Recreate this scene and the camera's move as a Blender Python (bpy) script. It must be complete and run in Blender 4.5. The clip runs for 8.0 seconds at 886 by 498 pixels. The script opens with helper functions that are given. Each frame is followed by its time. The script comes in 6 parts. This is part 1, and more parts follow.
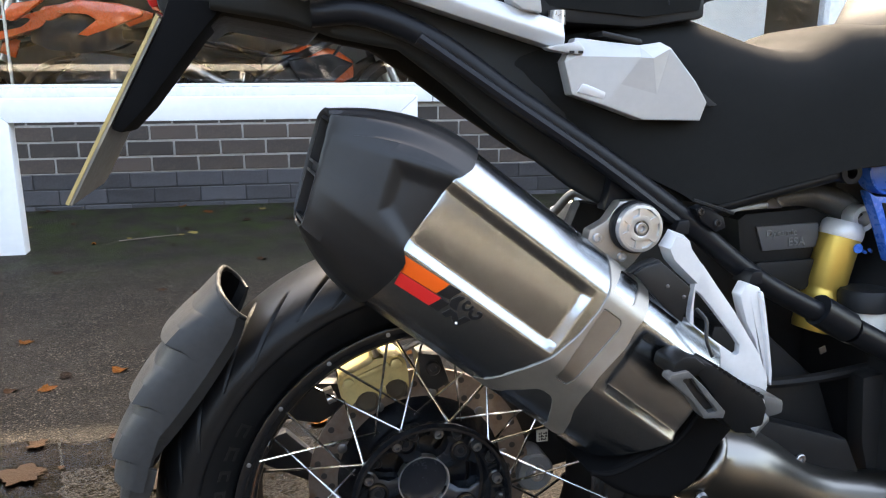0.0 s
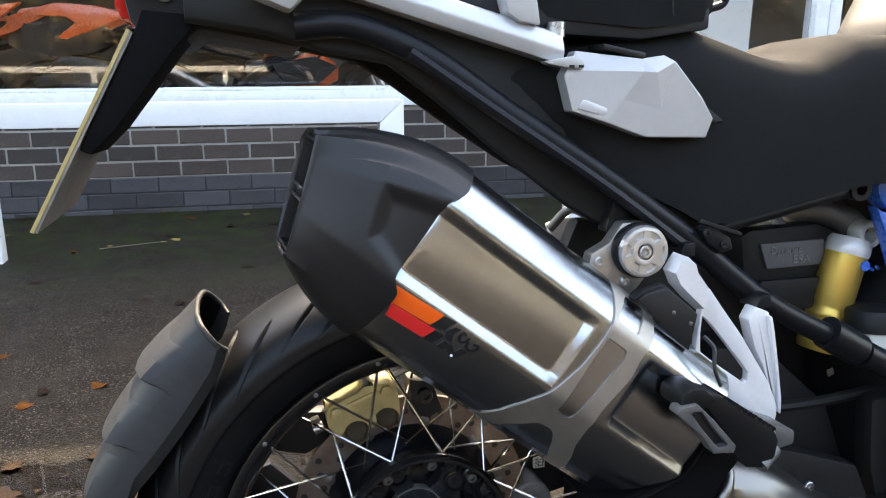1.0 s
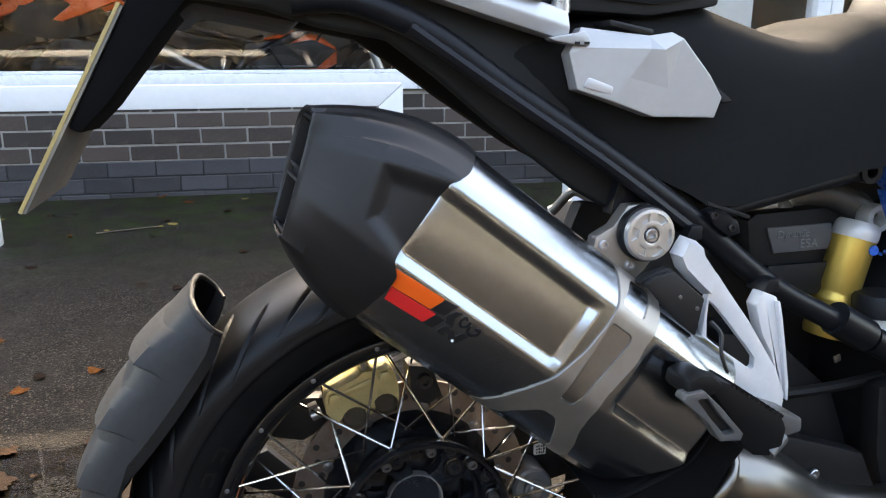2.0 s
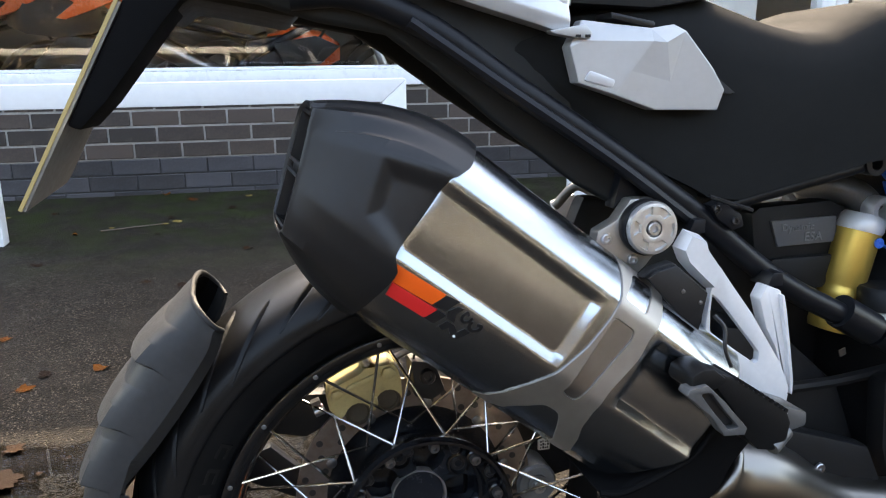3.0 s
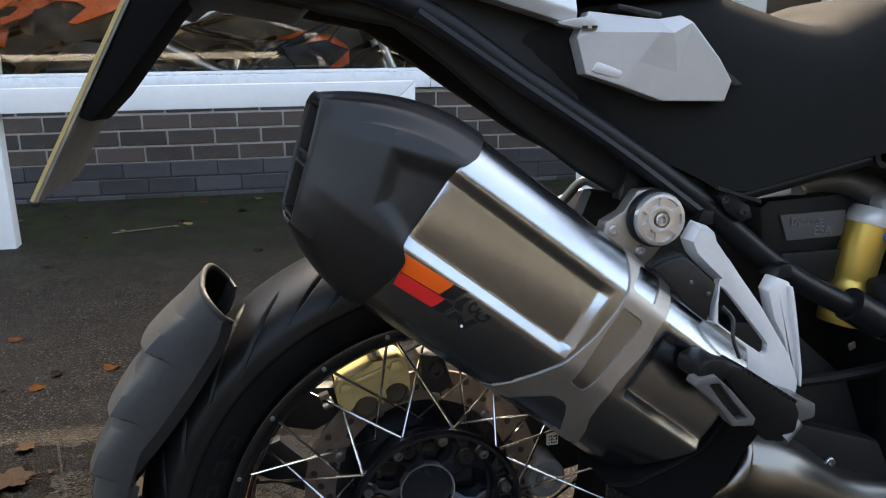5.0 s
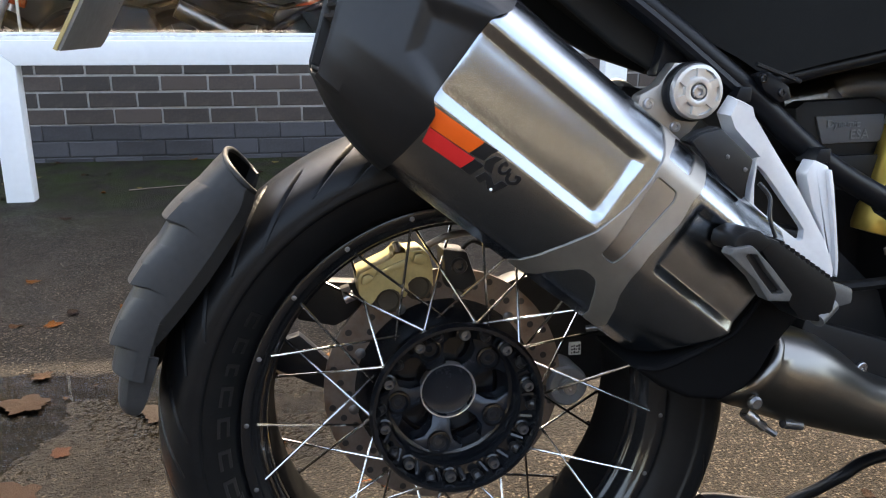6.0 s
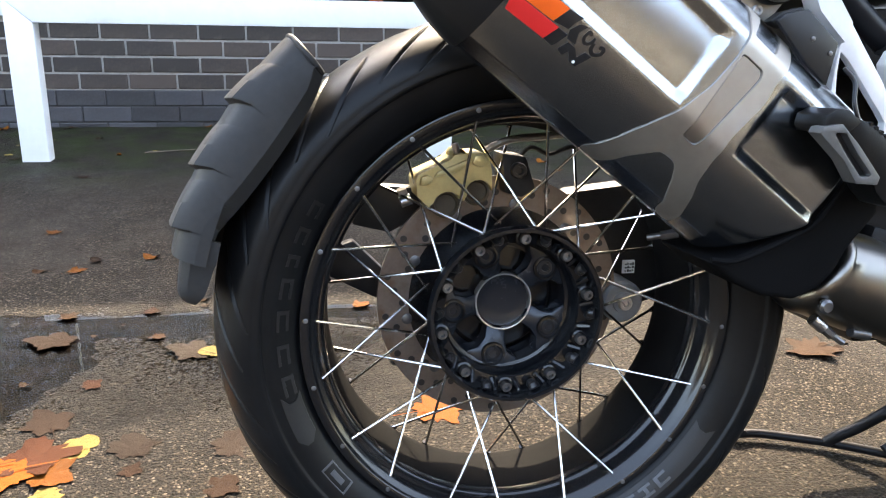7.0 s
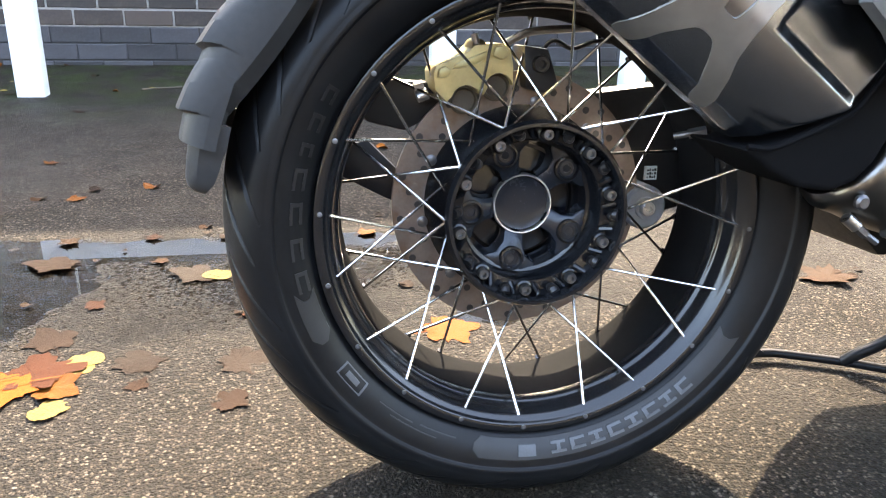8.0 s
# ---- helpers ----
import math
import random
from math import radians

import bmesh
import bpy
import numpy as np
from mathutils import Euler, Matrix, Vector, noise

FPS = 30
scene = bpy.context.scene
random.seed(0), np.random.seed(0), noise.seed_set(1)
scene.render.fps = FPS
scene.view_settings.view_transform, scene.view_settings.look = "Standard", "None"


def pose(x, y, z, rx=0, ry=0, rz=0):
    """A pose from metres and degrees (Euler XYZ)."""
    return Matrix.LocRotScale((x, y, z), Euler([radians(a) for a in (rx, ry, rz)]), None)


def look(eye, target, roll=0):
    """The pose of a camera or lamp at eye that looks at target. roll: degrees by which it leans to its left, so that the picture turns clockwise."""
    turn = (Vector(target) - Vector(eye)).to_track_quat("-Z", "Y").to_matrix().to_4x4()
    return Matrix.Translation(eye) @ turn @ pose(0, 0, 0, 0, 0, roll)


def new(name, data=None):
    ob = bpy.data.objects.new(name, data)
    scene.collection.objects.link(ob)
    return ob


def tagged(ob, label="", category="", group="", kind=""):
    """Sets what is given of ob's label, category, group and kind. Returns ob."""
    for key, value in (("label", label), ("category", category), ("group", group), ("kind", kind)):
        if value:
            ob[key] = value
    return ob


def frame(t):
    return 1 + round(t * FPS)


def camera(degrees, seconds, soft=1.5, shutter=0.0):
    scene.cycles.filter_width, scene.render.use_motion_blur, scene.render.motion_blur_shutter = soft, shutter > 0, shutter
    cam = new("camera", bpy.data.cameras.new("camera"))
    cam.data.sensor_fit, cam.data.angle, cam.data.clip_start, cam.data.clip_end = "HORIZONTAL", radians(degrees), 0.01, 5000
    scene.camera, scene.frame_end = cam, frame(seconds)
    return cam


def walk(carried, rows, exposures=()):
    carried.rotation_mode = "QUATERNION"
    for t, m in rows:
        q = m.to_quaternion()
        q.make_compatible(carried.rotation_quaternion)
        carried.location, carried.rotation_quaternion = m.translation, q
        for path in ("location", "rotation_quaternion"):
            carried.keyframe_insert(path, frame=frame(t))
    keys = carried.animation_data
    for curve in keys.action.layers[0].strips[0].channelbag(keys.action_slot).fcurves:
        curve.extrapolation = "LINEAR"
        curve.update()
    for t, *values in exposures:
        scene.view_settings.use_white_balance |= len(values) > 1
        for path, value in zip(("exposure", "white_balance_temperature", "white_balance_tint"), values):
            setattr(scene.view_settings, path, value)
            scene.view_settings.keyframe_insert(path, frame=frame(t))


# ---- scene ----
cam = camera(58.5, 8.0, soft=1.1)
PATH = [
    (0, (0.652, -4.158, 0.812), (1.035, -2.259, 0.312), 0.2),
    (0.5, (0.66, -4.132, 0.827), (1.055, -2.231, 0.346), -0.2),
    (1, (0.655, -4.108, 0.824), (1.073, -2.217, 0.325), 0.1),
    (1.5, (0.656, -4.095, 0.819), (1.078, -2.21, 0.299), 0.3),
    (3, (0.661, -4.088, 0.815), (1.067, -2.207, 0.271), -0.2),
    (3.5, (0.664, -4.091, 0.815), (1.062, -2.208, 0.272), -0.5),
    (4, (0.664, -4.091, 0.816), (1.058, -2.207, 0.273), -0.7),
    (5.3, (0.658, -4.098, 0.789), (1.032, -2.206, 0.259), -0.2),
    (5.5, (0.653, -4.106, 0.771), (1.018, -2.214, 0.235), -0.0),
    (6, (0.646, -4.103, 0.697), (0.996, -2.215, 0.137), 0.4),
    (6.5, (0.628, -4.098, 0.653), (0.968, -2.212, 0.079), 0.9),
    (7, (0.585, -4.1, 0.601), (0.93, -2.219, 0.017), 1.2),
    (7.5, (0.568, -4.087, 0.565), (0.92, -2.223, -0.068), 1.6),
    (8, (0.568, -4.084, 0.535), (0.915, -2.24, -0.158), 1.5),
]
EXPOSURE = [(0, 3.62, 8450, 11), (1, 3.44, 8400, 11), (4, 3.24, 8350, 11), (5.5, 2.80, 8350, 11), (6, 3.28, 8350, 12), (6.5, 3.50, 8300, 12), (7, 3.80, 8150, 11), (7.5, 3.88, 8000, 11), (8, 4.34, 7850, 11)]
walk(cam, [(t, look(eye, target, roll)) for t, eye, target, roll in PATH], EXPOSURE)

# ---- light ----
SUN_EL, SUN_AZ = 46.0, 75.0          # degrees; azimuth counted from +x towards +y
world = bpy.data.worlds.new("sky")
scene.world = world
world.use_nodes = True
wn = world.node_tree.nodes
sky = wn.new("ShaderNodeTexSky")
sky.sky_type = "NISHITA"
sky.sun_disc = False
sky.air_density, sky.dust_density, sky.ozone_density = 1.0, 2.6, 0.85
sky.sun_elevation = radians(SUN_EL)
sky.sun_rotation = radians(90 - SUN_AZ)
wn["Background"].inputs["Strength"].default_value = 0.15
world.node_tree.links.new(sky.outputs["Color"], wn["Background"].inputs["Color"])
sun = new("sun", bpy.data.lights.new("sun", "SUN"))
sun.data.energy, sun.data.angle, sun.data.color = 1.7, radians(0.6), (1.0, 0.93, 0.82)
ce, se = math.cos(radians(SUN_EL)), math.sin(radians(SUN_EL))
SUN_DIR = Vector((ce * math.cos(radians(SUN_AZ)), ce * math.sin(radians(SUN_AZ)), se))
sun.matrix_world = look(SUN_DIR * 30, (0, 0, 0))


# ---- materials ----
def nodes_of(name):
    m = bpy.data.materials.new(name)
    m.use_nodes = True
    nt = m.node_tree
    return m, nt, nt.nodes["Principled BSDF"]


def mat(name, col, rough=0.5, metal=0.0, var=0.15, scale=30.0, bump=0.0, bscale=400.0, rvar=0.1, stretch=None, per=0.0, coat=0.0, dirt=None, spec=0.5):
    """A procedural surface: colour with mottling at two scales, uneven gloss and fine relief."""
    m, nt, b = nodes_of(name)
    N, Lk = nt.nodes.new, nt.links.new
    tc = N("ShaderNodeTexCoord")
    src = tc.outputs["Object"]
    if stretch:
        mp = N("ShaderNodeMapping")
        mp.inputs["Rotation"].default_value = [radians(a) for a in stretch[3:6]] if len(stretch) > 3 else (0, 0, 0)
        mp.inputs["Scale"].default_value = stretch[:3]
        Lk(src, mp.inputs["Vector"])
        src = mp.outputs["Vector"]
    n1, n2 = N("ShaderNodeTexNoise"), N("ShaderNodeTexNoise")
    for n, s, d in ((n1, scale, 4), (n2, scale * 7.3, 3)):
        n.inputs["Scale"].default_value, n.inputs["Detail"].default_value = s, d
        Lk(src, n.inputs["Vector"])
    add = N("ShaderNodeMath")
    add.operation = "MULTIPLY_ADD"
    add.inputs[1].default_value = 0.45
    Lk(n2.outputs["Fac"], add.inputs[0])
    mul = N("ShaderNodeMath")
    mul.operation = "MULTIPLY"
    mul.inputs[1].default_value = 0.55
    Lk(n1.outputs["Fac"], mul.inputs[0])
    Lk(mul.outputs[0], add.inputs[2])
    fac = add.outputs[0]
    if per:
        oi = N("ShaderNodeObjectInfo")
        pa = N("ShaderNodeMath")
        pa.operation = "MULTIPLY_ADD"
        pa.inputs[1].default_value = per
        Lk(oi.outputs["Random"], pa.inputs[0])
        Lk(fac, pa.inputs[2])
        sb = N("ShaderNodeMath")
        sb.operation = "SUBTRACT"
        sb.inputs[1].default_value = per / 2
        Lk(pa.outputs[0], sb.inputs[0])
        fac = sb.outputs[0]
    ramp = N("ShaderNodeValToRGB")
    lo = [max(0.0, c * (1 - var)) for c in col]
    hi = [min(1.0, c * (1 + var)) for c in col]
    e = ramp.color_ramp.elements
    e[0].position, e[0].color = 0.3, (*lo, 1)
    e[1].position, e[1].color = 0.7, (*hi, 1)
    Lk(fac, ramp.inputs["Fac"])
    colour = ramp.outputs["Color"]
    if dirt:
        n3 = N("ShaderNodeTexNoise")
        n3.inputs["Scale"].default_value, n3.inputs["Detail"].default_value = dirt[3], 6
        Lk(tc.outputs["Object"], n3.inputs["Vector"])
        r3 = N("ShaderNodeValToRGB")
        r3.color_ramp.elements[0].position, r3.color_ramp.elements[1].position = dirt[4], dirt[4] + 0.16
        Lk(n3.outputs["Fac"], r3.inputs["Fac"])
        mx = N("ShaderNodeMixRGB")
        mx.inputs["Color2"].default_value = (*dirt[:3], 1)
        Lk(r3.outputs["Color"], mx.inputs["Fac"])
        Lk(colour, mx.inputs["Color1"])
        colour = mx.outputs["Color"]
    Lk(colour, b.inputs["Base Color"])
    rr = N("ShaderNodeMapRange")
    rr.inputs["To Min"].default_value, rr.inputs["To Max"].default_value = max(0.02, rough - rvar), min(1, rough + rvar)
    rr.inputs["From Min"].default_value, rr.inputs["From Max"].default_value = 0.3, 0.7
    Lk(fac, rr.inputs["Value"])
    Lk(rr.outputs["Result"], b.inputs["Roughness"])
    b.inputs["Metallic"].default_value = metal
    b.inputs["Specular IOR Level"].default_value = spec
    b.inputs["Coat Weight"].default_value = coat
    if bump:
        nb = N("ShaderNodeTexNoise")
        nb.inputs["Scale"].default_value, nb.inputs["Detail"].default_value = bscale, 3
        Lk(src, nb.inputs["Vector"])
        bp = N("ShaderNodeBump")
        bp.inputs["Strength"].default_value, bp.inputs["Distance"].default_value = bump, 0.001
        Lk(nb.outputs["Fac"], bp.inputs["Height"])
        Lk(bp.outputs["Normal"], b.inputs["Normal"])
    return m


M_STEEL = mat("brushed_steel", (0.362, 0.390, 0.424), 0.215, 1.0, 0.05, 9, 0.06, 2600, 0.02, stretch=(0.12, 1, 1, 0, 38, 0))
M_STRAP = mat("satin_strap_steel", (0.37, 0.34, 0.305), 0.46, 0.9, 0.10, 14, 0.0, 700, 0.06, dirt=(0.31, 0.27, 0.23, 40, 0.62))
M_PIPE = mat("exhaust_pipe_steel", (0.20, 0.188, 0.172), 0.30, 1.0, 0.03, 6, 0.0, 600, 0.01)
M_ALU = mat("cast_aluminium_silver_paint", (0.62, 0.62, 0.625), 0.38, 0.25, 0.05, 30, 0.08, 1500, 0.05)
M_SILVER = mat("silver_plastic_trim", (0.40, 0.40, 0.40), 0.38, 0.35, 0.05, 20, 0.08, 2200, 0.05)
M_RAIL = mat("silver_rail_paint", (0.48, 0.485, 0.495), 0.36, 0.4, 0.05, 20, 0.05, 1500, 0.05)
M_MACH = mat("machined_aluminium", (0.58, 0.575, 0.57), 0.34, 0.85, 0.06, 20, 0.0, 900, 0.05)
M_BLACKPL = mat("black_textured_plastic", (0.0080, 0.0083, 0.0090), 0.52, 0.0, 0.25, 25, 0.2, 1600, 0.08, spec=0.25)
M_BLACKSAT = mat("black_satin_endcap", (0.0105, 0.0105, 0.0112), 0.38, 0.0, 0.2, 18, 0.04, 2200, 0.04, spec=0.32)
M_SIDE = mat("matt_black_side_panel", (0.0085, 0.0090, 0.0088), 0.56, 0.0, 0.2, 14, 0.10, 1500, 0.05, spec=0.25)
M_FRAME = mat("black_frame_paint", (0.0065, 0.0072, 0.0090), 0.36, 0.0, 0.15, 12, 0.0, 900, 0.02, spec=0.18)
M_HUGGER = mat("grey_black_mudguard_plastic", (0.030, 0.0298, 0.0300), 0.46, 0.0, 0.15, 22, 0.12, 1700, 0.06, spec=0.12)
M_RUBBER = mat("tyre_rubber", (0.0060, 0.0063, 0.0068), 0.36, 0.0, 0.25, 28, 0.12, 900, 0.08, dirt=(0.0095, 0.0096, 0.0098, 16, 0.62), spec=0.18)
M_LETTER = mat("tyre_lettering_rubber", (0.055, 0.058, 0.063), 0.42, 0.0, 0.2, 60)
M_LETTERDK = mat("smooth_sidewall_rubber", (0.0035, 0.0036, 0.0038), 0.5, 0.0, 0.15, 60)
# Hub black for arms and cap, the sky's blue sheen put into the colour.
M_HUBARM = mat("hub_black_with_sky_sheen", (0.016, 0.02, 0.027), 0.24, 0.3, 0.2, 40, 0.03, 700, 0.06)
M_DEEPBLACK = mat("matt_black_plastic_and_shade", (0.0045, 0.0045, 0.0049), 0.72, 0.0, 0.2, 20, 0.1, 1500, 0.05, spec=0.04)
M_CASTGREY = mat("bare_grey_casting", (0.10, 0.10, 0.10), 0.40, 0.4, 0.15, 50, 0.1, 900)
M_PLUG = mat("grey_drive_plug", (0.17, 0.185, 0.20), 0.42, 0.3, 0.12, 60)
M_DULLBOLT = mat("dull_grey_bolt", (0.16, 0.16, 0.165), 0.38, 0.9, 0.2, 120, 0, 100, 0.1)
M_PISTON = mat("rusty_piston", (0.055, 0.042, 0.026), 0.6, 0.2, 0.35, 90, 0.3, 600, 0.1)
M_STRAPDK = mat("shaded_strap_panel", (0.34, 0.325, 0.31), 0.36, 1.0, 0.08, 14, 0.0, 700, 0.05)
M_UNIT = mat("grey_moulded_plate", (0.085, 0.087, 0.092), 0.5, 0.0, 0.1, 40, 0.1, 1500)
M_RIM = mat("black_rim_paint", (0.007, 0.0073, 0.008), 0.17, 0.0, 0.2, 30, 0.02, 500, 0.04, dirt=(0.016, 0.0155, 0.015, 30, 0.72))
M_BARREL = mat("shaded_rim_barrel", (0.0055, 0.0055, 0.0056), 0.75, 0.0, 0.3, 25, 0.1, 600, 0.08, spec=0.03)
M_HUB = mat("black_hub_paint", (0.006, 0.0066, 0.0080), 0.20, 0.0, 0.25, 40, 0.02, 700, 0.04, dirt=(0.014, 0.0138, 0.0135, 60, 0.74))
M_SPOKE = mat("polished_spoke_steel", (0.62, 0.60, 0.57), 0.22, 1.0, 0.05, 20, 0, 100, 0.03)
M_BOLT = mat("zinc_bolt", (0.45, 0.45, 0.46), 0.32, 1.0, 0.2, 120, 0, 100, 0.1)
M_DARKBOLT = mat("black_bolt", (0.03, 0.03, 0.032), 0.32, 0.6, 0.2, 90)
M_DISC = mat("brake_disc_steel", (0.19, 0.155, 0.135), 0.42, 0.75, 0.2, 40, 0.0, 900, 0.1, dirt=(0.15, 0.10, 0.07, 35, 0.57))
M_GOLD = mat("gold_caliper_paint", (0.5, 0.41, 0.19), 0.38, 0.35, 0.12, 40, 0.05, 900, 0.06, dirt=(0.30, 0.24, 0.12, 45, 0.62))
M_GOLDAN = mat("gold_anodised_aluminium", (0.62, 0.42, 0.10), 0.40, 0.8, 0.05, 12, 0.0, 900, 0.04)
M_SEAT = mat("seat_vinyl", (0.0120, 0.0122, 0.0120), 0.85, 0.0, 0.12, 20, 0.20, 3400, 0.05, spec=0.06)
M_ENGINE = mat("dark_engine_casting", (0.013, 0.0132, 0.014), 0.5, 0.0, 0.3, 20, 0.2, 600, 0.1, spec=0.30)
M_BLUE = mat("blue_frame_paint", (0.02, 0.13, 0.55), 0.28, 0.0, 0.1, 20, 0.05, 800, 0.05, coat=0.3)
M_ORANGE = mat("orange_sticker", (0.86, 0.112, 0.012), 0.38, 0.0, 0.05, 30)
M_RED = mat("red_sticker", (0.72, 0.025, 0.025), 0.38, 0.0, 0.05, 30)
M_BLACKST = mat("black_sticker", (0.012, 0.012, 0.013), 0.38, 0.0, 0.1, 30)
M_LENS = mat("red_lamp_lens", (0.45, 0.01, 0.01), 0.12, 0.0, 0.1, 30)
M_PLATE = mat("yellow_plate_edge", (0.37, 0.27, 0.105), 0.4, 0.0, 0.12, 60)
M_PLATEBK = mat("plate_back_grey", (0.15, 0.14, 0.125), 0.35, 0.0, 0.15, 20, dirt=(0.27, 0.235, 0.19, 14, 0.52))
M_NYLON = mat("white_reservoir_plastic", (0.62, 0.61, 0.56), 0.45, 0.0, 0.06, 30)
M_PRINT = mat("embossed_grey_print", (0.17, 0.175, 0.18), 0.45, 0.0, 0.1, 60)
M_LABEL = mat("white_label", (0.75, 0.75, 0.73), 0.5, 0.0, 0.05, 60)
M_WHITE = mat("white_gloss_paint", (0.70, 0.705, 0.715), 0.38, 0.0, 0.05, 5, 0.15, 120, 0.08, dirt=(0.50, 0.48, 0.43, 3.0, 0.72))
M_UPVC = mat("white_window_frame", (0.66, 0.67, 0.69), 0.28, 0.0, 0.04, 6, 0.05, 90, 0.06, dirt=(0.56, 0.54, 0.49, 4.0, 0.74))
M_BRICK = mat("brown_facing_brick", (0.046, 0.033, 0.027), 0.80, 0.0, 0.45, 11, 0.6, 260, 0.08, per=0.5, dirt=(0.070, 0.054, 0.047, 14, 0.60))
M_BLUEBRICK = mat("blue_engineering_brick", (0.036, 0.035, 0.040), 0.55, 0.0, 0.40, 13, 0.5, 200, 0.1, per=0.4, dirt=(0.022, 0.025, 0.021, 7, 0.58))
M_MORTAR = mat("grey_mortar", (0.27, 0.25, 0.23), 0.9, 0.0, 0.22, 12, 0.6, 300, 0.05, dirt=(0.20, 0.18, 0.165, 5, 0.62))
M_MORTARDK = mat("dark_mortar", (0.032, 0.031, 0.032), 0.9, 0.0, 0.35, 12, 0.8, 300, 0.05, dirt=(0.12, 0.11, 0.10, 9, 0.68))
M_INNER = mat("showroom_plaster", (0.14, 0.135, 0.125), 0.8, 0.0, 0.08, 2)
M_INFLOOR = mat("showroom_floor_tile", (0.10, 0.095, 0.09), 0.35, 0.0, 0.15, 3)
M_KORANGE = mat("orange_bodywork", (0.60, 0.085, 0.016), 0.28, 0.0, 0.06, 10, coat=0.4)
M_WHITEPL = mat("white_bodywork", (0.75, 0.75, 0.74), 0.3, 0.0, 0.05, 10)
M_BARK = mat("tree_bark", (0.10, 0.075, 0.055), 0.85, 0.0, 0.35, 8, 1.0, 60)
M_FOLIAGE = mat("autumn_foliage", (0.085, 0.062, 0.028), 0.6, 0.0, 0.5, 2.5)
M_IRON = mat("dark_iron_fence", (0.03, 0.03, 0.032), 0.5, 0.4, 0.2, 20)
M_CREAM = mat("cream_barrier_paint", (0.62, 0.60, 0.52), 0.5, 0.0, 0.1, 8)
LEAF_COLS = [(0.130, 0.031, 0.0045), (0.030, 0.0100, 0.0045), (0.130, 0.042, 0.0062), (0.165, 0.118, 0.036), (0.0150, 0.0076, 0.0044), (0.026, 0.0125, 0.0060)]
M_LEAVES = [mat("fallen_leaf_" + n, c, 0.55, 0.0, 0.35, 30, 0.6, 200, 0.12, per=0.5, spec=0.05, dirt=(c[0] * 0.42, c[1] * 0.42, c[2] * 0.5, 60, 0.57))
            for n, c in zip(("orange", "russet", "amber", "yellow", "brown", "tan"), LEAF_COLS)]


def glass(name, rough=0.0, tint=(1, 1, 1)):
    """Clear window glass: a mirror at grazing angles and see-through, thin."""
    m, nt, b = nodes_of(name)
    b.inputs["Base Color"].default_value = (*tint, 1)
    b.inputs["Transmission Weight"].default_value = 1.0
    b.inputs["Roughness"].default_value = rough
    b.inputs["IOR"].default_value = 1.52
    return m


M_GLASS = glass("window_glass")


# ---- mesh helpers ----
def finish(bm, name, material, smooth=40):
    bmesh.ops.recalc_face_normals(bm, faces=bm.faces)
    me = bpy.data.meshes.new(name)
    bm.to_mesh(me)
    bm.free()
    for mt in (material if isinstance(material, (list, tuple)) else [material]):
        me.materials.append(mt)
    if smooth:
        me.shade_smooth()
        me.set_sharp_from_angle(angle=radians(smooth))
    return me


def part(name, bm, material, parent, label="", smooth=40):
    ob = new(name, finish(bm, name, material, smooth))
    ob.parent = parent
    return tagged(ob, label) if label else ob


def thing(name, bm, material, label, category, group="", kind="", m=None, smooth=40):
    ob = new(name, finish(bm, name, material, smooth) if bm else None)
    if m:
        ob.matrix_world = m
    return tagged(ob, label, category, group, kind)


def soften(bm, w, seg=2, angle=28, faces=None):
    edges = [e for e in bm.edges if len(e.link_faces) == 2 and e.calc_face_angle(0) > radians(angle)]
    if w > 0 and edges:
        bmesh.ops.bevel(bm, geom=edges, offset=w, segments=seg, profile=0.6, affect="EDGES", clamp_overlap=True)


def join(bm, other):
    me = bpy.data.meshes.new("tmp")
    other.to_mesh(me)
    other.free()
    bm.from_mesh(me)
    bpy.data.meshes.remove(me)
    return bm


def box(x0, x1, y0, y1, z0, z1, bevel=0.0, m=None, seg=2):
    bm = bmesh.new()
    bmesh.ops.create_cube(bm, size=1)
    for v in bm.verts:
        v.co = Vector((x0 + (v.co.x + 0.5) * (x1 - x0), y0 + (v.co.y + 0.5) * (y1 - y0), z0 + (v.co.z + 0.5) * (z1 - z0)))
    soften(bm, bevel, seg)
    if m:
        bm.transform(m)
    return bm


def prism(pts, y0, y1, bevel=0.0, seg=2, taper=None):
    """A plate cut to the outline pts (x, z), from y0 (near side) to y1. taper: shrink of the near outline towards its middle."""
    bm = bmesh.new()
    cx, cz = sum(p[0] for p in pts) / len(pts), sum(p[1] for p in pts) / len(pts)
    k = taper if taper else 1.0
    near = [bm.verts.new((cx + (p[0] - cx) * k, y0, cz + (p[1] - cz) * k)) for p in pts]
    far = [bm.verts.new((p[0], y1, p[1])) for p in pts]
    n = len(pts)
    bm.faces.new(near)
    bm.faces.new(far[::-1])
    for i in range(n):
        bm.faces.new((near[i], near[(i + 1) % n], far[(i + 1) % n], far[i]))
    bmesh.ops.recalc_face_normals(bm, faces=bm.faces)
    soften(bm, bevel, seg)
    return bm


def smooth_line(pts, steps=6):
    """A Catmull-Rom line through pts."""
    P = [Vector(p) for p in pts]
    P = [P[0] * 2 - P[1]] + P + [P[-1] * 2 - P[-2]]
    out = []
    for i in range(1, len(P) - 2):
        a, b, c, d = P[i - 1:i + 3]
        for k in range(steps):
            t = k / steps
            out.append(0.5 * (2 * b + (c - a) * t + (2 * a - 5 * b + 4 * c - d) * t * t + (3 * b - a - 3 * c + d) * t ** 3))
    out.append(P[-2])
    return out


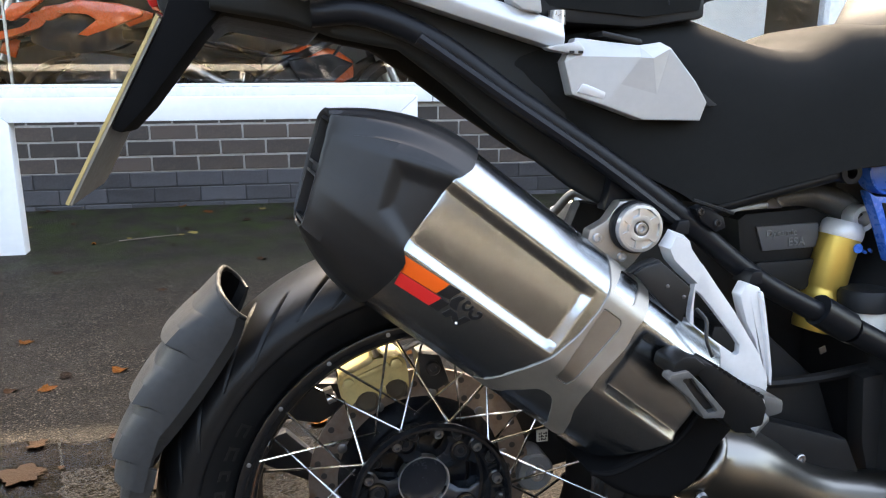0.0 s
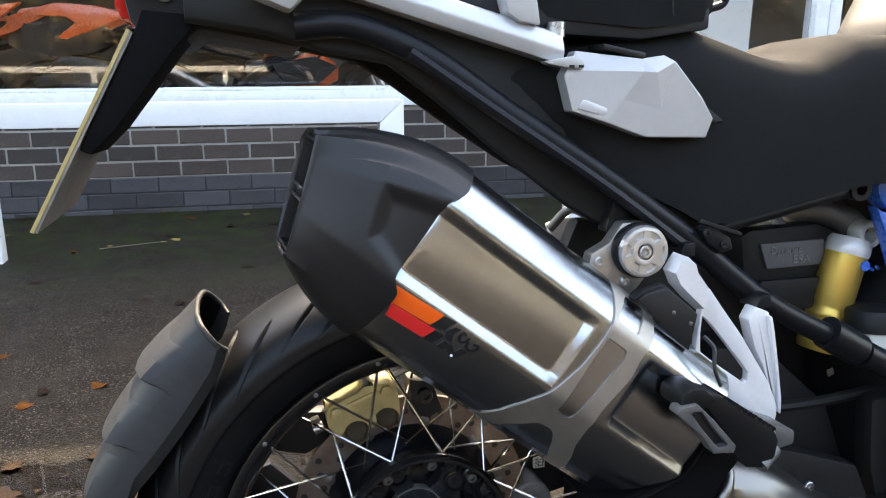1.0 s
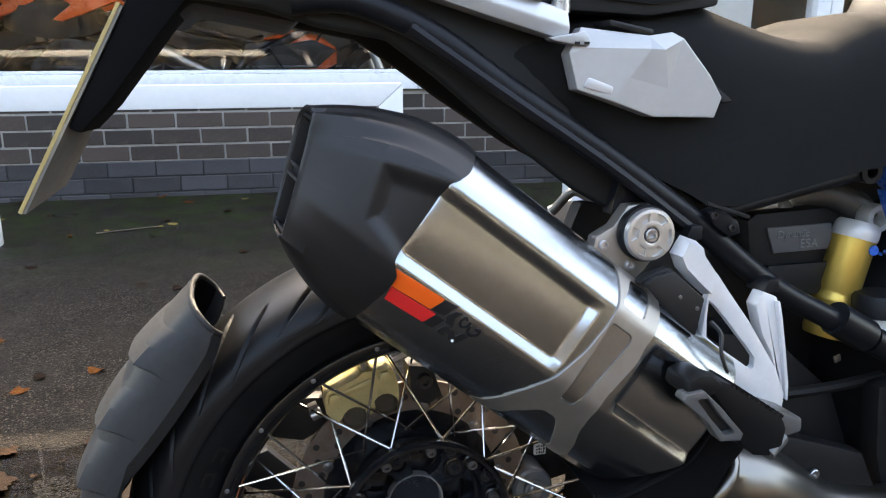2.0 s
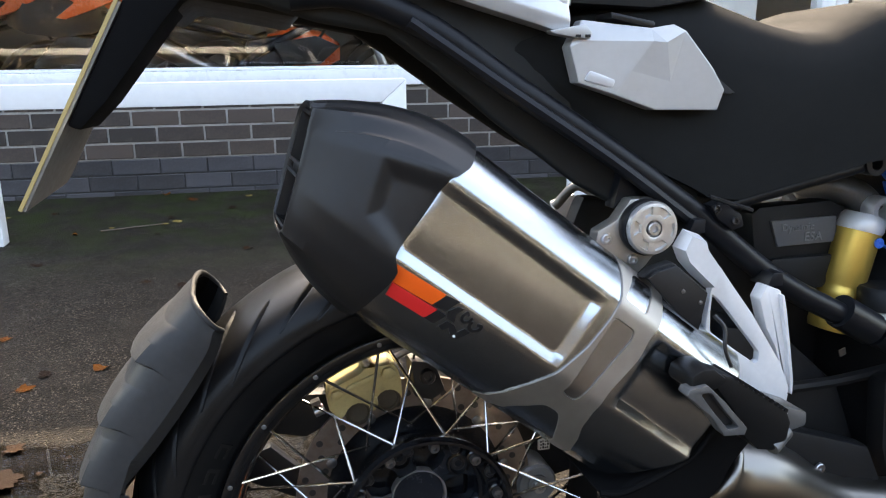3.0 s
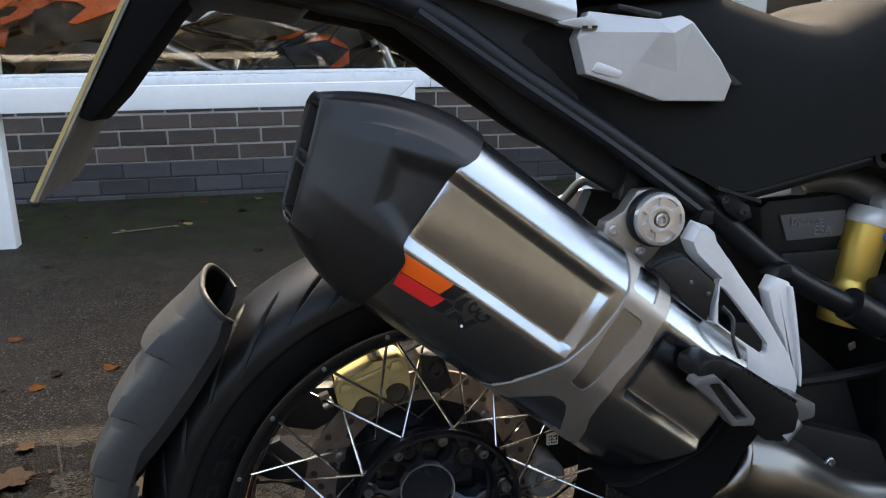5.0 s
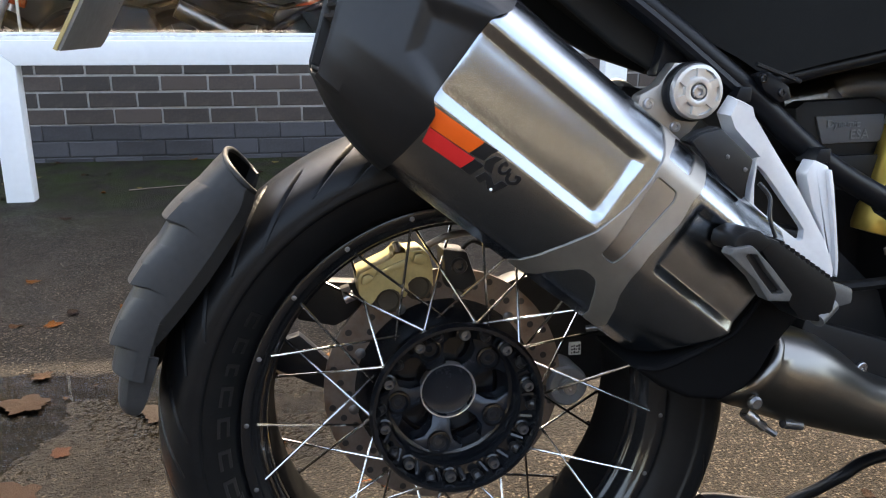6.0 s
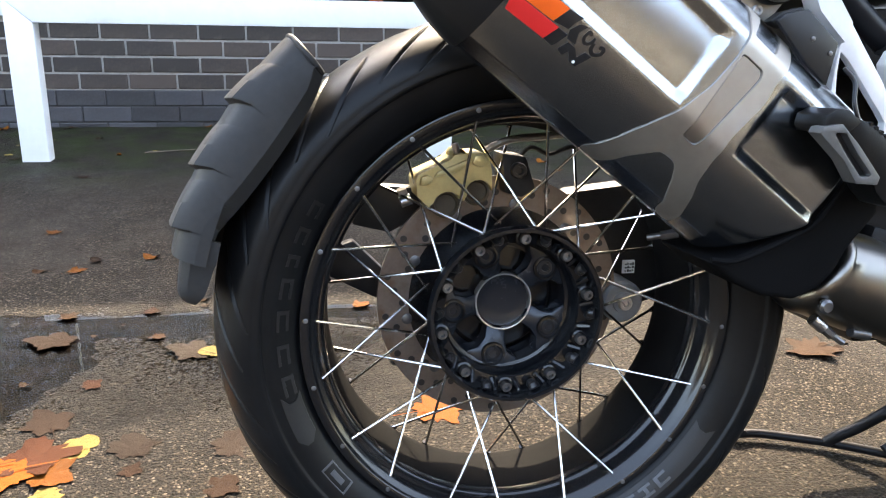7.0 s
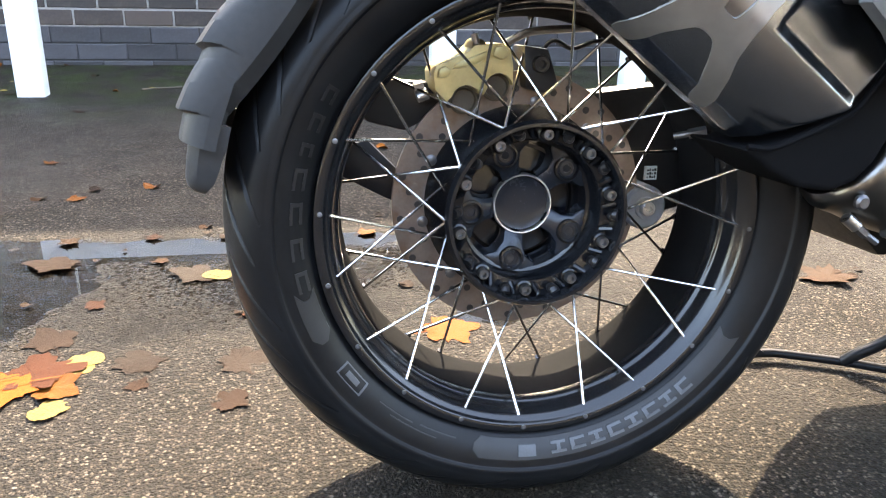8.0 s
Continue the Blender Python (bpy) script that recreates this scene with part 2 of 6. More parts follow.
def loft(rings, caps=True):
    bm = bmesh.new()
    R = [[bm.verts.new(p) for p in ring] for ring in rings]
    n = len(R[0])
    for a, b in zip(R, R[1:]):
        for i in range(n):
            bm.faces.new((a[i], a[(i + 1) % n], b[(i + 1) % n], b[i]))
    if caps:
        bm.faces.new(R[0])
        bm.faces.new(R[-1][::-1])
    bmesh.ops.recalc_face_normals(bm, faces=bm.faces)
    return bm


def tube(pts, r, seg=10, steps=6, flat=1.0, end=None):
    """A round bar along a smooth line; end: radius at the far end; flat: squash of the section."""
    line = smooth_line(pts, steps) if len(pts) > 2 else [Vector(p) for p in pts]
    rings, up = [], Vector((0, 1, 0.01)).normalized()
    for i, p in enumerate(line):
        d = (line[min(i + 1, len(line) - 1)] - line[max(i - 1, 0)]).normalized()
        if abs(d.dot(up)) > 0.97:
            up = Vector((1, 0, 0.1)).normalized()
        s = d.cross(up).normalized()
        u = s.cross(d).normalized()
        rad = r if end is None else r + (end - r) * i / (len(line) - 1)
        rings.append([p + s * rad * math.cos(2 * math.pi * k / seg) + u * rad * flat * math.sin(2 * math.pi * k / seg) for k in range(seg)])
    return loft(rings)


def lathe(profile, seg=48, closed=False, axis="y", at=(0, 0, 0)):
    """Turns (radius, along) pairs round an axis."""
    bm = bmesh.new()
    rows = []
    for k in range(seg):
        a = 2 * math.pi * k / seg
        row = []
        for r, h in profile:
            c, s = r * math.cos(a), r * math.sin(a)
            row.append(bm.verts.new({"y": (c, h, s), "z": (c, s, h), "x": (h, c, s)}[axis]))
        rows.append(row)
    m = len(profile)
    for k in range(seg):
        a, b = rows[k], rows[(k + 1) % seg]
        for i in range(m if closed else m - 1):
            bm.faces.new((a[i], a[(i + 1) % m], b[(i + 1) % m], b[i]))
    bmesh.ops.remove_doubles(bm, verts=bm.verts, dist=1e-6)
    bmesh.ops.recalc_face_normals(bm, faces=bm.faces)
    bm.transform(Matrix.Translation(at))
    return bm


def rod(p0, p1, r, seg=8, r2=None):
    p0, p1 = Vector(p0), Vector(p1)
    return tube([p0, p1], r, seg, end=r2)


def disc_bolt(at, r=0.006, h=0.005, socket=True, m=None):
    """A cap-head bolt on the near side, its head towards -y, with a recess."""
    prof = [(r, 0), (r, -h * 0.8), (r * 0.85, -h)]
    prof += [(r * 0.5, -h), (r * 0.42, -h * 0.45), (0.0, -h * 0.4)] if socket else [(0.0, -h * 1.02)]
    bm = lathe(prof, 12)
    if m:
        bm.transform(m)
    bm.transform(Matrix.Translation(at))
    return bm


# ---- ground ----
LEVEL = -0.0262          # the forecourt lies level here, round the puddle and under the motorcycle


def ease(x, a, b):
    t = np.clip((x - a) / (b - a), 0.0, 1.0)
    return t * t * (3 - 2 * t)


def ground_z(y):
    f = ease(y, -4.6, -3.45) * (1 - ease(y, -2.42, -2.30))
    return float((0.008 + 0.0125 * max(-6.0, min(3.0, y))) * (1 - f) + LEVEL * f)


def spaced(lo, hi, step, far, grow=1.35):
    mid = list(np.arange(lo, hi + step / 2, step))
    left, right, d, e = [], [], step, step
    a, b = lo, hi
    while a > -far:
        d *= grow
        a -= d
        left.append(a)
    while b < far:
        e *= grow
        b += e
        right.append(b)
    return np.array(left[::-1] + mid + right)


PUDDLES = [  # x, y, half width, half depth
    (0.24, -2.530, 0.36, 0.060), (-0.10, -2.50, 0.22, 0.08), (0.06, -2.70, 0.12, 0.20), (0.62, -2.50, 0.16, 0.040),
    (0.86, -2.88, 0.06, 0.10)]
WATER_Z = -0.0281


def build_ground():
    """One sheet from the doorstep to the horizon: coated stone chippings in the open, silted hollows that hold water."""
    gx, gy = spaced(-0.45, 1.95, 0.0032, 400), spaced(-3.62, -2.18, 0.0034, 400)
    X, Y = np.meshgrid(gx, gy)
    level = ease(Y, -4.6, -3.45) * (1 - ease(Y, -2.42, -2.30)) * ease(X, -1.2, -0.5) * (1 - ease(X, 2.2, 3.2))
    Z = (0.008 + 0.0125 * np.clip(Y, -6, 3)) * (1 - level) + LEVEL * level
    rng = np.random.default_rng(5)
    cell = 0.0044
    n = 800
    jit, hgt, rad = rng.random((n, n, 2)), rng.random((n, n)), rng.random((n, n))
    ci, cj = np.floor((X + 0.5) / cell).astype(int), np.floor((Y + 3.7) / cell).astype(int)
    stone = np.zeros_like(X)
    inside = (X > -0.45) & (X < 1.95) & (Y > -3.62) & (Y < -2.18)
    for di in (-1, 0, 1):
        for dj in (-1, 0, 1):
            a, b = np.clip(ci + di, 0, n - 1), np.clip(cj + dj, 0, n - 1)
            px, py = (a + jit[a, b, 0]) * cell - 0.5, (b + jit[a, b, 1]) * cell - 3.7
            d2 = ((X - px) ** 2 + (Y - py) ** 2) / ((0.55 + 0.5 * rad[a, b]) * cell) ** 2
            stone = np.maximum(stone, np.clip(1 - d2, 0, 1) ** 0.6 * (0.25 + 0.75 * hgt[a, b]))
    wave = 0.0016 * np.sin(X * 3.1 + 1.2 * np.sin(Y * 2.3)) + 0.0012 * np.sin(Y * 5.7 + X * 1.9) + 0.0007 * np.sin(X * 11 + Y * 7)
    sink = np.zeros_like(X)
    for px, py, hw, hd in PUDDLES:
        wob = 0.28 * np.sin(X * 31 + Y * 17) + 0.22 * np.sin(X * 67 - Y * 41) + 0.16 * np.sin(Y * 90 + X * 20)
        q = ((X - px) / hw) ** 2 + ((Y - py) / hd) ** 2 + wob
        sink = np.maximum(sink, np.clip(1.15 - q, 0, 1))
    wave = wave * (1 - 0.65 * level)
    wob = 0.20 * np.sin(X * 23 + Y * 11) + 0.16 * np.sin(X * 47 - Y * 39) + 0.12 * np.sin(Y * 71 + X * 15)
    film = np.clip(3 * (1.0 - ((X - 0.30) / 0.66) ** 2 - ((Y + 2.69) / 0.27) ** 2 + wob), 0, 1)     # a thin sheet of water with stones standing out of it
    Z = Z - 0.0021 * film
    Z = Z + np.where(inside, wave + (stone * 0.0017 - 0.0007) * (1 - 0.75 * np.clip(sink * 3, 0, 1)), 0) - sink * 0.0055
    ny, nx = X.shape
    verts = np.stack([X, Y, Z], -1).reshape(-1, 3)
    idx = np.arange(nx * ny).reshape(ny, nx)
    quads = np.stack([idx[:-1, :-1], idx[:-1, 1:], idx[1:, 1:], idx[1:, :-1]], -1).reshape(-1, 4)
    me = bpy.data.meshes.new("ground")
    me.vertices.add(len(verts))
    me.vertices.foreach_set("co", verts.astype(np.float32).ravel())
    me.loops.add(quads.size)
    me.loops.foreach_set("vertex_index", quads.astype(np.int32).ravel())
    me.polygons.add(len(quads))
    me.polygons.foreach_set("loop_start", np.arange(0, quads.size, 4, dtype=np.int32))
    me.update(calc_edges=True)
    me.shade_smooth()
    me.materials.append(asphalt())
    return tagged(new("ground", me), "worn wet asphalt forecourt with exposed stone chippings and moss", "ground", kind="structure")


def asphalt():
    m, nt, b = nodes_of("wet_asphalt")
    N, Lk = nt.nodes.new, nt.links.new
    geo = N("ShaderNodeNewGeometry")
    pos = geo.outputs["Position"]
    vor = N("ShaderNodeTexVoronoi")
    vor.inputs["Scale"].default_value = 250
    Lk(pos, vor.inputs["Vector"])
    chip = N("ShaderNodeValToRGB")
    e = chip.color_ramp.elements
    e[0].position, e[0].color = 0.0, (0.0110, 0.0088, 0.0066, 1)
    e[1].position, e[1].color = 1.0, (0.118, 0.096, 0.072, 1)
    for p, c in ((0.45, (0.0215, 0.0170, 0.0125)), (0.80, (0.042, 0.0330, 0.0235))):
        x = e.new(p)
        x.color = (*c, 1)
    warp = N("ShaderNodeTexNoise")
    warp.inputs["Scale"].default_value, warp.inputs["Detail"].default_value = 420, 2
    Lk(pos, warp.inputs["Vector"])
    wob = N("ShaderNodeVectorMath")
    wob.operation = "MULTIPLY_ADD"
    wob.inputs[1].default_value = (0.0032, 0.0032, 0.0032)
    Lk(warp.outputs["Color"], wob.inputs[0])
    Lk(pos, wob.inputs[2])
    Lk(wob.outputs[0], vor.inputs["Vector"])
    sep = N("ShaderNodeSeparateColor")
    Lk(vor.outputs["Color"], sep.inputs["Color"])
    Lk(sep.outputs["Red"], chip.inputs["Fac"])
    dirt = N("ShaderNodeTexNoise")
    dirt.inputs["Scale"].default_value, dirt.inputs["Detail"].default_value = 3.2, 7
    Lk(pos, dirt.inputs["Vector"])
    dr = N("ShaderNodeValToRGB")
    dr.color_ramp.elements[0].position, dr.color_ramp.elements[1].position = 0.42, 0.62
    Lk(dirt.outputs["Fac"], dr.inputs["Fac"])
    silt = N("ShaderNodeMixRGB")
    silt.inputs["Color2"].default_value = (0.0150, 0.0114, 0.0078, 1)
    half = N("ShaderNodeMath")
    half.operation = "MULTIPLY"
    half.inputs[1].default_value = 0.38
    Lk(dr.outputs["Color"], half.inputs[0])
    Lk(half.outputs[0], silt.inputs["Fac"])
    gap = N("ShaderNodeMapRange")             # dark binder between the stones
    gap.inputs["From Min"].default_value, gap.inputs["From Max"].default_value = 0.38, 0.68
    Lk(vor.outputs["Distance"], gap.inputs["Value"])
    binder = N("ShaderNodeMixRGB")
    binder.inputs["Color2"].default_value = (0.0090, 0.0074, 0.0058, 1)
    Lk(gap.outputs["Result"], binder.inputs["Fac"])
    Lk(chip.outputs["Color"], binder.inputs["Color1"])
    Lk(binder.outputs["Color"], silt.inputs["Color1"])
    # scattered pale chippings
    big = N("ShaderNodeTexVoronoi")
    big.inputs["Scale"].default_value = 150
    Lk(pos, big.inputs["Vector"])
    bs = N("ShaderNodeSeparateColor")
    Lk(big.outputs["Color"], bs.inputs["Color"])
    pick = N("ShaderNodeMapRange")
    pick.inputs["From Min"].default_value, pick.inputs["From Max"].default_value = 0.87, 0.92
    Lk(bs.outputs["Green"], pick.inputs["Value"])
    core = N("ShaderNodeMapRange")
    core.inputs["From Min"].default_value, core.inputs["From Max"].default_value = 0.42, 0.30
    Lk(big.outputs["Distance"], core.inputs["Value"])
    both = N("ShaderNodeMath")
    both.operation = "MULTIPLY"
    Lk(pick.outputs["Result"], both.inputs[0])
    Lk(core.outputs["Result"], both.inputs[1])
    pale = N("ShaderNodeMixRGB")
    pale.inputs["Color2"].default_value = (0.105, 0.089, 0.068, 1)
    Lk(both.outputs[0], pale.inputs["Fac"])
    Lk(silt.outputs["Color"], pale.inputs["Color1"])
    # moss grows along the foot of the wall, and worn binder shows less stone there
    xyz = N("ShaderNodeSeparateXYZ")
    Lk(pos, xyz.inputs["Vector"])
    near = N("ShaderNodeMapRange")
    near.inputs["From Min"].default_value, near.inputs["From Max"].default_value = -1.45, -0.55
    Lk(xyz.outputs["Y"], near.inputs["Value"])
    mn = N("ShaderNodeTexNoise")
    mn.inputs["Scale"].default_value, mn.inputs["Detail"].default_value = 7, 8
    Lk(pos, mn.inputs["Vector"])
    mm = N("ShaderNodeMath")
    mm.operation = "MULTIPLY"
    Lk(near.outputs["Result"], mm.inputs[0])
    mr = N("ShaderNodeValToRGB")
    mr.color_ramp.elements[0].position, mr.color_ramp.elements[1].position = 0.40, 0.62
    Lk(mn.outputs["Fac"], mr.inputs["Fac"])
    Lk(mr.outputs["Color"], mm.inputs[1])
    moss = N("ShaderNodeMixRGB")
    moss.inputs["Color2"].default_value = (0.021, 0.027, 0.0075, 1)
    Lk(mm.outputs[0], moss.inputs["Fac"])
    Lk(pale.outputs["Color"], moss.inputs["Color1"])
    # a rain-soaked patch beside the puddle
    sh = N("ShaderNodeVectorMath")
    sh.operation = "SUBTRACT"
    sh.inputs[1].default_value = (0.36, -2.73, 0)
    Lk(pos, sh.inputs[0])
    st = N("ShaderNodeVectorMath")
    st.operation = "MULTIPLY"
    st.inputs[1].default_value = (1.15, 2.7, 0)
    Lk(sh.outputs[0], st.inputs[0])
    ln = N("ShaderNodeVectorMath")
    ln.operation = "LENGTH"
    Lk(st.outputs[0], ln.inputs[0])
    wn = N("ShaderNodeTexNoise")
    wn.inputs["Scale"].default_value, wn.inputs["Detail"].default_value = 9, 8
    Lk(pos, wn.inputs["Vector"])
    ws = N("ShaderNodeMath")
    ws.operation = "MULTIPLY_ADD"
    ws.inputs[1].default_value = 1.5
    Lk(wn.outputs["Fac"], ws.inputs[0])
    Lk(ln.outputs["Value"], ws.inputs[2])
    soak = N("ShaderNodeMapRange")
    soak.inputs["From Min"].default_value, soak.inputs["From Max"].default_value = 1.75, 1.25
    Lk(ws.outputs[0], soak.inputs["Value"])
    damp = N("ShaderNodeMixRGB")
    damp.blend_type = "MULTIPLY"
    damp.inputs["Color2"].default_value = (0.42, 0.42, 0.42, 1)
    Lk(soak.outputs["Result"], damp.inputs["Fac"])
    Lk(moss.outputs["Color"], damp.inputs["Color1"])
    Lk(damp.outputs["Color"], b.inputs["Base Color"])
    wet = N("ShaderNodeMapRange")
    wet.inputs["From Min"].default_value, wet.inputs["From Max"].default_value = 0.35, 0.65
    wet.inputs["To Min"].default_value, wet.inputs["To Max"].default_value = 0.80, 0.52
    Lk(dirt.outputs["Fac"], wet.inputs["Value"])
    film = N("ShaderNodeMath")
    film.operation = "MULTIPLY_ADD"
    film.inputs[1].default_value = -0.28
    Lk(soak.outputs["Result"], film.inputs[0])
    Lk(wet.outputs["Result"], film.inputs[2])
    Lk(film.outputs[0], b.inputs["Roughness"])
    b.inputs["Specular IOR Level"].default_value = 0.10
    bn = N("ShaderNodeTexNoise")
    bn.inputs["Scale"].default_value, bn.inputs["Detail"].default_value = 520, 5
    Lk(pos, bn.inputs["Vector"])
    bp = N("ShaderNodeBump")
    bp.inputs["Strength"].default_value, bp.inputs["Distance"].default_value = 0.9, 0.004
    hgt = N("ShaderNodeMath")
    hgt.operation = "MULTIPLY_ADD"
    hgt.inputs[1].default_value = -1.1
    Lk(vor.outputs["Distance"], hgt.inputs[0])
    Lk(bn.outputs["Fac"], hgt.inputs[2])
    Lk(hgt.outputs[0], bp.inputs["Height"])
    Lk(bp.outputs["Normal"], b.inputs["Normal"])
    return m


ground = build_ground()


def build_water():
    m, nt, b = nodes_of("puddle_water")
    b.inputs["Base Color"].default_value = (0.42, 0.39, 0.34, 1)
    b.inputs["Transmission Weight"].default_value = 1.0
    b.inputs["Roughness"].default_value = 0.01
    b.inputs["IOR"].default_value = 1.55
    bm = bmesh.new()
    for x0, x1, y0, y1, z in ((-0.42, 1.02, -3.00, -2.40, WATER_Z),):
        join(bm, box(x0, x1, y0, y1, z - 0.03, z))
    ob = thing("puddle_water", bm, m, "shallow rainwater puddle lying in asphalt hollows", "puddle", kind="structure", smooth=0)
    ob.visible_shadow = False
    return ob


build_water()


# ---- the shop front ----
COURSE, PITCH, Z_A = 0.0785, 0.225, 0.4625
# X_HI: unseen east end, drawn out so the shop's shadow spans the forecourt.
X_LO, X_HI = -2.7, 11.0


def shop_front():
    wall = thing("wall_shop_front", box(X_LO, X_HI, 0.006, 0.24, -0.05, 0.524), [M_MORTAR],
                 "low brick plinth wall in brown and blue bricks under the shop window", "wall", kind="structure", smooth=0)
    low = thing("wall_footing", box(X_LO, X_HI, 0.0045, 0.02, -0.05, Z_A - 3.5 * COURSE - 0.002), [M_MORTARDK], "dark pointing of the blue brick courses", "wall", kind="structure", smooth=0)
    return wall, low


wall, footing = shop_front()


def upvc(name, label, pieces, bevel=0.006):
    bm = bmesh.new()
    for p in pieces:
        join(bm, box(*p, bevel))
    return thing(name, bm, M_UPVC, label, "window frame", kind="structure")


upvc("window_1", "white plastic shop window frame with rounded beads", [
    (X_LO, 1.425, -0.030, 0.075, 0.5245, 0.606), (X_LO, 1.425, -0.018, 0.06, 0.6065, 0.622), (1.428, 1.50, -0.030, 0.075, 0.5245, 2.30), (X_LO, X_LO + 0.08, -0.03, 0.075, 0.6225, 2.21), (X_LO, 1.425, -0.03, 0.075, 2.2205, 2.30)])
upvc("window_2", "white plastic shop window frame beside the first one", [
    (1.503, 1.575, -0.030, 0.075, 0.5245, 2.30), (1.578, 3.70, -0.030, 0.075, 0.5245, 0.606), (1.578, 3.70, -0.018, 0.06, 0.6065, 0.622), (3.703, 3.79, -0.03, 0.075, 0.5245, 2.30), (1.578, 3.70, -0.03, 0.075, 2.2205, 2.30)])
upvc("window_3", "white plastic shop window frame at the end of the front", [
    (3.793, 3.87, -0.03, 0.075, 0.5245, 2.30), (3.873, X_HI, -0.03, 0.075, 0.5245, 0.61), (3.873, X_HI, -0.03, 0.075, 2.2205, 2.30)])
for k, (a, b) in enumerate(((X_LO + 0.08, 1.428), (1.575, 3.703), (3.87, X_HI))):
    pane = thing("window_pane", box(a, b, 0.018, 0.024, 0.61, 2.225), M_GLASS, "clear shop window pane reflecting trees", "window pane", kind="structure", smooth=0)
    pane.visible_shadow = False
# Unseen upper wall and roof; their height places the shop's shadow edge.
thing("wall_above_window", box(X_LO, X_HI, 0.0, 0.24, 2.301, 2.42), M_BRICK, "unseen plain brick wall above the shop window", "wall", kind="structure", smooth=0)
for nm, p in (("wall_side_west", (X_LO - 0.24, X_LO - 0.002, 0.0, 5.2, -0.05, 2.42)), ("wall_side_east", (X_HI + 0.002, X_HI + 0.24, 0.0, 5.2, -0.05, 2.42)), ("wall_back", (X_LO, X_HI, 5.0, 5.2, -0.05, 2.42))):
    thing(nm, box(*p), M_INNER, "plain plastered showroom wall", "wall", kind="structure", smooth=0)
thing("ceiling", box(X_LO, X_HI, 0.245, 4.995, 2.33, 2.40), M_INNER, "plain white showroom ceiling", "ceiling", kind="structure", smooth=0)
thing("roof", box(X_LO - 0.3, X_HI + 0.3, -0.05, 5.3, 2.422, 2.50), M_IRON, "unseen flat dark roof that sets the shop's shadow edge", "roof", kind="structure", smooth=0)
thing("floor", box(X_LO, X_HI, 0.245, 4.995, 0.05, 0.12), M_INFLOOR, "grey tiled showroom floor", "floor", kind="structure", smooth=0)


def hoop(x0, x1):
    """A white box-section barrier: two posts and a mitred top rail."""
    top, y0, y1, w, h = 0.607, -0.850, -0.778, 0.100, 0.090
    root = thing("barrier_hoop", None, None, "white painted box-section barrier hoop on the forecourt", "barrier", "barrier hoops at the shop front")
    root.location = (x0, y0, ground_z(y0))
    d = -Vector(root.location)
    g = ground_z(y0) - 0.01
    bm = prism([(x0, top), (x1, top), (x1 - w + 0.001, top - h), (x0 + w - 0.001, top - h)], y0, y1, 0.004)
    bm.transform(Matrix.Translation(d))
    part("top_rail", bm, M_WHITE, root)
    for a, b, s in ((x0, x0 + w, 1), (x1 - w, x1, -1)):
        pts = [(a, top - 0.0015), (b, top - h - 0.0015), (b, g), (a, g)] if s > 0 else [(b, top - 0.0015), (b, g), (a, g), (a, top - h - 0.0015)]
        bm = prism(pts, y0, y1, 0.004)
        bm.transform(Matrix.Translation(d))
        part("post", bm, M_WHITE, root)
    return root


hoop(-0.475, 1.209)
hoop(1.944, 3.628)


# ---- the motorcycle ----
# Bike frame: origin at the rear wheel's middle, x forward, y to its left (away from the viewer), z up; it leans on its side stand.
BIKE = pose(0.8055, -3.3209, 0.287, -4.44, 0, 1.59)
bike = thing("motorcycle", None, None, "large adventure motorcycle with spoked rear wheel, leaning on its stand", "motorcycle", m=BIKE)


def polar(r, deg, y):
    return Vector((r * math.cos(radians(deg)), y, r * math.sin(radians(deg))))


# -- rear wheel --
WHEEL_Y = 0.0180         # the rim's and tyre's middle plane lies this far behind the hub's face


def wall_r(r):
    """Sidewall radius: the section squeezed to the tyre's true height."""
    return 0.2285 + (r - 0.2285) * 0.93


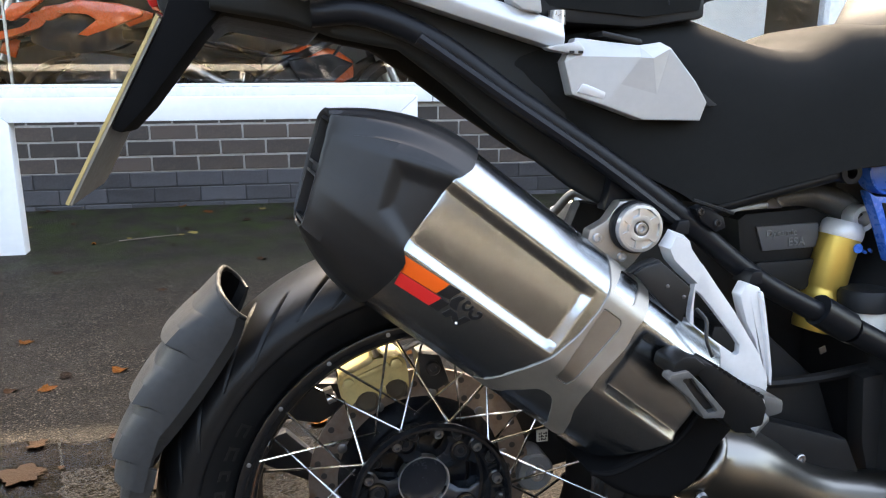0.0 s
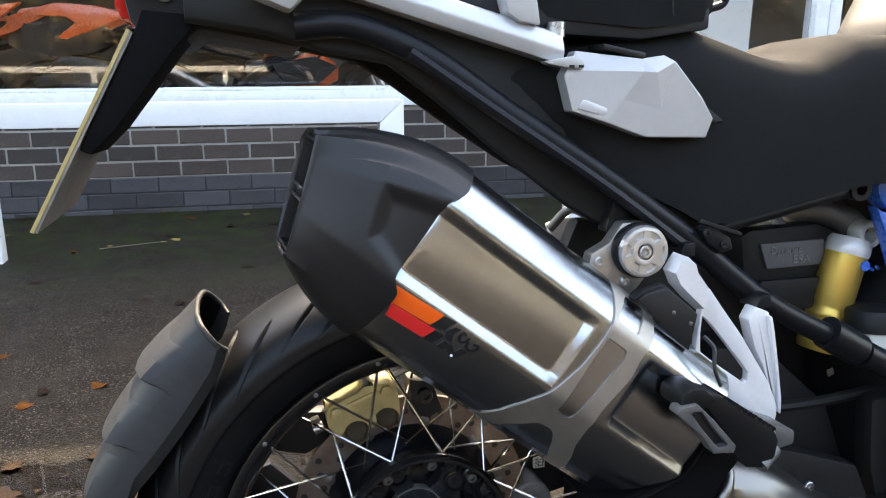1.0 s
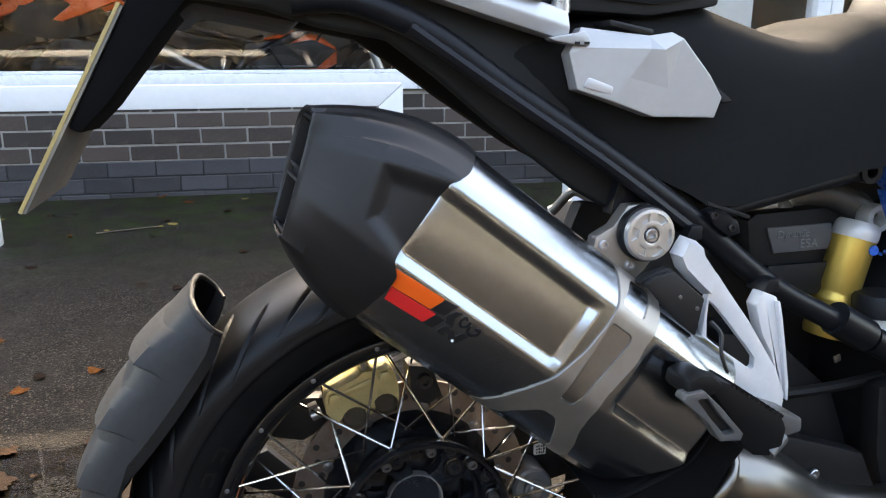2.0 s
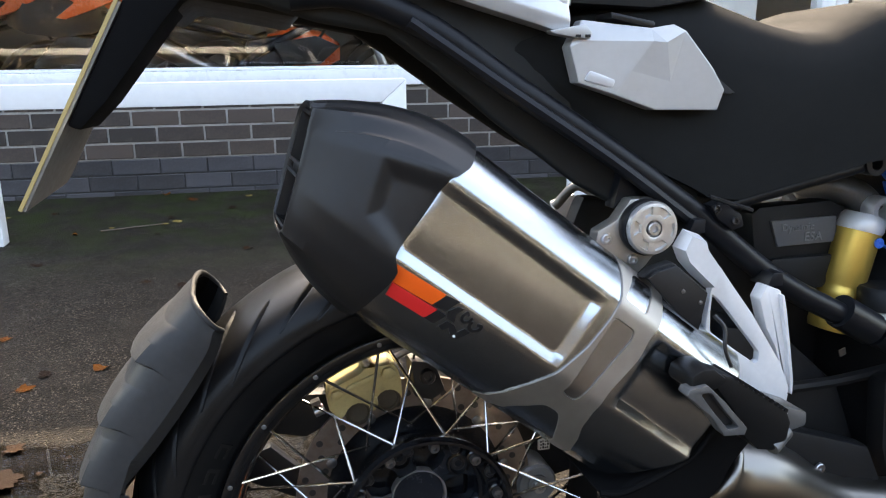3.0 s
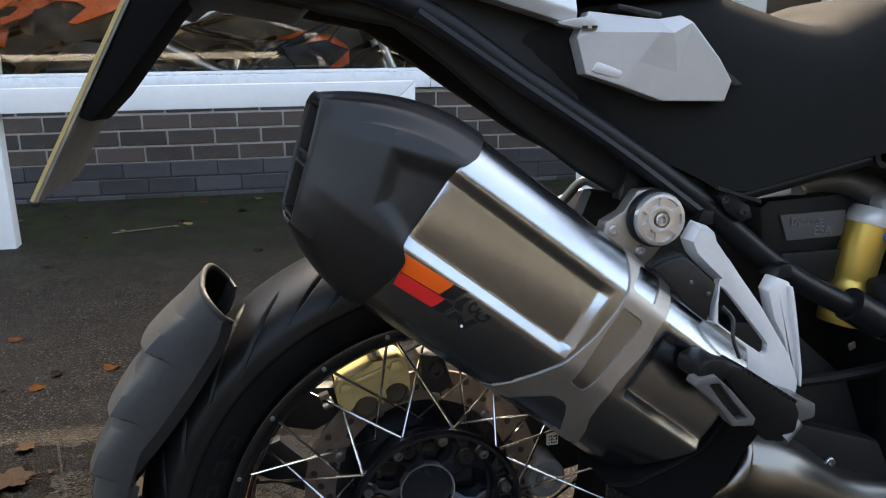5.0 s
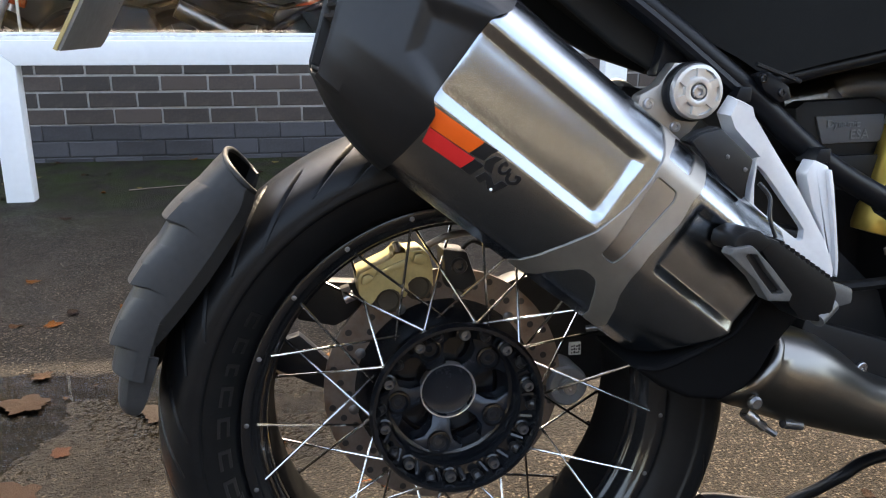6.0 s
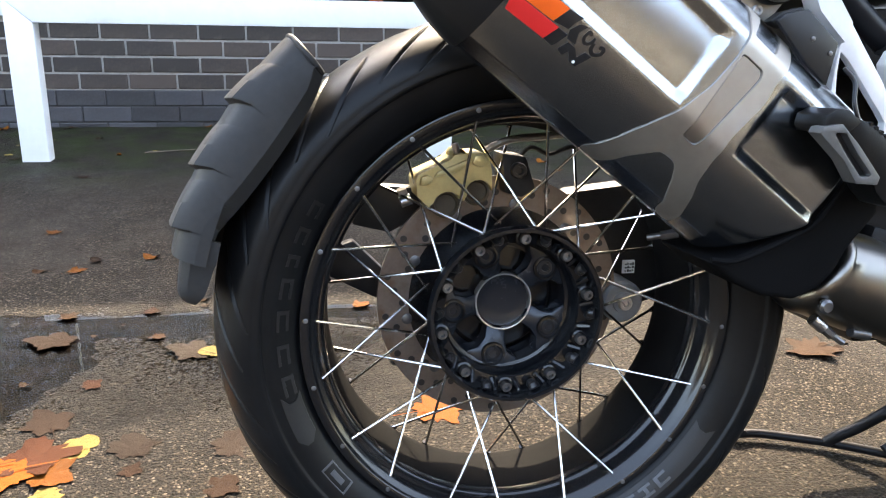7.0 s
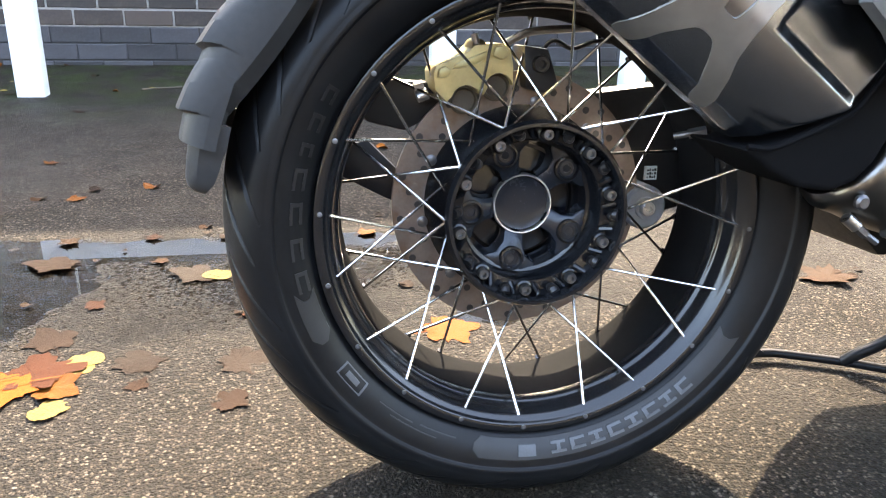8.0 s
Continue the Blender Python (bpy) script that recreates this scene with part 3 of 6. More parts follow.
def build_tyre(parent):
    side = [(0.2285, -0.060), (0.2330, -0.0650), (0.2395, -0.0702), (0.2460, -0.0742), (0.2520, -0.0770), (0.2580, -0.0791), (0.2630, -0.0803), (0.2672, -0.0809), (0.2684, -0.0812), (0.2692, -0.0838), (0.2702, -0.0846), (0.2735, -0.0846), (0.277, -0.0838)]
    prof = list(side)
    for k in range(1, 150):
        a = math.pi * k / 150
        prof.append((0.277 + 0.0434 * math.sin(a) ** 0.92, -0.0838 * math.cos(a)))
    prof += [(r, -y) for r, y in side[::-1]]
    prof = np.array([(wall_r(r), y) for r, y in prof])
    n, m = 2000, len(prof)
    th = np.linspace(0, 2 * np.pi, n, endpoint=False)
    R, Yp = np.repeat(prof[None, :, 0], n, 0), np.repeat(prof[None, :, 1], n, 0)
    T = np.repeat(th[:, None], m, 1)
    # long curved grooves sweep back from the crown to the shoulders, each tapering to its ends, in two lengths
    arc = np.arccos(np.clip(Yp / 0.0838, -1, 1))
    s = np.abs(arc / (np.pi / 2) - 1)
    turn = np.where(Yp > 0, 0.09, 0.0)
    for count, lo, hi, wid, off, reach in ((17, 0.06, 0.84, 0.0044, 0.0, 0.36), (17, 0.34, 0.95, 0.0040, 0.5, 0.36)):
        sweep = reach * s ** 1.5 + turn
        ph = ((T - sweep) * count / (2 * np.pi) + off) % 1.0
        dist = np.minimum(ph, 1 - ph) * 2 * np.pi * 0.31 / count
        body = np.clip(np.sin(np.clip((s - lo) / (hi - lo), 0, 1) * np.pi), 0, 1) ** 0.45
        groove = np.clip(1 - (dist / (wid * body + 1e-6)) ** 2, 0, 1) ** 0.6 * body * (R > 0.2713)
        R = R - groove * 0.0075
    R = R - 0.0010 * np.exp(-((R - 0.2360) / 0.0008) ** 2) * (np.abs(Yp) > 0.06)
    V = np.stack([R * np.cos(T), Yp + WHEEL_Y, R * np.sin(T)], -1).reshape(-1, 3)
    idx = np.arange(n * m).reshape(n, m)
    nxt = np.roll(idx, -1, 0)
    F = np.stack([idx[:, :-1], idx[:, 1:], nxt[:, 1:], nxt[:, :-1]], -1).reshape(-1, 4)
    me = bpy.data.meshes.new("tyre")
    me.vertices.add(len(V))
    me.vertices.foreach_set("co", V.astype(np.float32).ravel())
    me.loops.add(F.size)
    me.loops.foreach_set("vertex_index", F.astype(np.int32).ravel())
    me.polygons.add(len(F))
    me.polygons.foreach_set("loop_start", np.arange(0, F.size, 4, dtype=np.int32))
    me.update(calc_edges=True)
    me.shade_smooth()
    me.materials.append(M_RUBBER)
    ob = new("tyre", me)
    ob.parent = parent
    return tagged(ob, "black road tyre with curved grooves and raised lettering")


def side_block(r0, r1, a0, a1, parent, name="sidewall_mark", proud=0.0012, mat_=None, cut=0.0):
    """A flat raised mark on the near sidewall between two radii and two angles."""
    bm = bmesh.new()
    rs, ys = [0.2285, 0.2330, 0.2395, 0.2460, 0.2520, 0.2580, 0.2630, 0.2672], [-0.060, -0.0650, -0.0702, -0.0742, -0.0770, -0.0791, -0.0803, -0.0809]
    rows, na = [], max(2, int(abs(a1 - a0) / 1.5) + 1)
    for i in range(4):
        r = r0 + (r1 - r0) * i / 3
        sh = cut * (abs(i - 1.5) / 1.5)
        y = float(np.interp(r, rs, ys))
        rows.append([bm.verts.new(polar(wall_r(r), a0 + sh + (a1 - a0) * k / (na - 1), y + WHEEL_Y - proud)) for k in range(na)])
    for a, b in zip(rows, rows[1:]):
        for k in range(na - 1):
            bm.faces.new((a[k], a[k + 1], b[k + 1], b[k]))
    g = bmesh.ops.extrude_face_region(bm, geom=bm.faces[:])
    for v in g["geom"]:
        if isinstance(v, bmesh.types.BMVert):
            v.co.y += proud + 0.0015
    return part(name, bm, mat_ or M_LETTER, parent, smooth=20)


barrel_bm = lathe([(0.030, 0.040), (0.036, 0.046), (0.036, 0.056), (0.060, 0.057), (0.060, 0.066), (0.0, 0.066)], 40)   # hub barrel behind
hub_bm = lathe([(0.097, -0.016), (0.098, -0.021), (0.095, -0.0265), (0.0915, -0.0265), (0.0895, -0.021), (0.0890, -0.010), (0.0870, -0.004), (0.0765, -0.002), (0.0745, 0.002), (0.0735, 0.024), (0.0700, 0.0255), (0.0690, 0.034), (0.0690, 0.045), (0.074, 0.047), (0.079, 0.010), (0.094, -0.004)], 84, True)
hub_arms = []
for k in range(5):                       # five arms widen outwards between the centre and the ring
    a = -103 + 72 * k
    c, s_ = math.cos(radians(a)), math.sin(radians(a))
    ring = []
    for r, w, y0, y1 in ((0.030, 0.0130, 0.034, 0.050), (0.044, 0.0135, 0.028, 0.050), (0.056, 0.020, 0.0255, 0.048), (0.066, 0.031, 0.0245, 0.044), (0.0725, 0.036, 0.0245, 0.040)):
        ring.append([Vector((q * c - t * s_, y, q * s_ + t * c)) for t, y in ((-w, y1), (-w * 0.88, y0 + 0.002), (-w * 0.4, y0), (w * 0.4, y0), (w * 0.88, y0 + 0.002), (w, y1)) for q in ((r * r - min(t * t, r * r * 0.6)) ** 0.5 if r > 0.06 else r,)])
    hub_arms.append(loft(ring))
wheel = part("rear_wheel", hub_bm, M_HUB, bike, "black cast hub of the spoked rear wheel", smooth=35)
part("hub_barrel", barrel_bm, M_HUB, wheel)
for bm in hub_arms:
    soften(bm, 0.0022, 2, 30)
    part("hub_arm", bm, M_HUBARM, wheel)
build_tyre(wheel)
rim_prof = [(0.2270, -0.0400), (0.2300, -0.0462), (0.2302, -0.0490), (0.2292, -0.0510), (0.2272, -0.0516), (0.2240, -0.0510), (0.2216, -0.0506), (0.2203, -0.0496), (0.2194, -0.0478), (0.2172, -0.0458), (0.2140, -0.0436), (0.2112, -0.0390), (0.2096, -0.0330), (0.2086, -0.0285),
            (0.2074, -0.0256), (0.2058, -0.0246), (0.2046, -0.0232), (0.2038, -0.0195), (0.2032, -0.0140), (0.2022, -0.004), (0.2000, 0.020), (0.1976, 0.042), (0.1972, 0.052), (0.1990, 0.058), (0.2062, 0.0635), (0.2130, 0.0790), (0.2210, 0.0865), (0.2275, 0.0875), (0.2300, 0.0825),
            (0.2270, 0.076), (0.2160, 0.062), (0.2080, 0.045), (0.2085, 0.0), (0.2140, -0.020), (0.2220, -0.036)]
part("rim", lathe(rim_prof, 144, True), M_RIM, wheel, "black anodised wheel rim with raised edge")
# Skin over the rim; the barrel's shade is put into its matt black.
part("rim_shade_skin", lathe([(0.2028, -0.0140), (0.2014, -0.004), (0.1992, 0.020), (0.1968, 0.042), (0.1964, 0.052), (0.1984, 0.0585), (0.2040, 0.056), (0.2060, 0.020), (0.2050, -0.012)], 144, True), M_BARREL, wheel, "added matt black skin that shades the inside of the rim")
# crossed spokes: those from the near rim edge run to the far hub flange, those from the far edge to the near ring
for k in range(10):
    for way in (-1, 1):
        mid = 184.5 + 36 * k
        part("spoke", rod(polar(0.2140, mid + 8.2 * way, -0.0425), polar(0.0880, mid - 20.0 * way, 0.0380), 0.0016, 8), M_SPOKE, wheel)
        mid = 165.6 + 36 * k
        part("spoke", rod(polar(0.2010, mid + 7.2 * way, 0.0580), polar(0.0945, mid - 17.6 * way, -0.0060), 0.0016, 8), M_SPOKE, wheel)
        part("spoke_socket", rod(polar(0.2010, mid + 7.2 * way, 0.0585), polar(0.1940, mid + 6.0 * way, 0.0550), 0.0030, 8), M_RIM, wheel)
for k in range(20):
    bm = lathe([(0.0026, 0.0), (0.0026, -0.0006), (0.0018, -0.0010), (0.0009, -0.0010), (0.0, -0.0002)], 10)
    bm.transform(Matrix.Translation(polar(0.2238, 175.7 + 18 * k, -0.0508)))
    part("spoke_nipple", bm, M_DULLBOLT, wheel)
    a = 12 + 18 * k
    if k % 2 == 0:                       # bolts that face outwards, in cast bosses
        part("spoke_bolt", disc_bolt(polar(0.0825, a, -0.010), 0.0060, 0.0085), M_DULLBOLT, wheel)
        part("spoke_boss", lathe([(0.0090, 0.0), (0.0088, -0.0065), (0.0070, -0.0075)], 14, at=tuple(polar(0.0825, a, -0.003))), M_HUB, wheel)
    else:                                # bolts that lie along the spokes
        part("spoke_bolt", disc_bolt(polar(0.0838, a + 2, -0.012), 0.0054, 0.006), M_DARKBOLT, wheel)
        part("spoke_collar", rod(polar(0.0855, a + 3, -0.0135), polar(0.0895, a + 3.4, -0.017), 0.0062, 10), M_DARKBOLT, wheel)
    bm = rod(polar(0.0790, a + 8, -0.003), polar(0.0895, a + 11, -0.012), 0.0034, 8)
    part("spoke_seat", bm, M_HUB, wheel)
for k in range(5):
    part("wheel_bolt_seat", lathe([(0.0140, 0.026), (0.0135, 0.0225), (0.0112, 0.0220), (0.0105, 0.030), (0.0, 0.031)], 24, at=tuple(polar(0.060, -103 + 72 * k, 0.0))), M_HUB, wheel)
    part("wheel_bolt", disc_bolt(polar(0.060, -103 + 72 * k, 0.030), 0.0090, 0.006), M_DARKBOLT, wheel)
part("hub_cap_ring", lathe([(0.0332, 0.046), (0.0332, 0.034), (0.0326, 0.0322), (0.0312, 0.0325), (0.0300, 0.042)], 56), M_MACH, wheel, "worn bare metal ring round the hub bore")
part("hub_cap", lathe([(0.0294, 0.038), (0.0285, 0.0385), (0.016, 0.0395), (0.0, 0.040)], 48), M_HUBARM, wheel, "dark recessed hub cap")
# raised sidewall marks in place of the maker's lettering
for a0, a1 in ((146, 150.5), (152.5, 157), (159, 162.5), (164.5, 170), (172, 177.5), (180, 185.5), (187.5, 193)):
    for r0, r1 in ((0.2405, 0.2435), (0.2500, 0.2530)):
        side_block(r0, r1, a0 + 1, a1 + 0.3, wheel, "sidewall_letter_bar", 0.0010, M_LETTERDK)
    side_block(0.2405, 0.2530, a0 + 1, a0 + 1.9, wheel, "sidewall_letter_bar", 0.0010, M_LETTERDK)
side_block(0.238, 0.2585, 196, 207, wheel, "sidewall_arrow", 0.0010, M_LETTERDK, cut=-3)
for r0, r1, a0, a1 in ((0.2405, 0.2415, 213, 221), (0.2545, 0.2555, 213, 221), (0.2405, 0.2555, 213, 213.5), (0.2405, 0.2555, 220.5, 221), (0.2450, 0.2505, 215, 219)):
    side_block(r0, r1, a0, a1, wheel, "sidewall_panel_line", 0.0008, M_LETTER)
for a0, a1, r in ((226, 236, 0.2455), (230, 243, 0.2500), (238, 248, 0.2440)):
    side_block(r, r + 0.0012, a0, a1, wheel, "sidewall_print", 0.0006, M_LETTERDK)
side_block(0.2375, 0.2590, 252, 326, wheel, "sidewall_band", 0.0006, M_LETTERDK, cut=2.5)
for k in range(8):
    a0 = 273 + 5.1 * k
    for r0, r1 in ((0.2420, 0.2448), (0.2515, 0.2543)):
        side_block(r0, r1, a0, a0 + 3.8, wheel, "sidewall_letter_bar", 0.0016, M_LETTER)
    side_block(0.2420, 0.2543, a0 + (0 if k % 2 else 1.4), a0 + (1.0 if k % 2 else 2.4), wheel, "sidewall_letter_bar", 0.0016, M_LETTER)
side_block(0.2430, 0.2550, 264.5, 269, wheel, "sidewall_roundel", 0.0014, M_LETTER)

# -- brake --
disc_bm = lathe([(0.106, 0.050), (0.1412, 0.050), (0.1412, 0.055), (0.106, 0.055)], 96, True)
brake_disc = part("brake_disc", disc_bm, M_DISC, bike, "drilled steel brake disc with light surface rust")
for k in range(36):
    for r, o in ((0.113, 0), (0.123, 3.3), (0.133, 6.6)):
        if (k + int(o)) % 2 == 0:
            # Black dots stand in for the dark inside the drilled holes.
            bm = lathe([(0.0040, 0.0), (0.0040, -0.0006), (0.0, -0.0006)], 10)
            bm.transform(Matrix.Translation(polar(r, 10 * k + o, 0.0498)))
            part("disc_hole_dot", bm, M_BLACKST, brake_disc, smooth=0)
part("disc_carrier", lathe([(0.064, 0.052), (0.109, 0.053), (0.112, 0.056), (0.109, 0.060), (0.064, 0.062)], 60, True), M_HUB, brake_disc)
for k in range(10):
    bm = lathe([(0.0060, 0.052), (0.0060, 0.0480), (0.0040, 0.0470), (0.0, 0.0470)], 12)
    bm.transform(Matrix.Translation(polar(0.1095, 36 * k + 10, 0)))
    part("disc_rivet", bm, M_DULLBOLT, brake_disc)

def arc_pts(cx, cz, r, a0, a1, n=7):
    return [(cx + r * math.cos(radians(a0 + (a1 - a0) * k / (n - 1))), cz + r * math.sin(radians(a0 + (a1 - a0) * k / (n - 1)))) for k in range(n)]


cal = prism([(-0.1000, 0.124), (-0.1015, 0.141), (-0.0985, 0.1475), (-0.0855, 0.153), (-0.0652, 0.1618), (-0.0590, 0.1675), (-0.0504, 0.1682), (-0.0297, 0.1697), (-0.0225, 0.164), (-0.0190, 0.150), (-0.0185, 0.128)]
            + arc_pts(-0.0335, 0.1255, 0.0150, 15, 150) + arc_pts(-0.0675, 0.1125, 0.0160, 25, 165) + [(-0.0880, 0.1120)], 0.022, 0.072, 0.0030, 2)
caliper = part("brake_caliper", cal, M_GOLD, bike, "gold painted brake caliper with road grime")
for x, z in ((-0.0335, 0.1255), (-0.0675, 0.1125)):
    bm = lathe([(0.0150, 0.036), (0.0146, 0.0325), (0.0125, 0.0320), (0.0110, 0.0345), (0.0, 0.0350)], 28)
    bm.transform(Matrix.Translation((x, 0, z)))
    part("piston", bm, M_PISTON, caliper, "rusty brown brake piston")
part("caliper_rib", prism([(-0.0985, 0.136), (-0.0965, 0.1455), (-0.0900, 0.1475), (-0.0840, 0.1440), (-0.0860, 0.1395), (-0.0905, 0.1360)], 0.0165, 0.03, 0.0022), M_GOLD, caliper)
part("caliper_rib", prism([(-0.0420, 0.158), (-0.0390, 0.1665), (-0.0310, 0.1680), (-0.0255, 0.1620), (-0.0270, 0.1560), (-0.0330, 0.1540)], 0.0165, 0.03, 0.0022), M_GOLD, caliper)
part("caliper_rib", prism([(-0.0830, 0.1440), (-0.0790, 0.1500), (-0.0440, 0.1635), (-0.0400, 0.1570), (-0.0480, 0.1540), (-0.0560, 0.1500), (-0.0700, 0.1460)], 0.0190, 0.03, 0.0025), M_GOLD, caliper)
part("caliper_rib", prism([(-0.0560, 0.1200), (-0.0530, 0.1330), (-0.0475, 0.1350), (-0.0455, 0.1260), (-0.0500, 0.1180)], 0.0190, 0.03, 0.0022), M_GOLD, caliper)
part("caliper_hump", lathe([(0.0075, 0.024), (0.0075, 0.058), (0.0, 0.0585)], 14, at=(-0.0545, 0, 0.1665)), M_GOLD, caliper)
part("bleed_nipple", rod((-0.0560, 0.028, 0.1690), (-0.0590, 0.028, 0.1790), 0.0038, 8), M_BOLT, caliper)
part("pad_pin", rod((-0.1150, 0.043, 0.1150), (-0.1040, 0.043, 0.1190), 0.0062, 10), M_BOLT, caliper)
part("pad_pin_nut", rod((-0.1180, 0.043, 0.1250), (-0.1085, 0.043, 0.1280), 0.0050, 6), M_DULLBOLT, caliper)
part("caliper_bracket", prism([(-0.006, 0.168), (0.022, 0.164), (0.034, 0.128), (0.018, 0.118), (-0.002, 0.124)], 0.030, 0.072, 0.004), M_ENGINE, bike, "dark caliper carrier")
part("carrier_bolt", disc_bolt((0.012, 0.030, 0.149), 0.009, 0.008), M_DARKBOLT, bike)
part("brake_hose", tube([(-0.020, 0.045, 0.170), (0.004, 0.04, 0.181), (0.045, 0.045, 0.184), (0.10, 0.05, 0.186), (0.16, 0.06, 0.18)], 0.0042, 8), M_STRAP, bike, "sleeved brake hose")
part("sensor_cable", tube([(0.012, 0.05, 0.150), (0.03, 0.045, 0.172), (0.055, 0.05, 0.164), (0.085, 0.05, 0.172), (0.14, 0.06, 0.165)], 0.0026, 6), M_BLACKPL, bike)

# -- swing arm and final drive on the far side --
arm_bm = lathe([(0.0, 0.064), (0.062, 0.066), (0.078, 0.074), (0.080, 0.11), (0.05, 0.14), (0.0, 0.145)], 48)
join(arm_bm, loft([[Vector((x, y, z)) for y, z in ((0.092, z0), (0.086, (z0 + z1) / 2), (0.092, z1), (0.13, z1), (0.14, (z0 + z1) / 2), (0.13, z0))] for x, z0, z1 in ((0.02, -0.07, 0.085), (0.10, -0.048, 0.115), (0.20, -0.030, 0.125), (0.34, 0.0, 0.12), (0.48, 0.03, 0.115))]))
soften(arm_bm, 0.008, 2, 40)
arm = part("swing_arm", arm_bm, M_ENGINE, bike, "black single-sided swing arm with final drive")
bm = lathe([(0.0255, 0.096), (0.0255, 0.046), (0.0225, 0.043), (0.013, 0.043), (0.0125, 0.040), (0.0, 0.040)], 36)
bm.transform(Matrix.Translation((0.150, 0, -0.012)))
part("drive_plug", bm, M_PLUG, arm, "grey final drive plug with socket head")
part("drive_plug_bolt", disc_bolt((0.150, 0.040, -0.012), 0.0085, 0.006), M_BOLT, arm)
part("code_label", box(0.1665, 0.1815, 0.0835, 0.0875, 0.0120, 0.0280), M_LABEL, arm, "small white code label")
for k in range(12):
    a, c = 0.1685 + 0.0031 * (k % 4), 0.0142 + 0.0042 * (k // 4)
    part("label_bar", box(a, a + (0.0022 if k % 3 else 0.0012), 0.0825, 0.0832, c, c + (0.0030 if k % 2 else 0.0018)), M_BLACKST, arm, smooth=0)
part("torque_arm", prism([(-0.205, 0.036), (-0.190, 0.062), (-0.165, 0.070), (-0.130, 0.034), (-0.10, 0.01), (-0.11, -0.01), (-0.145, 0.004)], 0.066, 0.085, 0.004), M_FRAME, arm)
part("mudguard_stay", prism([(-0.19, 0.118), (-0.165, 0.135), (-0.09, 0.128), (-0.08, 0.10), (-0.125, 0.078), (-0.165, 0.088)], 0.06, 0.085, 0.005), M_BLACKPL, arm)
part("spacer_stud", rod((0.150, -0.008, 0.0765), (0.168, -0.018, 0.081), 0.0036, 10), M_DULLBOLT, bike, "zinc stud with hexagon end")
part("spacer_nut", rod((0.163, -0.015, 0.0795), (0.178, -0.024, 0.0840), 0.0055, 6), M_DULLBOLT, bike)

# -- hugger behind the tyre --
def hugger(shade_skin=False):
    """A channel round the back of the tyre: a tall near wall, a chamfer and a back with three overlapping scallops."""
    rings, N = [], 340
    lane = [(-0.0680, 0.000, -1), (-0.0750, 0.0060, -1), (-0.0822, 0.0125, -1), (-0.0824, None, 0.0), (-0.0822, 0.030, 0.0), (-0.0806, 0.019, 0.0), (-0.0770, 0.011, 0.15), (-0.0710, 0.0045, 0.55), (-0.0630, -0.0005, 0.9), (-0.050, -0.0035, 1.0), (-0.030, -0.0058, 1.0), (0.0, -0.0068, 1.0), (0.030, -0.0058, 1.0), (0.050, -0.0035, 1), (0.0630, -0.0005, 1), (0.0710, 0.0045, 0.8), (0.0770, 0.011, 1.0), (0.0806, 0.019, 0.85), (0.0822, 0.030, 0.35), (0.0824, None, 0), (0.0822, 0.0125, -1), (0.0750, 0.0060, -1), (0.0680, 0.0, -1)]
    for i in range(N + 1):
        t = i / N
        ang = 128.6 + 36.6 * t
        out = 0.3565 - 0.0060 * t + 0.0035 * (1 - t) ** 2
        low = 0.322 - 0.020 * math.sin(math.pi * min(1.0, t * 1.15)) ** 0.7 - 0.004 * t
        rib = 0.0
        for edge in (141.8, 152.6, 161.6):
            d = edge - ang
            if 0 <= d < 7.0:
                rib = max(rib, (1 - d / 7.0) ** 0.75)
            elif -0.30 < d < 0:
                rib = max(rib, 0.5 + 0.5 * math.cos(math.pi * d / 0.30))
        ring = []
        for y, dr, k in lane:
            r = (low + 0.55 * (out - 0.019 - low)) if dr is None else (low + dr if k < 0 else out - dr)
            k = max(k, 0)
            side = min(1.0, abs(y) / 0.078)
            bend = ang - 2.4 * side ** 3 * min(1.0, 6 * t, 6 * (1 - t))          # rings bend back towards the sides: the edges become crescents
            flare = 0.0078 * rib * k * (-1 if y < 0 else 1) if abs(y) > 0.06 else 0.0
            ring.append(polar(r + rib * 0.0072 * k, bend, y + flare))
        ring += [polar(r, ang, y) for y, r in ((0.0665, low + 0.003), (0.0785, low + 0.0135), (0.0788, out - 0.026), (0.0735, out - 0.0125), (0.060, out - 0.0042), (0.030, out + 0.0018), (0.0, out + 0.0028), (-0.030, out + 0.0018), (-0.060, out - 0.0042), (-0.0735, out - 0.0125), (-0.0788, out - 0.026), (-0.0785, low + 0.0135), (-0.0665, low + 0.003))]
        # Added inner skin: the mouth's shade is put into its black colour.
        if shade_skin:
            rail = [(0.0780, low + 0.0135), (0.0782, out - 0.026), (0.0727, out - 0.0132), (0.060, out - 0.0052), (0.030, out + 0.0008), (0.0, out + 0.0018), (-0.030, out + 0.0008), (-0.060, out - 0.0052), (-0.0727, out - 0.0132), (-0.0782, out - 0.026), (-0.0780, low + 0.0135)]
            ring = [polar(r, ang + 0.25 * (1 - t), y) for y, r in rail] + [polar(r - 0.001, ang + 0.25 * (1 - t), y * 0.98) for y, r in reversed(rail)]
        rings.append(ring)
    return loft(rings, False)


hug = part("rear_mudguard", hugger(), M_HUGGER, bike, "dark grey ribbed plastic mudguard hugging the tyre", smooth=33)
part("mudguard_shade_skin", hugger(True), M_DEEPBLACK, hug, "added black skin that shades the inside of the mudguard", smooth=33)
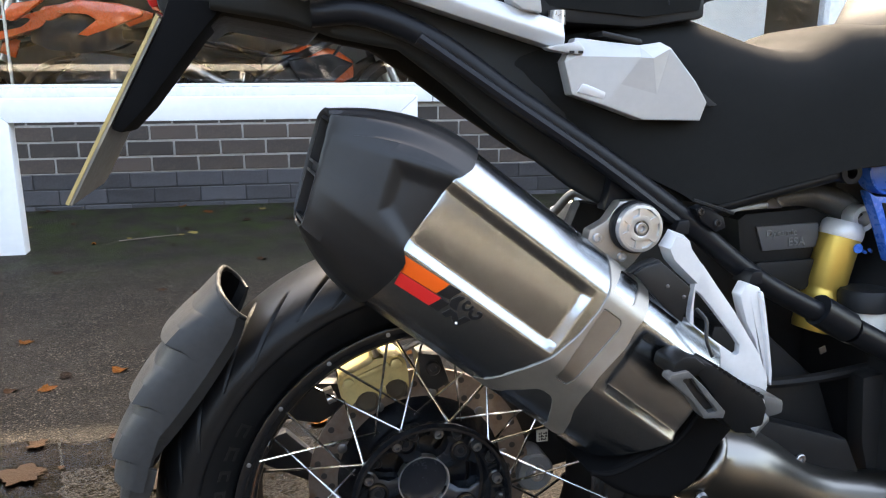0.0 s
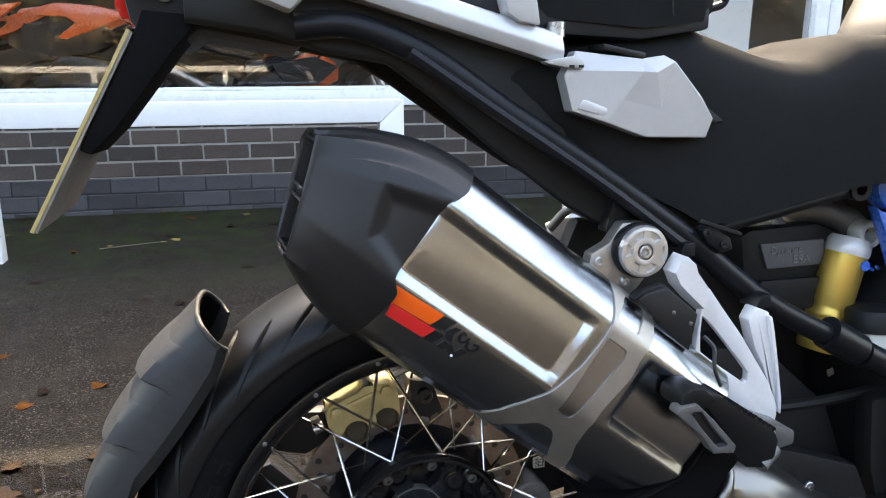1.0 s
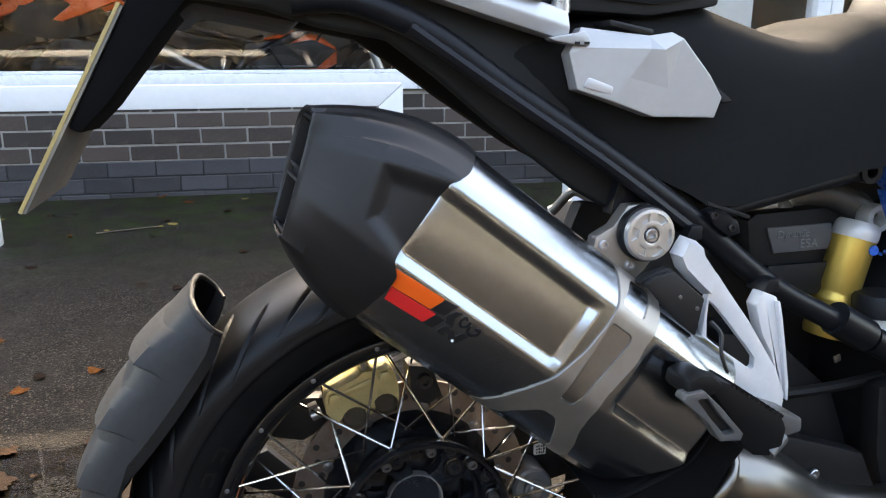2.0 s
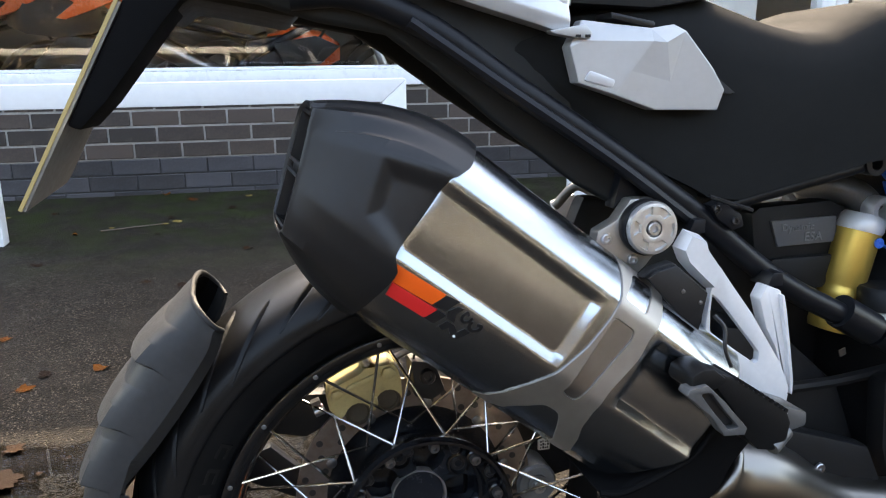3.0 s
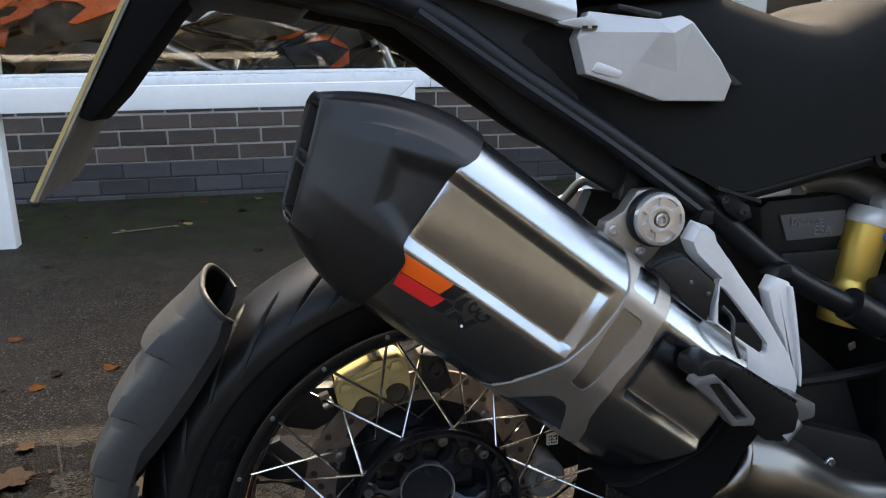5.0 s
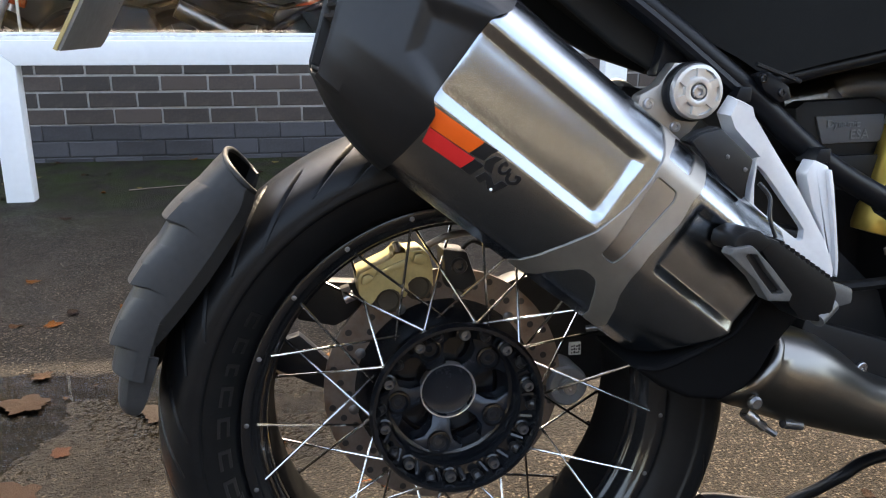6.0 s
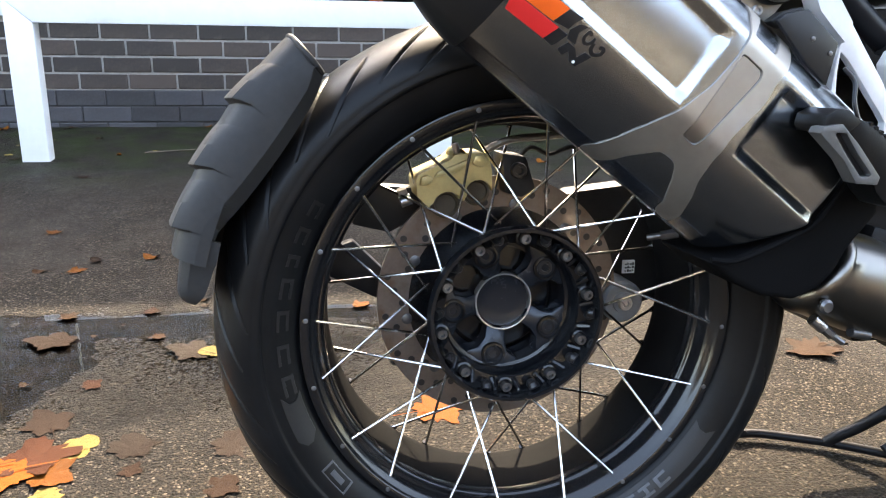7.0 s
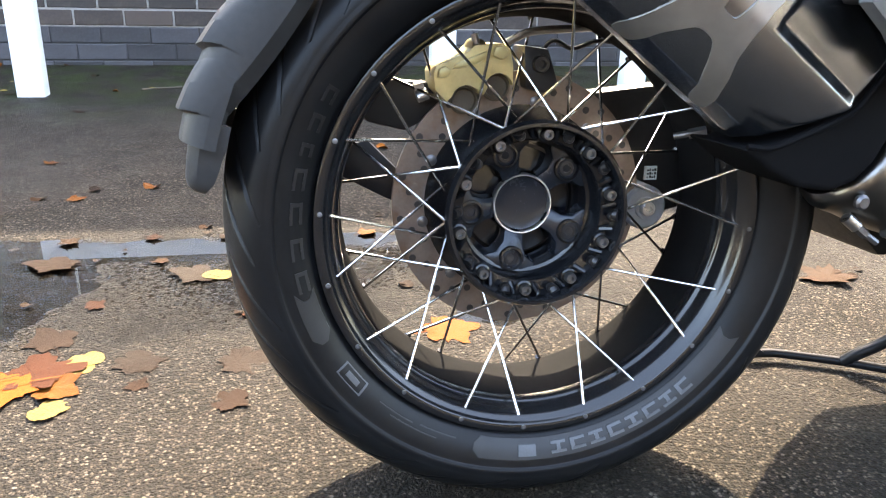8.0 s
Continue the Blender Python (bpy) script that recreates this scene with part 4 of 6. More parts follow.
lip = [polar(r, 128.7, y) for y, r in ((-0.0690, 0.3225), (-0.0800, 0.3320), (-0.0812, 0.3410), (-0.0770, 0.3490), (-0.0690, 0.3560), (-0.0500, 0.3620), (0.0, 0.3655), (0.0500, 0.3620), (0.0690, 0.3560), (0.0770, 0.3490), (0.0812, 0.3410), (0.0800, 0.3320), (0.0690, 0.3225))]
part("mudguard_lip", tube(lip, 0.0028, 10, 3), M_HUGGER, hug)
flap = []
for ang, r0, r1, hw in ((161.0, 0.3130, 0.3450, 0.0785), (164.3, 0.3122, 0.3462, 0.0785), (165.8, 0.3135, 0.3460, 0.0755), (168.3, 0.3150, 0.3455, 0.0735), (170.6, 0.3180, 0.3448, 0.0710), (171.8, 0.3225, 0.3425, 0.0685), (172.4, 0.3250, 0.3390, 0.0650)):
    flap.append([polar(r, ang, y * hw) for y, r in ((-1, r0), (-1, r1 - 0.012), (-0.92, r1 - 0.005), (-0.75, r1 - 0.001), (-0.3, r1 + 0.002), (0.3, r1 + 0.002), (0.75, r1 - 0.001), (0.92, r1 - 0.005), (1, r1 - 0.012), (1, r0), (0.93, r0), (0.90, r1 - 0.014), (-0.90, r1 - 0.014), (-0.93, r0))])
bm = loft(flap)
part("mudguard_flap", bm, M_HUGGER, hug, smooth=38)


# -- silencer --
# Silencer frame: u along its axis, downwards and forward; v across, upwards; y as in the bike.
CU, CV, CO = Vector((0.788, 0, -0.616)), Vector((0.616, 0, 0.788)), Vector((-0.060, 0, 0.336))


def can(u, v, y):
    return CO + CU * u + CV * v + Vector((0, y, 0))


SEC_LOW = [(0.060, -0.072), (0.098, -0.082), (0.113, -0.098), (0.1150, -0.118), (0.1152, -0.136), (0.1130, -0.1500), (0.1085, -0.1620), (0.1010, -0.1722), (0.0920, -0.1804), (0.0850, -0.1862), (0.0800, -0.1892), (0.0740, -0.1900), (0.0660, -0.1901), (0.0590, -0.1902), (0.0520, -0.1902), (0.0450, -0.1902), (0.0380, -0.1902), (0.0310, -0.1902), (0.0240, -0.1902), (0.0170, -0.1902), (0.0105, -0.1901), (0.0005, -0.1900),
           (-0.0060, -0.1885), (-0.0240, -0.1790), (-0.0440, -0.1640), (-0.0590, -0.1460), (-0.0670, -0.1240), (-0.0650, -0.1000), (-0.0480, -0.0820), (0.0, -0.074)]
SEC = [(v, y + (0.0058 - 0.0022 * (1 - ((v - 0.038) / 0.029) ** 2) if 0.005 < v < 0.07 else 0.0)) for v, y in SEC_LOW]     # with the pressed-in panel


def skin(v):
    """The near side's y at height v, beside the raised panel."""
    near = [(a, b) for a, b in SEC_LOW if b < -0.12]
    near.sort()
    return float(np.interp(v, [a for a, _ in near], [b for _, b in near]))


def can_ring(u, sec, skew=0.0):
    return [can(u + skew * max(0.0, -v), v, y) for v, y in sec]


rings = [can_ring(0.0012, SEC), can_ring(0.0080, SEC), can_ring(0.1650, SEC), can_ring(0.1690, SEC), can_ring(0.1790, SEC_LOW), can_ring(0.2430, SEC_LOW), can_ring(0.2500, SEC), can_ring(0.3440, SEC, -0.5), can_ring(0.3475, [(0.025 + (v - 0.025) * 0.97, -0.13 + (y + 0.13) * 0.96) for v, y in SEC], -0.5)]
can_bm = loft(rings)
soften(can_bm, 0.0018, 2, 19)
silencer = part("silencer", can_bm, M_STEEL, bike, "large brushed steel silencer with folded edges", smooth=33)


def step(x, a, b):
    t = min(1.0, max(0.0, (x - a) / (b - a)))
    return t * t * (3 - 2 * t)


def end_cap():
    """Lofts from the silencer's section to the slanted outlet face, with a cut-in facet that carries the panel on."""
    fine = []
    for (a, b), (c, d) in zip(SEC_LOW, SEC_LOW[1:] + SEC_LOW[:1]):
        steps = 3 if (b < -0.11 and d < -0.11) else 1
        fine += [(a + (c - a) * k / steps, b + (d - b) * k / steps) for k in range(steps)]
    face = []
    for v, y in fine:
        a = math.atan2(y + 0.132, v - 0.025)
        q = 1 / max(abs(math.cos(a)) / 0.052, abs(math.sin(a)) / 0.031)
        q *= 0.94 if abs(abs(math.cos(a)) * 0.031 - abs(math.sin(a)) * 0.052) < 0.012 else 1.0
        face.append((0.012 + q * math.cos(a), -0.134 + q * math.sin(a)))
    grow = [(v + (0.0026 if v > 0.03 else -0.0022), y - 0.0028 if y < -0.1 else y + 0.001) for v, y in fine]
    rings = []
    for i in range(61):
        s = i / 60
        ring = []
        for (va, ya), (vb, yb) in zip(grow, face):
            ev = 2.0 if va < -0.02 else 2.1 if va > 0.085 else 1.35
            v = va + (vb - va) * s ** ev
            y = ya + (yb - ya) * s ** 1.8
            ua = 0.0005 + 0.0115 * (step(va, 0.074, 0.098) + step(va, 0.004, -0.012))
            u = ua + (slot_u(vb, yb) - ua) * s
            if ya < -0.15:
                # the facet: a plane sinking towards the panel, bounded by two slanted edges
                lim = min((u + 0.0405 + 0.32 * (v - 0.0194)) if v < 0.0678 else 9, 9)
                rise = min(lim, (v - 0.0043) * 0.9 + (u + 0.0009) * 0.36 * 0.9 + 0.004, (0.0790 - v) * 0.9 + u * 0.28)
                y += 0.0060 * step(rise, 0.0, 0.0165)
            ring.append(can(u, v, y))
        rings.append(ring)
    for d, k in ((-0.0025, 0.985), (-0.0030, 0.955), (-0.0015, 0.925), (0.003, 0.905), (0.028, 0.89)):          # rolled rim and the hollow inside it
        rings.append([can(slot_u(v, y) + d, 0.012 + (v - 0.012) * k, -0.134 + (y + 0.134) * k) for v, y in face])
    bm = loft(rings, caps=False)
    bm.verts.ensure_lookup_table()
    n = len(face)
    bm.faces.new(bm.verts[-n:])
    return bm


def slot_u(v, y=-0.165):
    return -0.0905 - v * 0.37 - 0.13 * (y + 0.165)



cap = part("end_cap", end_cap(), M_BLACKSAT, silencer, "satin black angular silencer end cap", smooth=50)


def outlet(v0, v1):
    """One of two black rectangular outlets: a rim and a deep dark box."""
    y0, y1, d, w = -0.157, -0.109, 0.026, 0.0026
    outer = [(v0, y0), (v1, y0), (v1, y1), (v0, y1)]
    inner = [(v0 + w, y0 + w), (v1 - w, y0 + w), (v1 - w, y1 - w), (v0 + w, y1 - w)]
    R = [[can(slot_u(v, y) + 0.024, v, y) for v, y in outer], [can(slot_u(v, y) - 0.001, v, y) for v, y in outer], [can(slot_u(v, y) - 0.001, v, y) for v, y in inner], [can(slot_u(v, y) + d, v, y) for v, y in inner]]
    bm = bmesh.new()
    q = [[bm.verts.new(p) for p in r] for r in R]
    for a, b in zip(q, q[1:]):
        for i in range(4):
            bm.faces.new((a[i], a[(i + 1) % 4], b[(i + 1) % 4], b[i]))
    bm.faces.new(q[-1])
    return bm


part("outlet", outlet(0.015, 0.057), M_BLACKSAT, silencer, "black rectangular exhaust outlet")
part("outlet", outlet(-0.034, 0.009), M_BLACKSAT, silencer, "black rectangular exhaust outlet")
part("outlet_web", loft([[can(slot_u(v, y) + 0.02, v, y) for v, y in ((0.0092, -0.160), (0.0148, -0.160), (0.0148, -0.108), (0.0092, -0.108))], [can(slot_u(v, y) + 0.004, v, y) for v, y in ((0.0092, -0.160), (0.0148, -0.160), (0.0148, -0.108), (0.0092, -0.108))]]), M_BLACKSAT, silencer)


KNOTS = sorted({round(v, 4) for v, y in SEC_LOW if y < -0.12})


def on_can(loops, lift=0.0025, base=0.0):
    """A sheet on the silencer's near side: an outline and its cut-outs in (u, v), wrapped on the skin, with an edge all round."""
    bm = bmesh.new()
    for loop in loops:
        vs = [bm.verts.new((u, v, 0)) for u, v in loop]
        for a, b in zip(vs, vs[1:] + vs[:1]):
            bm.edges.new((a, b))
    bmesh.ops.triangle_fill(bm, use_beauty=True, edges=bm.edges[:])
    for v in KNOTS + [-0.033, -0.015, 0.092, 0.106]:
        bmesh.ops.bisect_plane(bm, geom=bm.verts[:] + bm.edges[:] + bm.faces[:], dist=1e-6, plane_co=(0, v, 0), plane_no=(0, 1, 0))
    for v in bm.verts:
        v.co = can(v.co.x, v.co.y, skin(v.co.y) - base - lift)
    bmesh.ops.recalc_face_normals(bm, faces=bm.faces)
    rim = {v for e in bm.edges if len(e.link_faces) == 1 for v in e.verts}
    g = bmesh.ops.extrude_face_region(bm, geom=bm.faces[:])
    for v in g["geom"]:
        if isinstance(v, bmesh.types.BMVert):
            v.co += Vector((0, lift + 0.002, 0))
    return bm


def rounded(pts, r=0.004):
    """An outline with its corners cut round."""
    out = []
    for i, p in enumerate(pts):
        a, b = Vector(pts[i - 1]), Vector(pts[(i + 1) % len(pts)])
        p = Vector(p)
        da, db = a - p, b - p
        k = min(r, da.length * 0.4, db.length * 0.4)
        p0, p1 = p + da.normalized() * k, p + db.normalized() * k
        for t in (0.0, 0.35, 0.65, 1.0):
            q = p0 * (1 - t) ** 2 + p * 2 * t * (1 - t) + p1 * t * t
            out.append((q.x, q.y))
    return out


strap_out = rounded([(0.1800, 0.1150), (0.1895, 0.0905), (0.1921, 0.0621), (0.1900, 0.0318), (0.1812, -0.0007), (0.1663, -0.0365), (0.1595, -0.0560), (0.1520, -0.0668), (0.1760, -0.0668), (0.1825, -0.0510), (0.1978, -0.0327), (0.2156, -0.0324),
                     (0.2300, -0.0476), (0.2500, -0.0668), (0.2700, -0.0668), (0.2408, -0.0302), (0.2347, -0.0132), (0.2325, 0.0080), (0.2380, 0.0490), (0.2345, 0.0702), (0.2380, 0.0900), (0.2360, 0.1150)], 0.006)
strap = on_can([strap_out, rounded([(0.1937, 0.0672), (0.2176, 0.0673), (0.2209, 0.0606), (0.2136, -0.0148), (0.1978, -0.0148)], 0.004), rounded([(0.1985, 0.1085), (0.1937, 0.0850), (0.2204, 0.0845), (0.2240, 0.1085)], 0.004)], 0.0022)
part("strap", strap, M_STRAP, silencer, "worn pale steel strap round the silencer", smooth=30)
part("strap_inset", on_can([rounded([(0.1948, 0.0660), (0.2168, 0.0661), (0.2198, 0.0602), (0.2126, -0.0138), (0.1988, -0.0138)], 0.004)], 0.0010), M_STRAPDK, silencer, smooth=30)
part("sticker_band", on_can([[(0.0060, -0.0030), (0.0555, -0.0008), (0.0519, -0.0148), (0.0130, -0.0172)]], 0.0008), M_ORANGE, silencer, "orange stripe of the sticker")
part("sticker_band", on_can([[(0.0135, -0.0178), (0.0589, -0.0156), (0.0555, -0.0282), (0.0172, -0.0299)]], 0.0008), M_RED, silencer, "red stripe of the sticker")
# plain dark shapes stand where the sticker's mark sits
part("sticker_mark", on_can([[(0.0519, -0.0150), (0.0559, -0.0010), (0.0691, 0.0008), (0.0660, -0.0060), (0.0654, -0.0121)]], 0.0008), M_BLACKST, silencer)
part("sticker_mark", on_can([[(0.0555, -0.0282), (0.0589, -0.0159), (0.0685, -0.0154), (0.0652, -0.0281)]], 0.0008), M_BLACKST, silencer)
part("sticker_mark", on_can([[(0.0665, -0.0115), (0.0700, -0.0040), (0.0760, -0.0020), (0.0735, -0.0090), (0.0780, -0.0170), (0.0700, -0.0175)]], 0.0008), M_BLACKST, silencer)
part("sticker_mark", on_can([[(0.0700, -0.0270), (0.0725, -0.0190), (0.0800, -0.0190), (0.0860, -0.0230), (0.0885, -0.0165), (0.0950, -0.0160), (0.0905, -0.0285), (0.0845, -0.0285), (0.0780, -0.0235), (0.0760, -0.0285)]], 0.0008), M_BLACKST, silencer)


def curl(pts, w):
    line = smooth_line([Vector((a, b, 0)) for a, b in pts], 5)
    left, right = [], []
    for i, p in enumerate(line):
        d = (line[min(i + 1, len(line) - 1)] - line[max(i - 1, 0)]).normalized()
        left.append((p.x - d.y * w, p.y + d.x * w))
        right.append((p.x + d.y * w, p.y - d.x * w))
    return left + right[::-1]


part("sticker_mark", on_can([curl([(0.0830, -0.0050), (0.0800, -0.0035), (0.0790, -0.0085), (0.0825, -0.0120), (0.0862, -0.0095), (0.0866, -0.0045)], 0.0012)], 0.0008), M_BLACKST, silencer)
part("sticker_mark", on_can([curl([(0.0885, -0.0075), (0.0900, -0.0125), (0.0945, -0.0140), (0.0985, -0.0105), (0.0975, -0.0065), (0.0940, -0.0075)], 0.0014)], 0.0008), M_BLACKST, silencer)
bm = lathe([(0.0013, 0.0), (0.0013, -0.001), (0.0, -0.001)], 8)
bm.transform(Matrix.Translation(can(0.0868, -0.0269, skin(-0.0269) - 0.001)))
part("badge_dot", bm, M_LABEL, silencer)
# dark cover at the silencer's lower end
shroud = prism([(0.1330, 0.0872), (0.1568, 0.0858), (0.2108, 0.1100), (0.2274, 0.1180), (0.2613, 0.1600), (0.2900, 0.1700), (0.3050, 0.1500), (0.3060, 0.1250), (0.2880, 0.1050), (0.2790, 0.0940), (0.2660, 0.0704), (0.2500, 0.0550), (0.2260, 0.0454), (0.1905, 0.0511), (0.1629, 0.0651)], -0.163, -0.06, 0.010, 3)
part("silencer_shroud", shroud, M_DEEPBLACK, silencer, "black plastic cover under the silencer end")
part("shroud_lip", tube([(0.134, -0.168, 0.0895), (0.1555, -0.172, 0.0885), (0.185, -0.176, 0.1005), (0.2090, -0.178, 0.1115), (0.2250, -0.179, 0.1205), (0.2420, -0.178, 0.1400), (0.2590, -0.176, 0.1610)], 0.0030, 8), M_DEEPBLACK, silencer)

# -- hanger with rubber mount --
hang = prism([(0.136, 0.318), (0.140, 0.336), (0.158, 0.345), (0.172, 0.364), (0.195, 0.364), (0.212, 0.345), (0.205, 0.318), (0.190, 0.300), (0.176, 0.288), (0.160, 0.300)], -0.140, -0.122, 0.003)
hanger = part("silencer_hanger", hang, M_STRAP, bike, "cast bracket holding the silencer")
bm = lathe([(0.0255, 0.0), (0.0265, -0.003), (0.0265, -0.010), (0.0250, -0.012), (0.0, -0.012)], 48)
bm.transform(Matrix.Translation((0.186, -0.140, 0.338)))
part("rubber_ring", bm, M_RUBBER, hanger)
bm = lathe([(0.0245, 0.0), (0.0250, -0.004), (0.0235, -0.0075), (0.0205, -0.0080), (0.0197, -0.0048), (0.0138, -0.0048), (0.0130, -0.0080), (0.0095, -0.0085), (0.0080, -0.0080), (0.0075, -0.003), (0.0, -0.003)], 56)
bm.transform(Matrix.Translation((0.1865, -0.151, 0.338)))
washer = part("mount_washer", bm, M_MACH, hanger, "machined aluminium washer with pockets")
for k in range(6):
    a = 60 * k + 24
    bm = bmesh.new()
    c, s_ = math.cos(radians(a)), math.sin(radians(a))
    w = 0.0036
    join(bm, loft([[Vector((0.1865 + r * c - q * s_, y, 0.338 + r * s_ + q * c)) for q, y in ((-w, -0.1560), (-w, -0.1588), (w, -0.1588), (w, -0.1560))] for r in (0.0125, 0.0210)]))
    part("washer_rib", bm, M_MACH, washer, smooth=0)
part("mount_bolt", disc_bolt((0.1865, -0.154, 0.338), 0.0066, 0.0065), M_BOLT, hanger)
for x, z in ((0.1475, 0.328), (0.1745, 0.307)):
    part("hanger_bolt", disc_bolt((x, -0.140, z), 0.0048, 0.004), M_BOLT, hanger)
part("hanger_arm", prism([(0.163, 0.352), (0.172, 0.392), (0.200, 0.392), (0.190, 0.352)], -0.122, -0.100, 0.004), M_FRAME, hanger)

# -- exhaust pipe under the silencer --
PIPE_LINE = [(0.284, 0.0640, 0.0440), (0.287, 0.0615, 0.0490), (0.292, 0.0580, 0.0505), (0.297, 0.0550, 0.0495), (0.301, 0.0530, 0.0478), (0.315, 0.048, 0.0492), (0.335, 0.042, 0.0505), (0.352, 0.035, 0.0505), (0.382, 0.021, 0.0455), (0.421, 0.001, 0.0375), (0.460, -0.012, 0.0355), (0.530, -0.027, 0.035), (0.620, -0.038, 0.034)]


def pipe():
    """The collector tapers from a rolled rim into the thinner pipe."""
    pts = [Vector((x, -0.095, z)) for x, z, r in PIPE_LINE]
    rings = []
    for i, (x, z, r) in enumerate(PIPE_LINE):
        d = (pts[min(i + 1, len(pts) - 1)] - pts[max(i - 1, 0)]).normalized()
        n = Vector((-d.z, 0, d.x))
        rings.append([pts[i] + n * r * math.cos(2 * math.pi * k / 48) + Vector((0, 1, 0)) * r * math.sin(2 * math.pi * k / 48) for k in range(48)])
    return loft(rings)


exhaust = part("exhaust_pipe", pipe(), M_PIPE, bike, "brushed steel exhaust pipe", smooth=50)
part("pipe_screw", lathe([(0.0075, 0.0), (0.0075, -0.004), (0.0050, -0.0065), (0.0, -0.0065)], 16, at=(0.2775, -0.139, 0.0300)), M_DULLBOLT, exhaust)
part("pipe_clamp", rod((0.282, -0.118, 0.010), (0.294, -0.120, 0.000), 0.0065, 10), M_BOLT, exhaust)
part("pipe_clamp", rod((0.293, -0.120, 0.001), (0.304, -0.122, -0.008), 0.0052, 6), M_DULLBOLT, exhaust)
part("pipe_clamp", rod((0.303, -0.122, -0.007), (0.316, -0.124, -0.016), 0.0034, 8), M_DULLBOLT, exhaust)
part("clamp_nut", rod((0.328, -0.118, -0.007), (0.350, -0.118, -0.012), 0.0058, 10), M_DULLBOLT, exhaust)

# -- pillion footrest --
def frame_plate(outer, inner, y0, y1, bevel):
    """A plate with one opening; outer and inner outlines (x, z) have the same number of points."""
    bm = bmesh.new()
    n = len(outer)
    on, of, jn, jf = [[bm.verts.new((x, y, z)) for x, z in loop] for loop, y in ((outer, y0), (outer, y1), (inner, y0), (inner, y1))]
    for i in range(n):
        k = (i + 1) % n
        bm.faces.new((on[i], on[k], jn[k], jn[i]))
        bm.faces.new((of[k], of[i], jf[i], jf[k]))
        bm.faces.new((on[k], on[i], of[i], of[k]))
        bm.faces.new((jn[i], jn[k], jf[k], jf[i]))
    bmesh.ops.recalc_face_normals(bm, faces=bm.faces)
    soften(bm, bevel, 2, 35)
    return bm


brk = frame_plate([(0.2460, 0.2760), (0.2550, 0.2985), (0.2672, 0.2816), (0.2935, 0.2470), (0.3125, 0.2175), (0.3270, 0.1952), (0.3377, 0.1691), (0.3360, 0.1468), (0.3176, 0.1517), (0.2813, 0.1834), (0.2481, 0.2102), (0.2416, 0.2265), (0.2430, 0.2500)],
                  [(0.2480, 0.2715), (0.2550, 0.2660), (0.2660, 0.2535), (0.2840, 0.2315), (0.2940, 0.2195), (0.3015, 0.2095), (0.3010, 0.2005), (0.2975, 0.1985), (0.2900, 0.2040), (0.2720, 0.2168), (0.2570, 0.2278), (0.2475, 0.2355), (0.2466, 0.2540)], -0.161, -0.152, 0.0016)
bracket = part("footrest_bracket", brk, M_ALU, bike, "silver cast pillion footrest bracket")
part("bracket_head", loft([[Vector((x, y0 if i else y0, z)) for i, (x, z) in enumerate(loop)] for loop, y0 in (([(0.2101, 0.3190), (0.2203, 0.3349), (0.2375, 0.3283), (0.2400, 0.3185), (0.2548, 0.2984), (0.2461, 0.2762), (0.2290, 0.2913), (0.2162, 0.3050)], -0.150), ([(0.2150, 0.3170), (0.2215, 0.3300), (0.2362, 0.3240), (0.2385, 0.3160), (0.2530, 0.2965), (0.2470, 0.2800), (0.2325, 0.2935), (0.2200, 0.3060)], -0.166))]), M_ALU, bracket, smooth=20)
strut_o = [(0.3028, 0.2613), (0.3103, 0.2746), (0.3265, 0.2680), (0.3290, 0.2560), (0.3345, 0.2165), (0.3400, 0.1776), (0.3420, 0.1579), (0.3380, 0.1440), (0.3360, 0.1700), (0.3300, 0.1915), (0.3229, 0.2118), (0.3118, 0.2314)]
part("bracket_strut", prism(strut_o, -0.156, -0.138, 0.0035), M_ALU, bracket)
part("strut_flange", prism([(0.3225, 0.2655), (0.3265, 0.2650), (0.3305, 0.2480), (0.3365, 0.2150), (0.3425, 0.1780), (0.3430, 0.1600), (0.3395, 0.1640), (0.3385, 0.1780), (0.3325, 0.2150)], -0.161, -0.140, 0.0018), M_ALU, bracket)
for x, z in ((0.236, 0.338), (0.324, 0.280)):
    part("bracket_mount", prism([(x - 0.008, z - 0.010), (x - 0.002, z + 0.004), (x + 0.010, z + 0.004), (x + 0.010, z - 0.010)], -0.148, -0.118, 0.002), M_FRAME, bracket)
part("heel_guard", prism([(0.1730, 0.2965), (0.1818, 0.3020), (0.2013, 0.3065), (0.2338, 0.2784), (0.2258, 0.2427), (0.2036, 0.2616)], -0.176, -0.170, 0.0018), M_BLACKSAT, bracket, "black plastic heel plate")
part("heel_guard_edge", prism([(0.1700, 0.2960), (0.1810, 0.3035), (0.2000, 0.3085), (0.2060, 0.3050), (0.2010, 0.2980), (0.1850, 0.2900)], -0.169, -0.156, 0.002), M_BLACKPL, bracket)
for x, z in ((0.208, 0.282), (0.226, 0.270)):
    part("guard_rivet", disc_bolt((x, -0.176, z), 0.0020, 0.001, False), M_DULLBOLT, bracket)
part("retaining_spring", tube([(0.238, -0.18, 0.258), (0.247, -0.184, 0.246), (0.246, -0.188, 0.228), (0.252, -0.19, 0.210)], 0.0020, 8), M_DARKBOLT, bracket)
peg = part("footrest", prism([(0.217, 0.220), (0.232, 0.214), (0.287, 0.177), (0.292, 0.165), (0.289, 0.149), (0.276, 0.140), (0.259, 0.143), (0.246, 0.156), (0.232, 0.184), (0.214, 0.207)], -0.226, -0.190, 0.0032, 2), M_RUBBER, bracket, "folded pillion footrest with ribbed rubber")
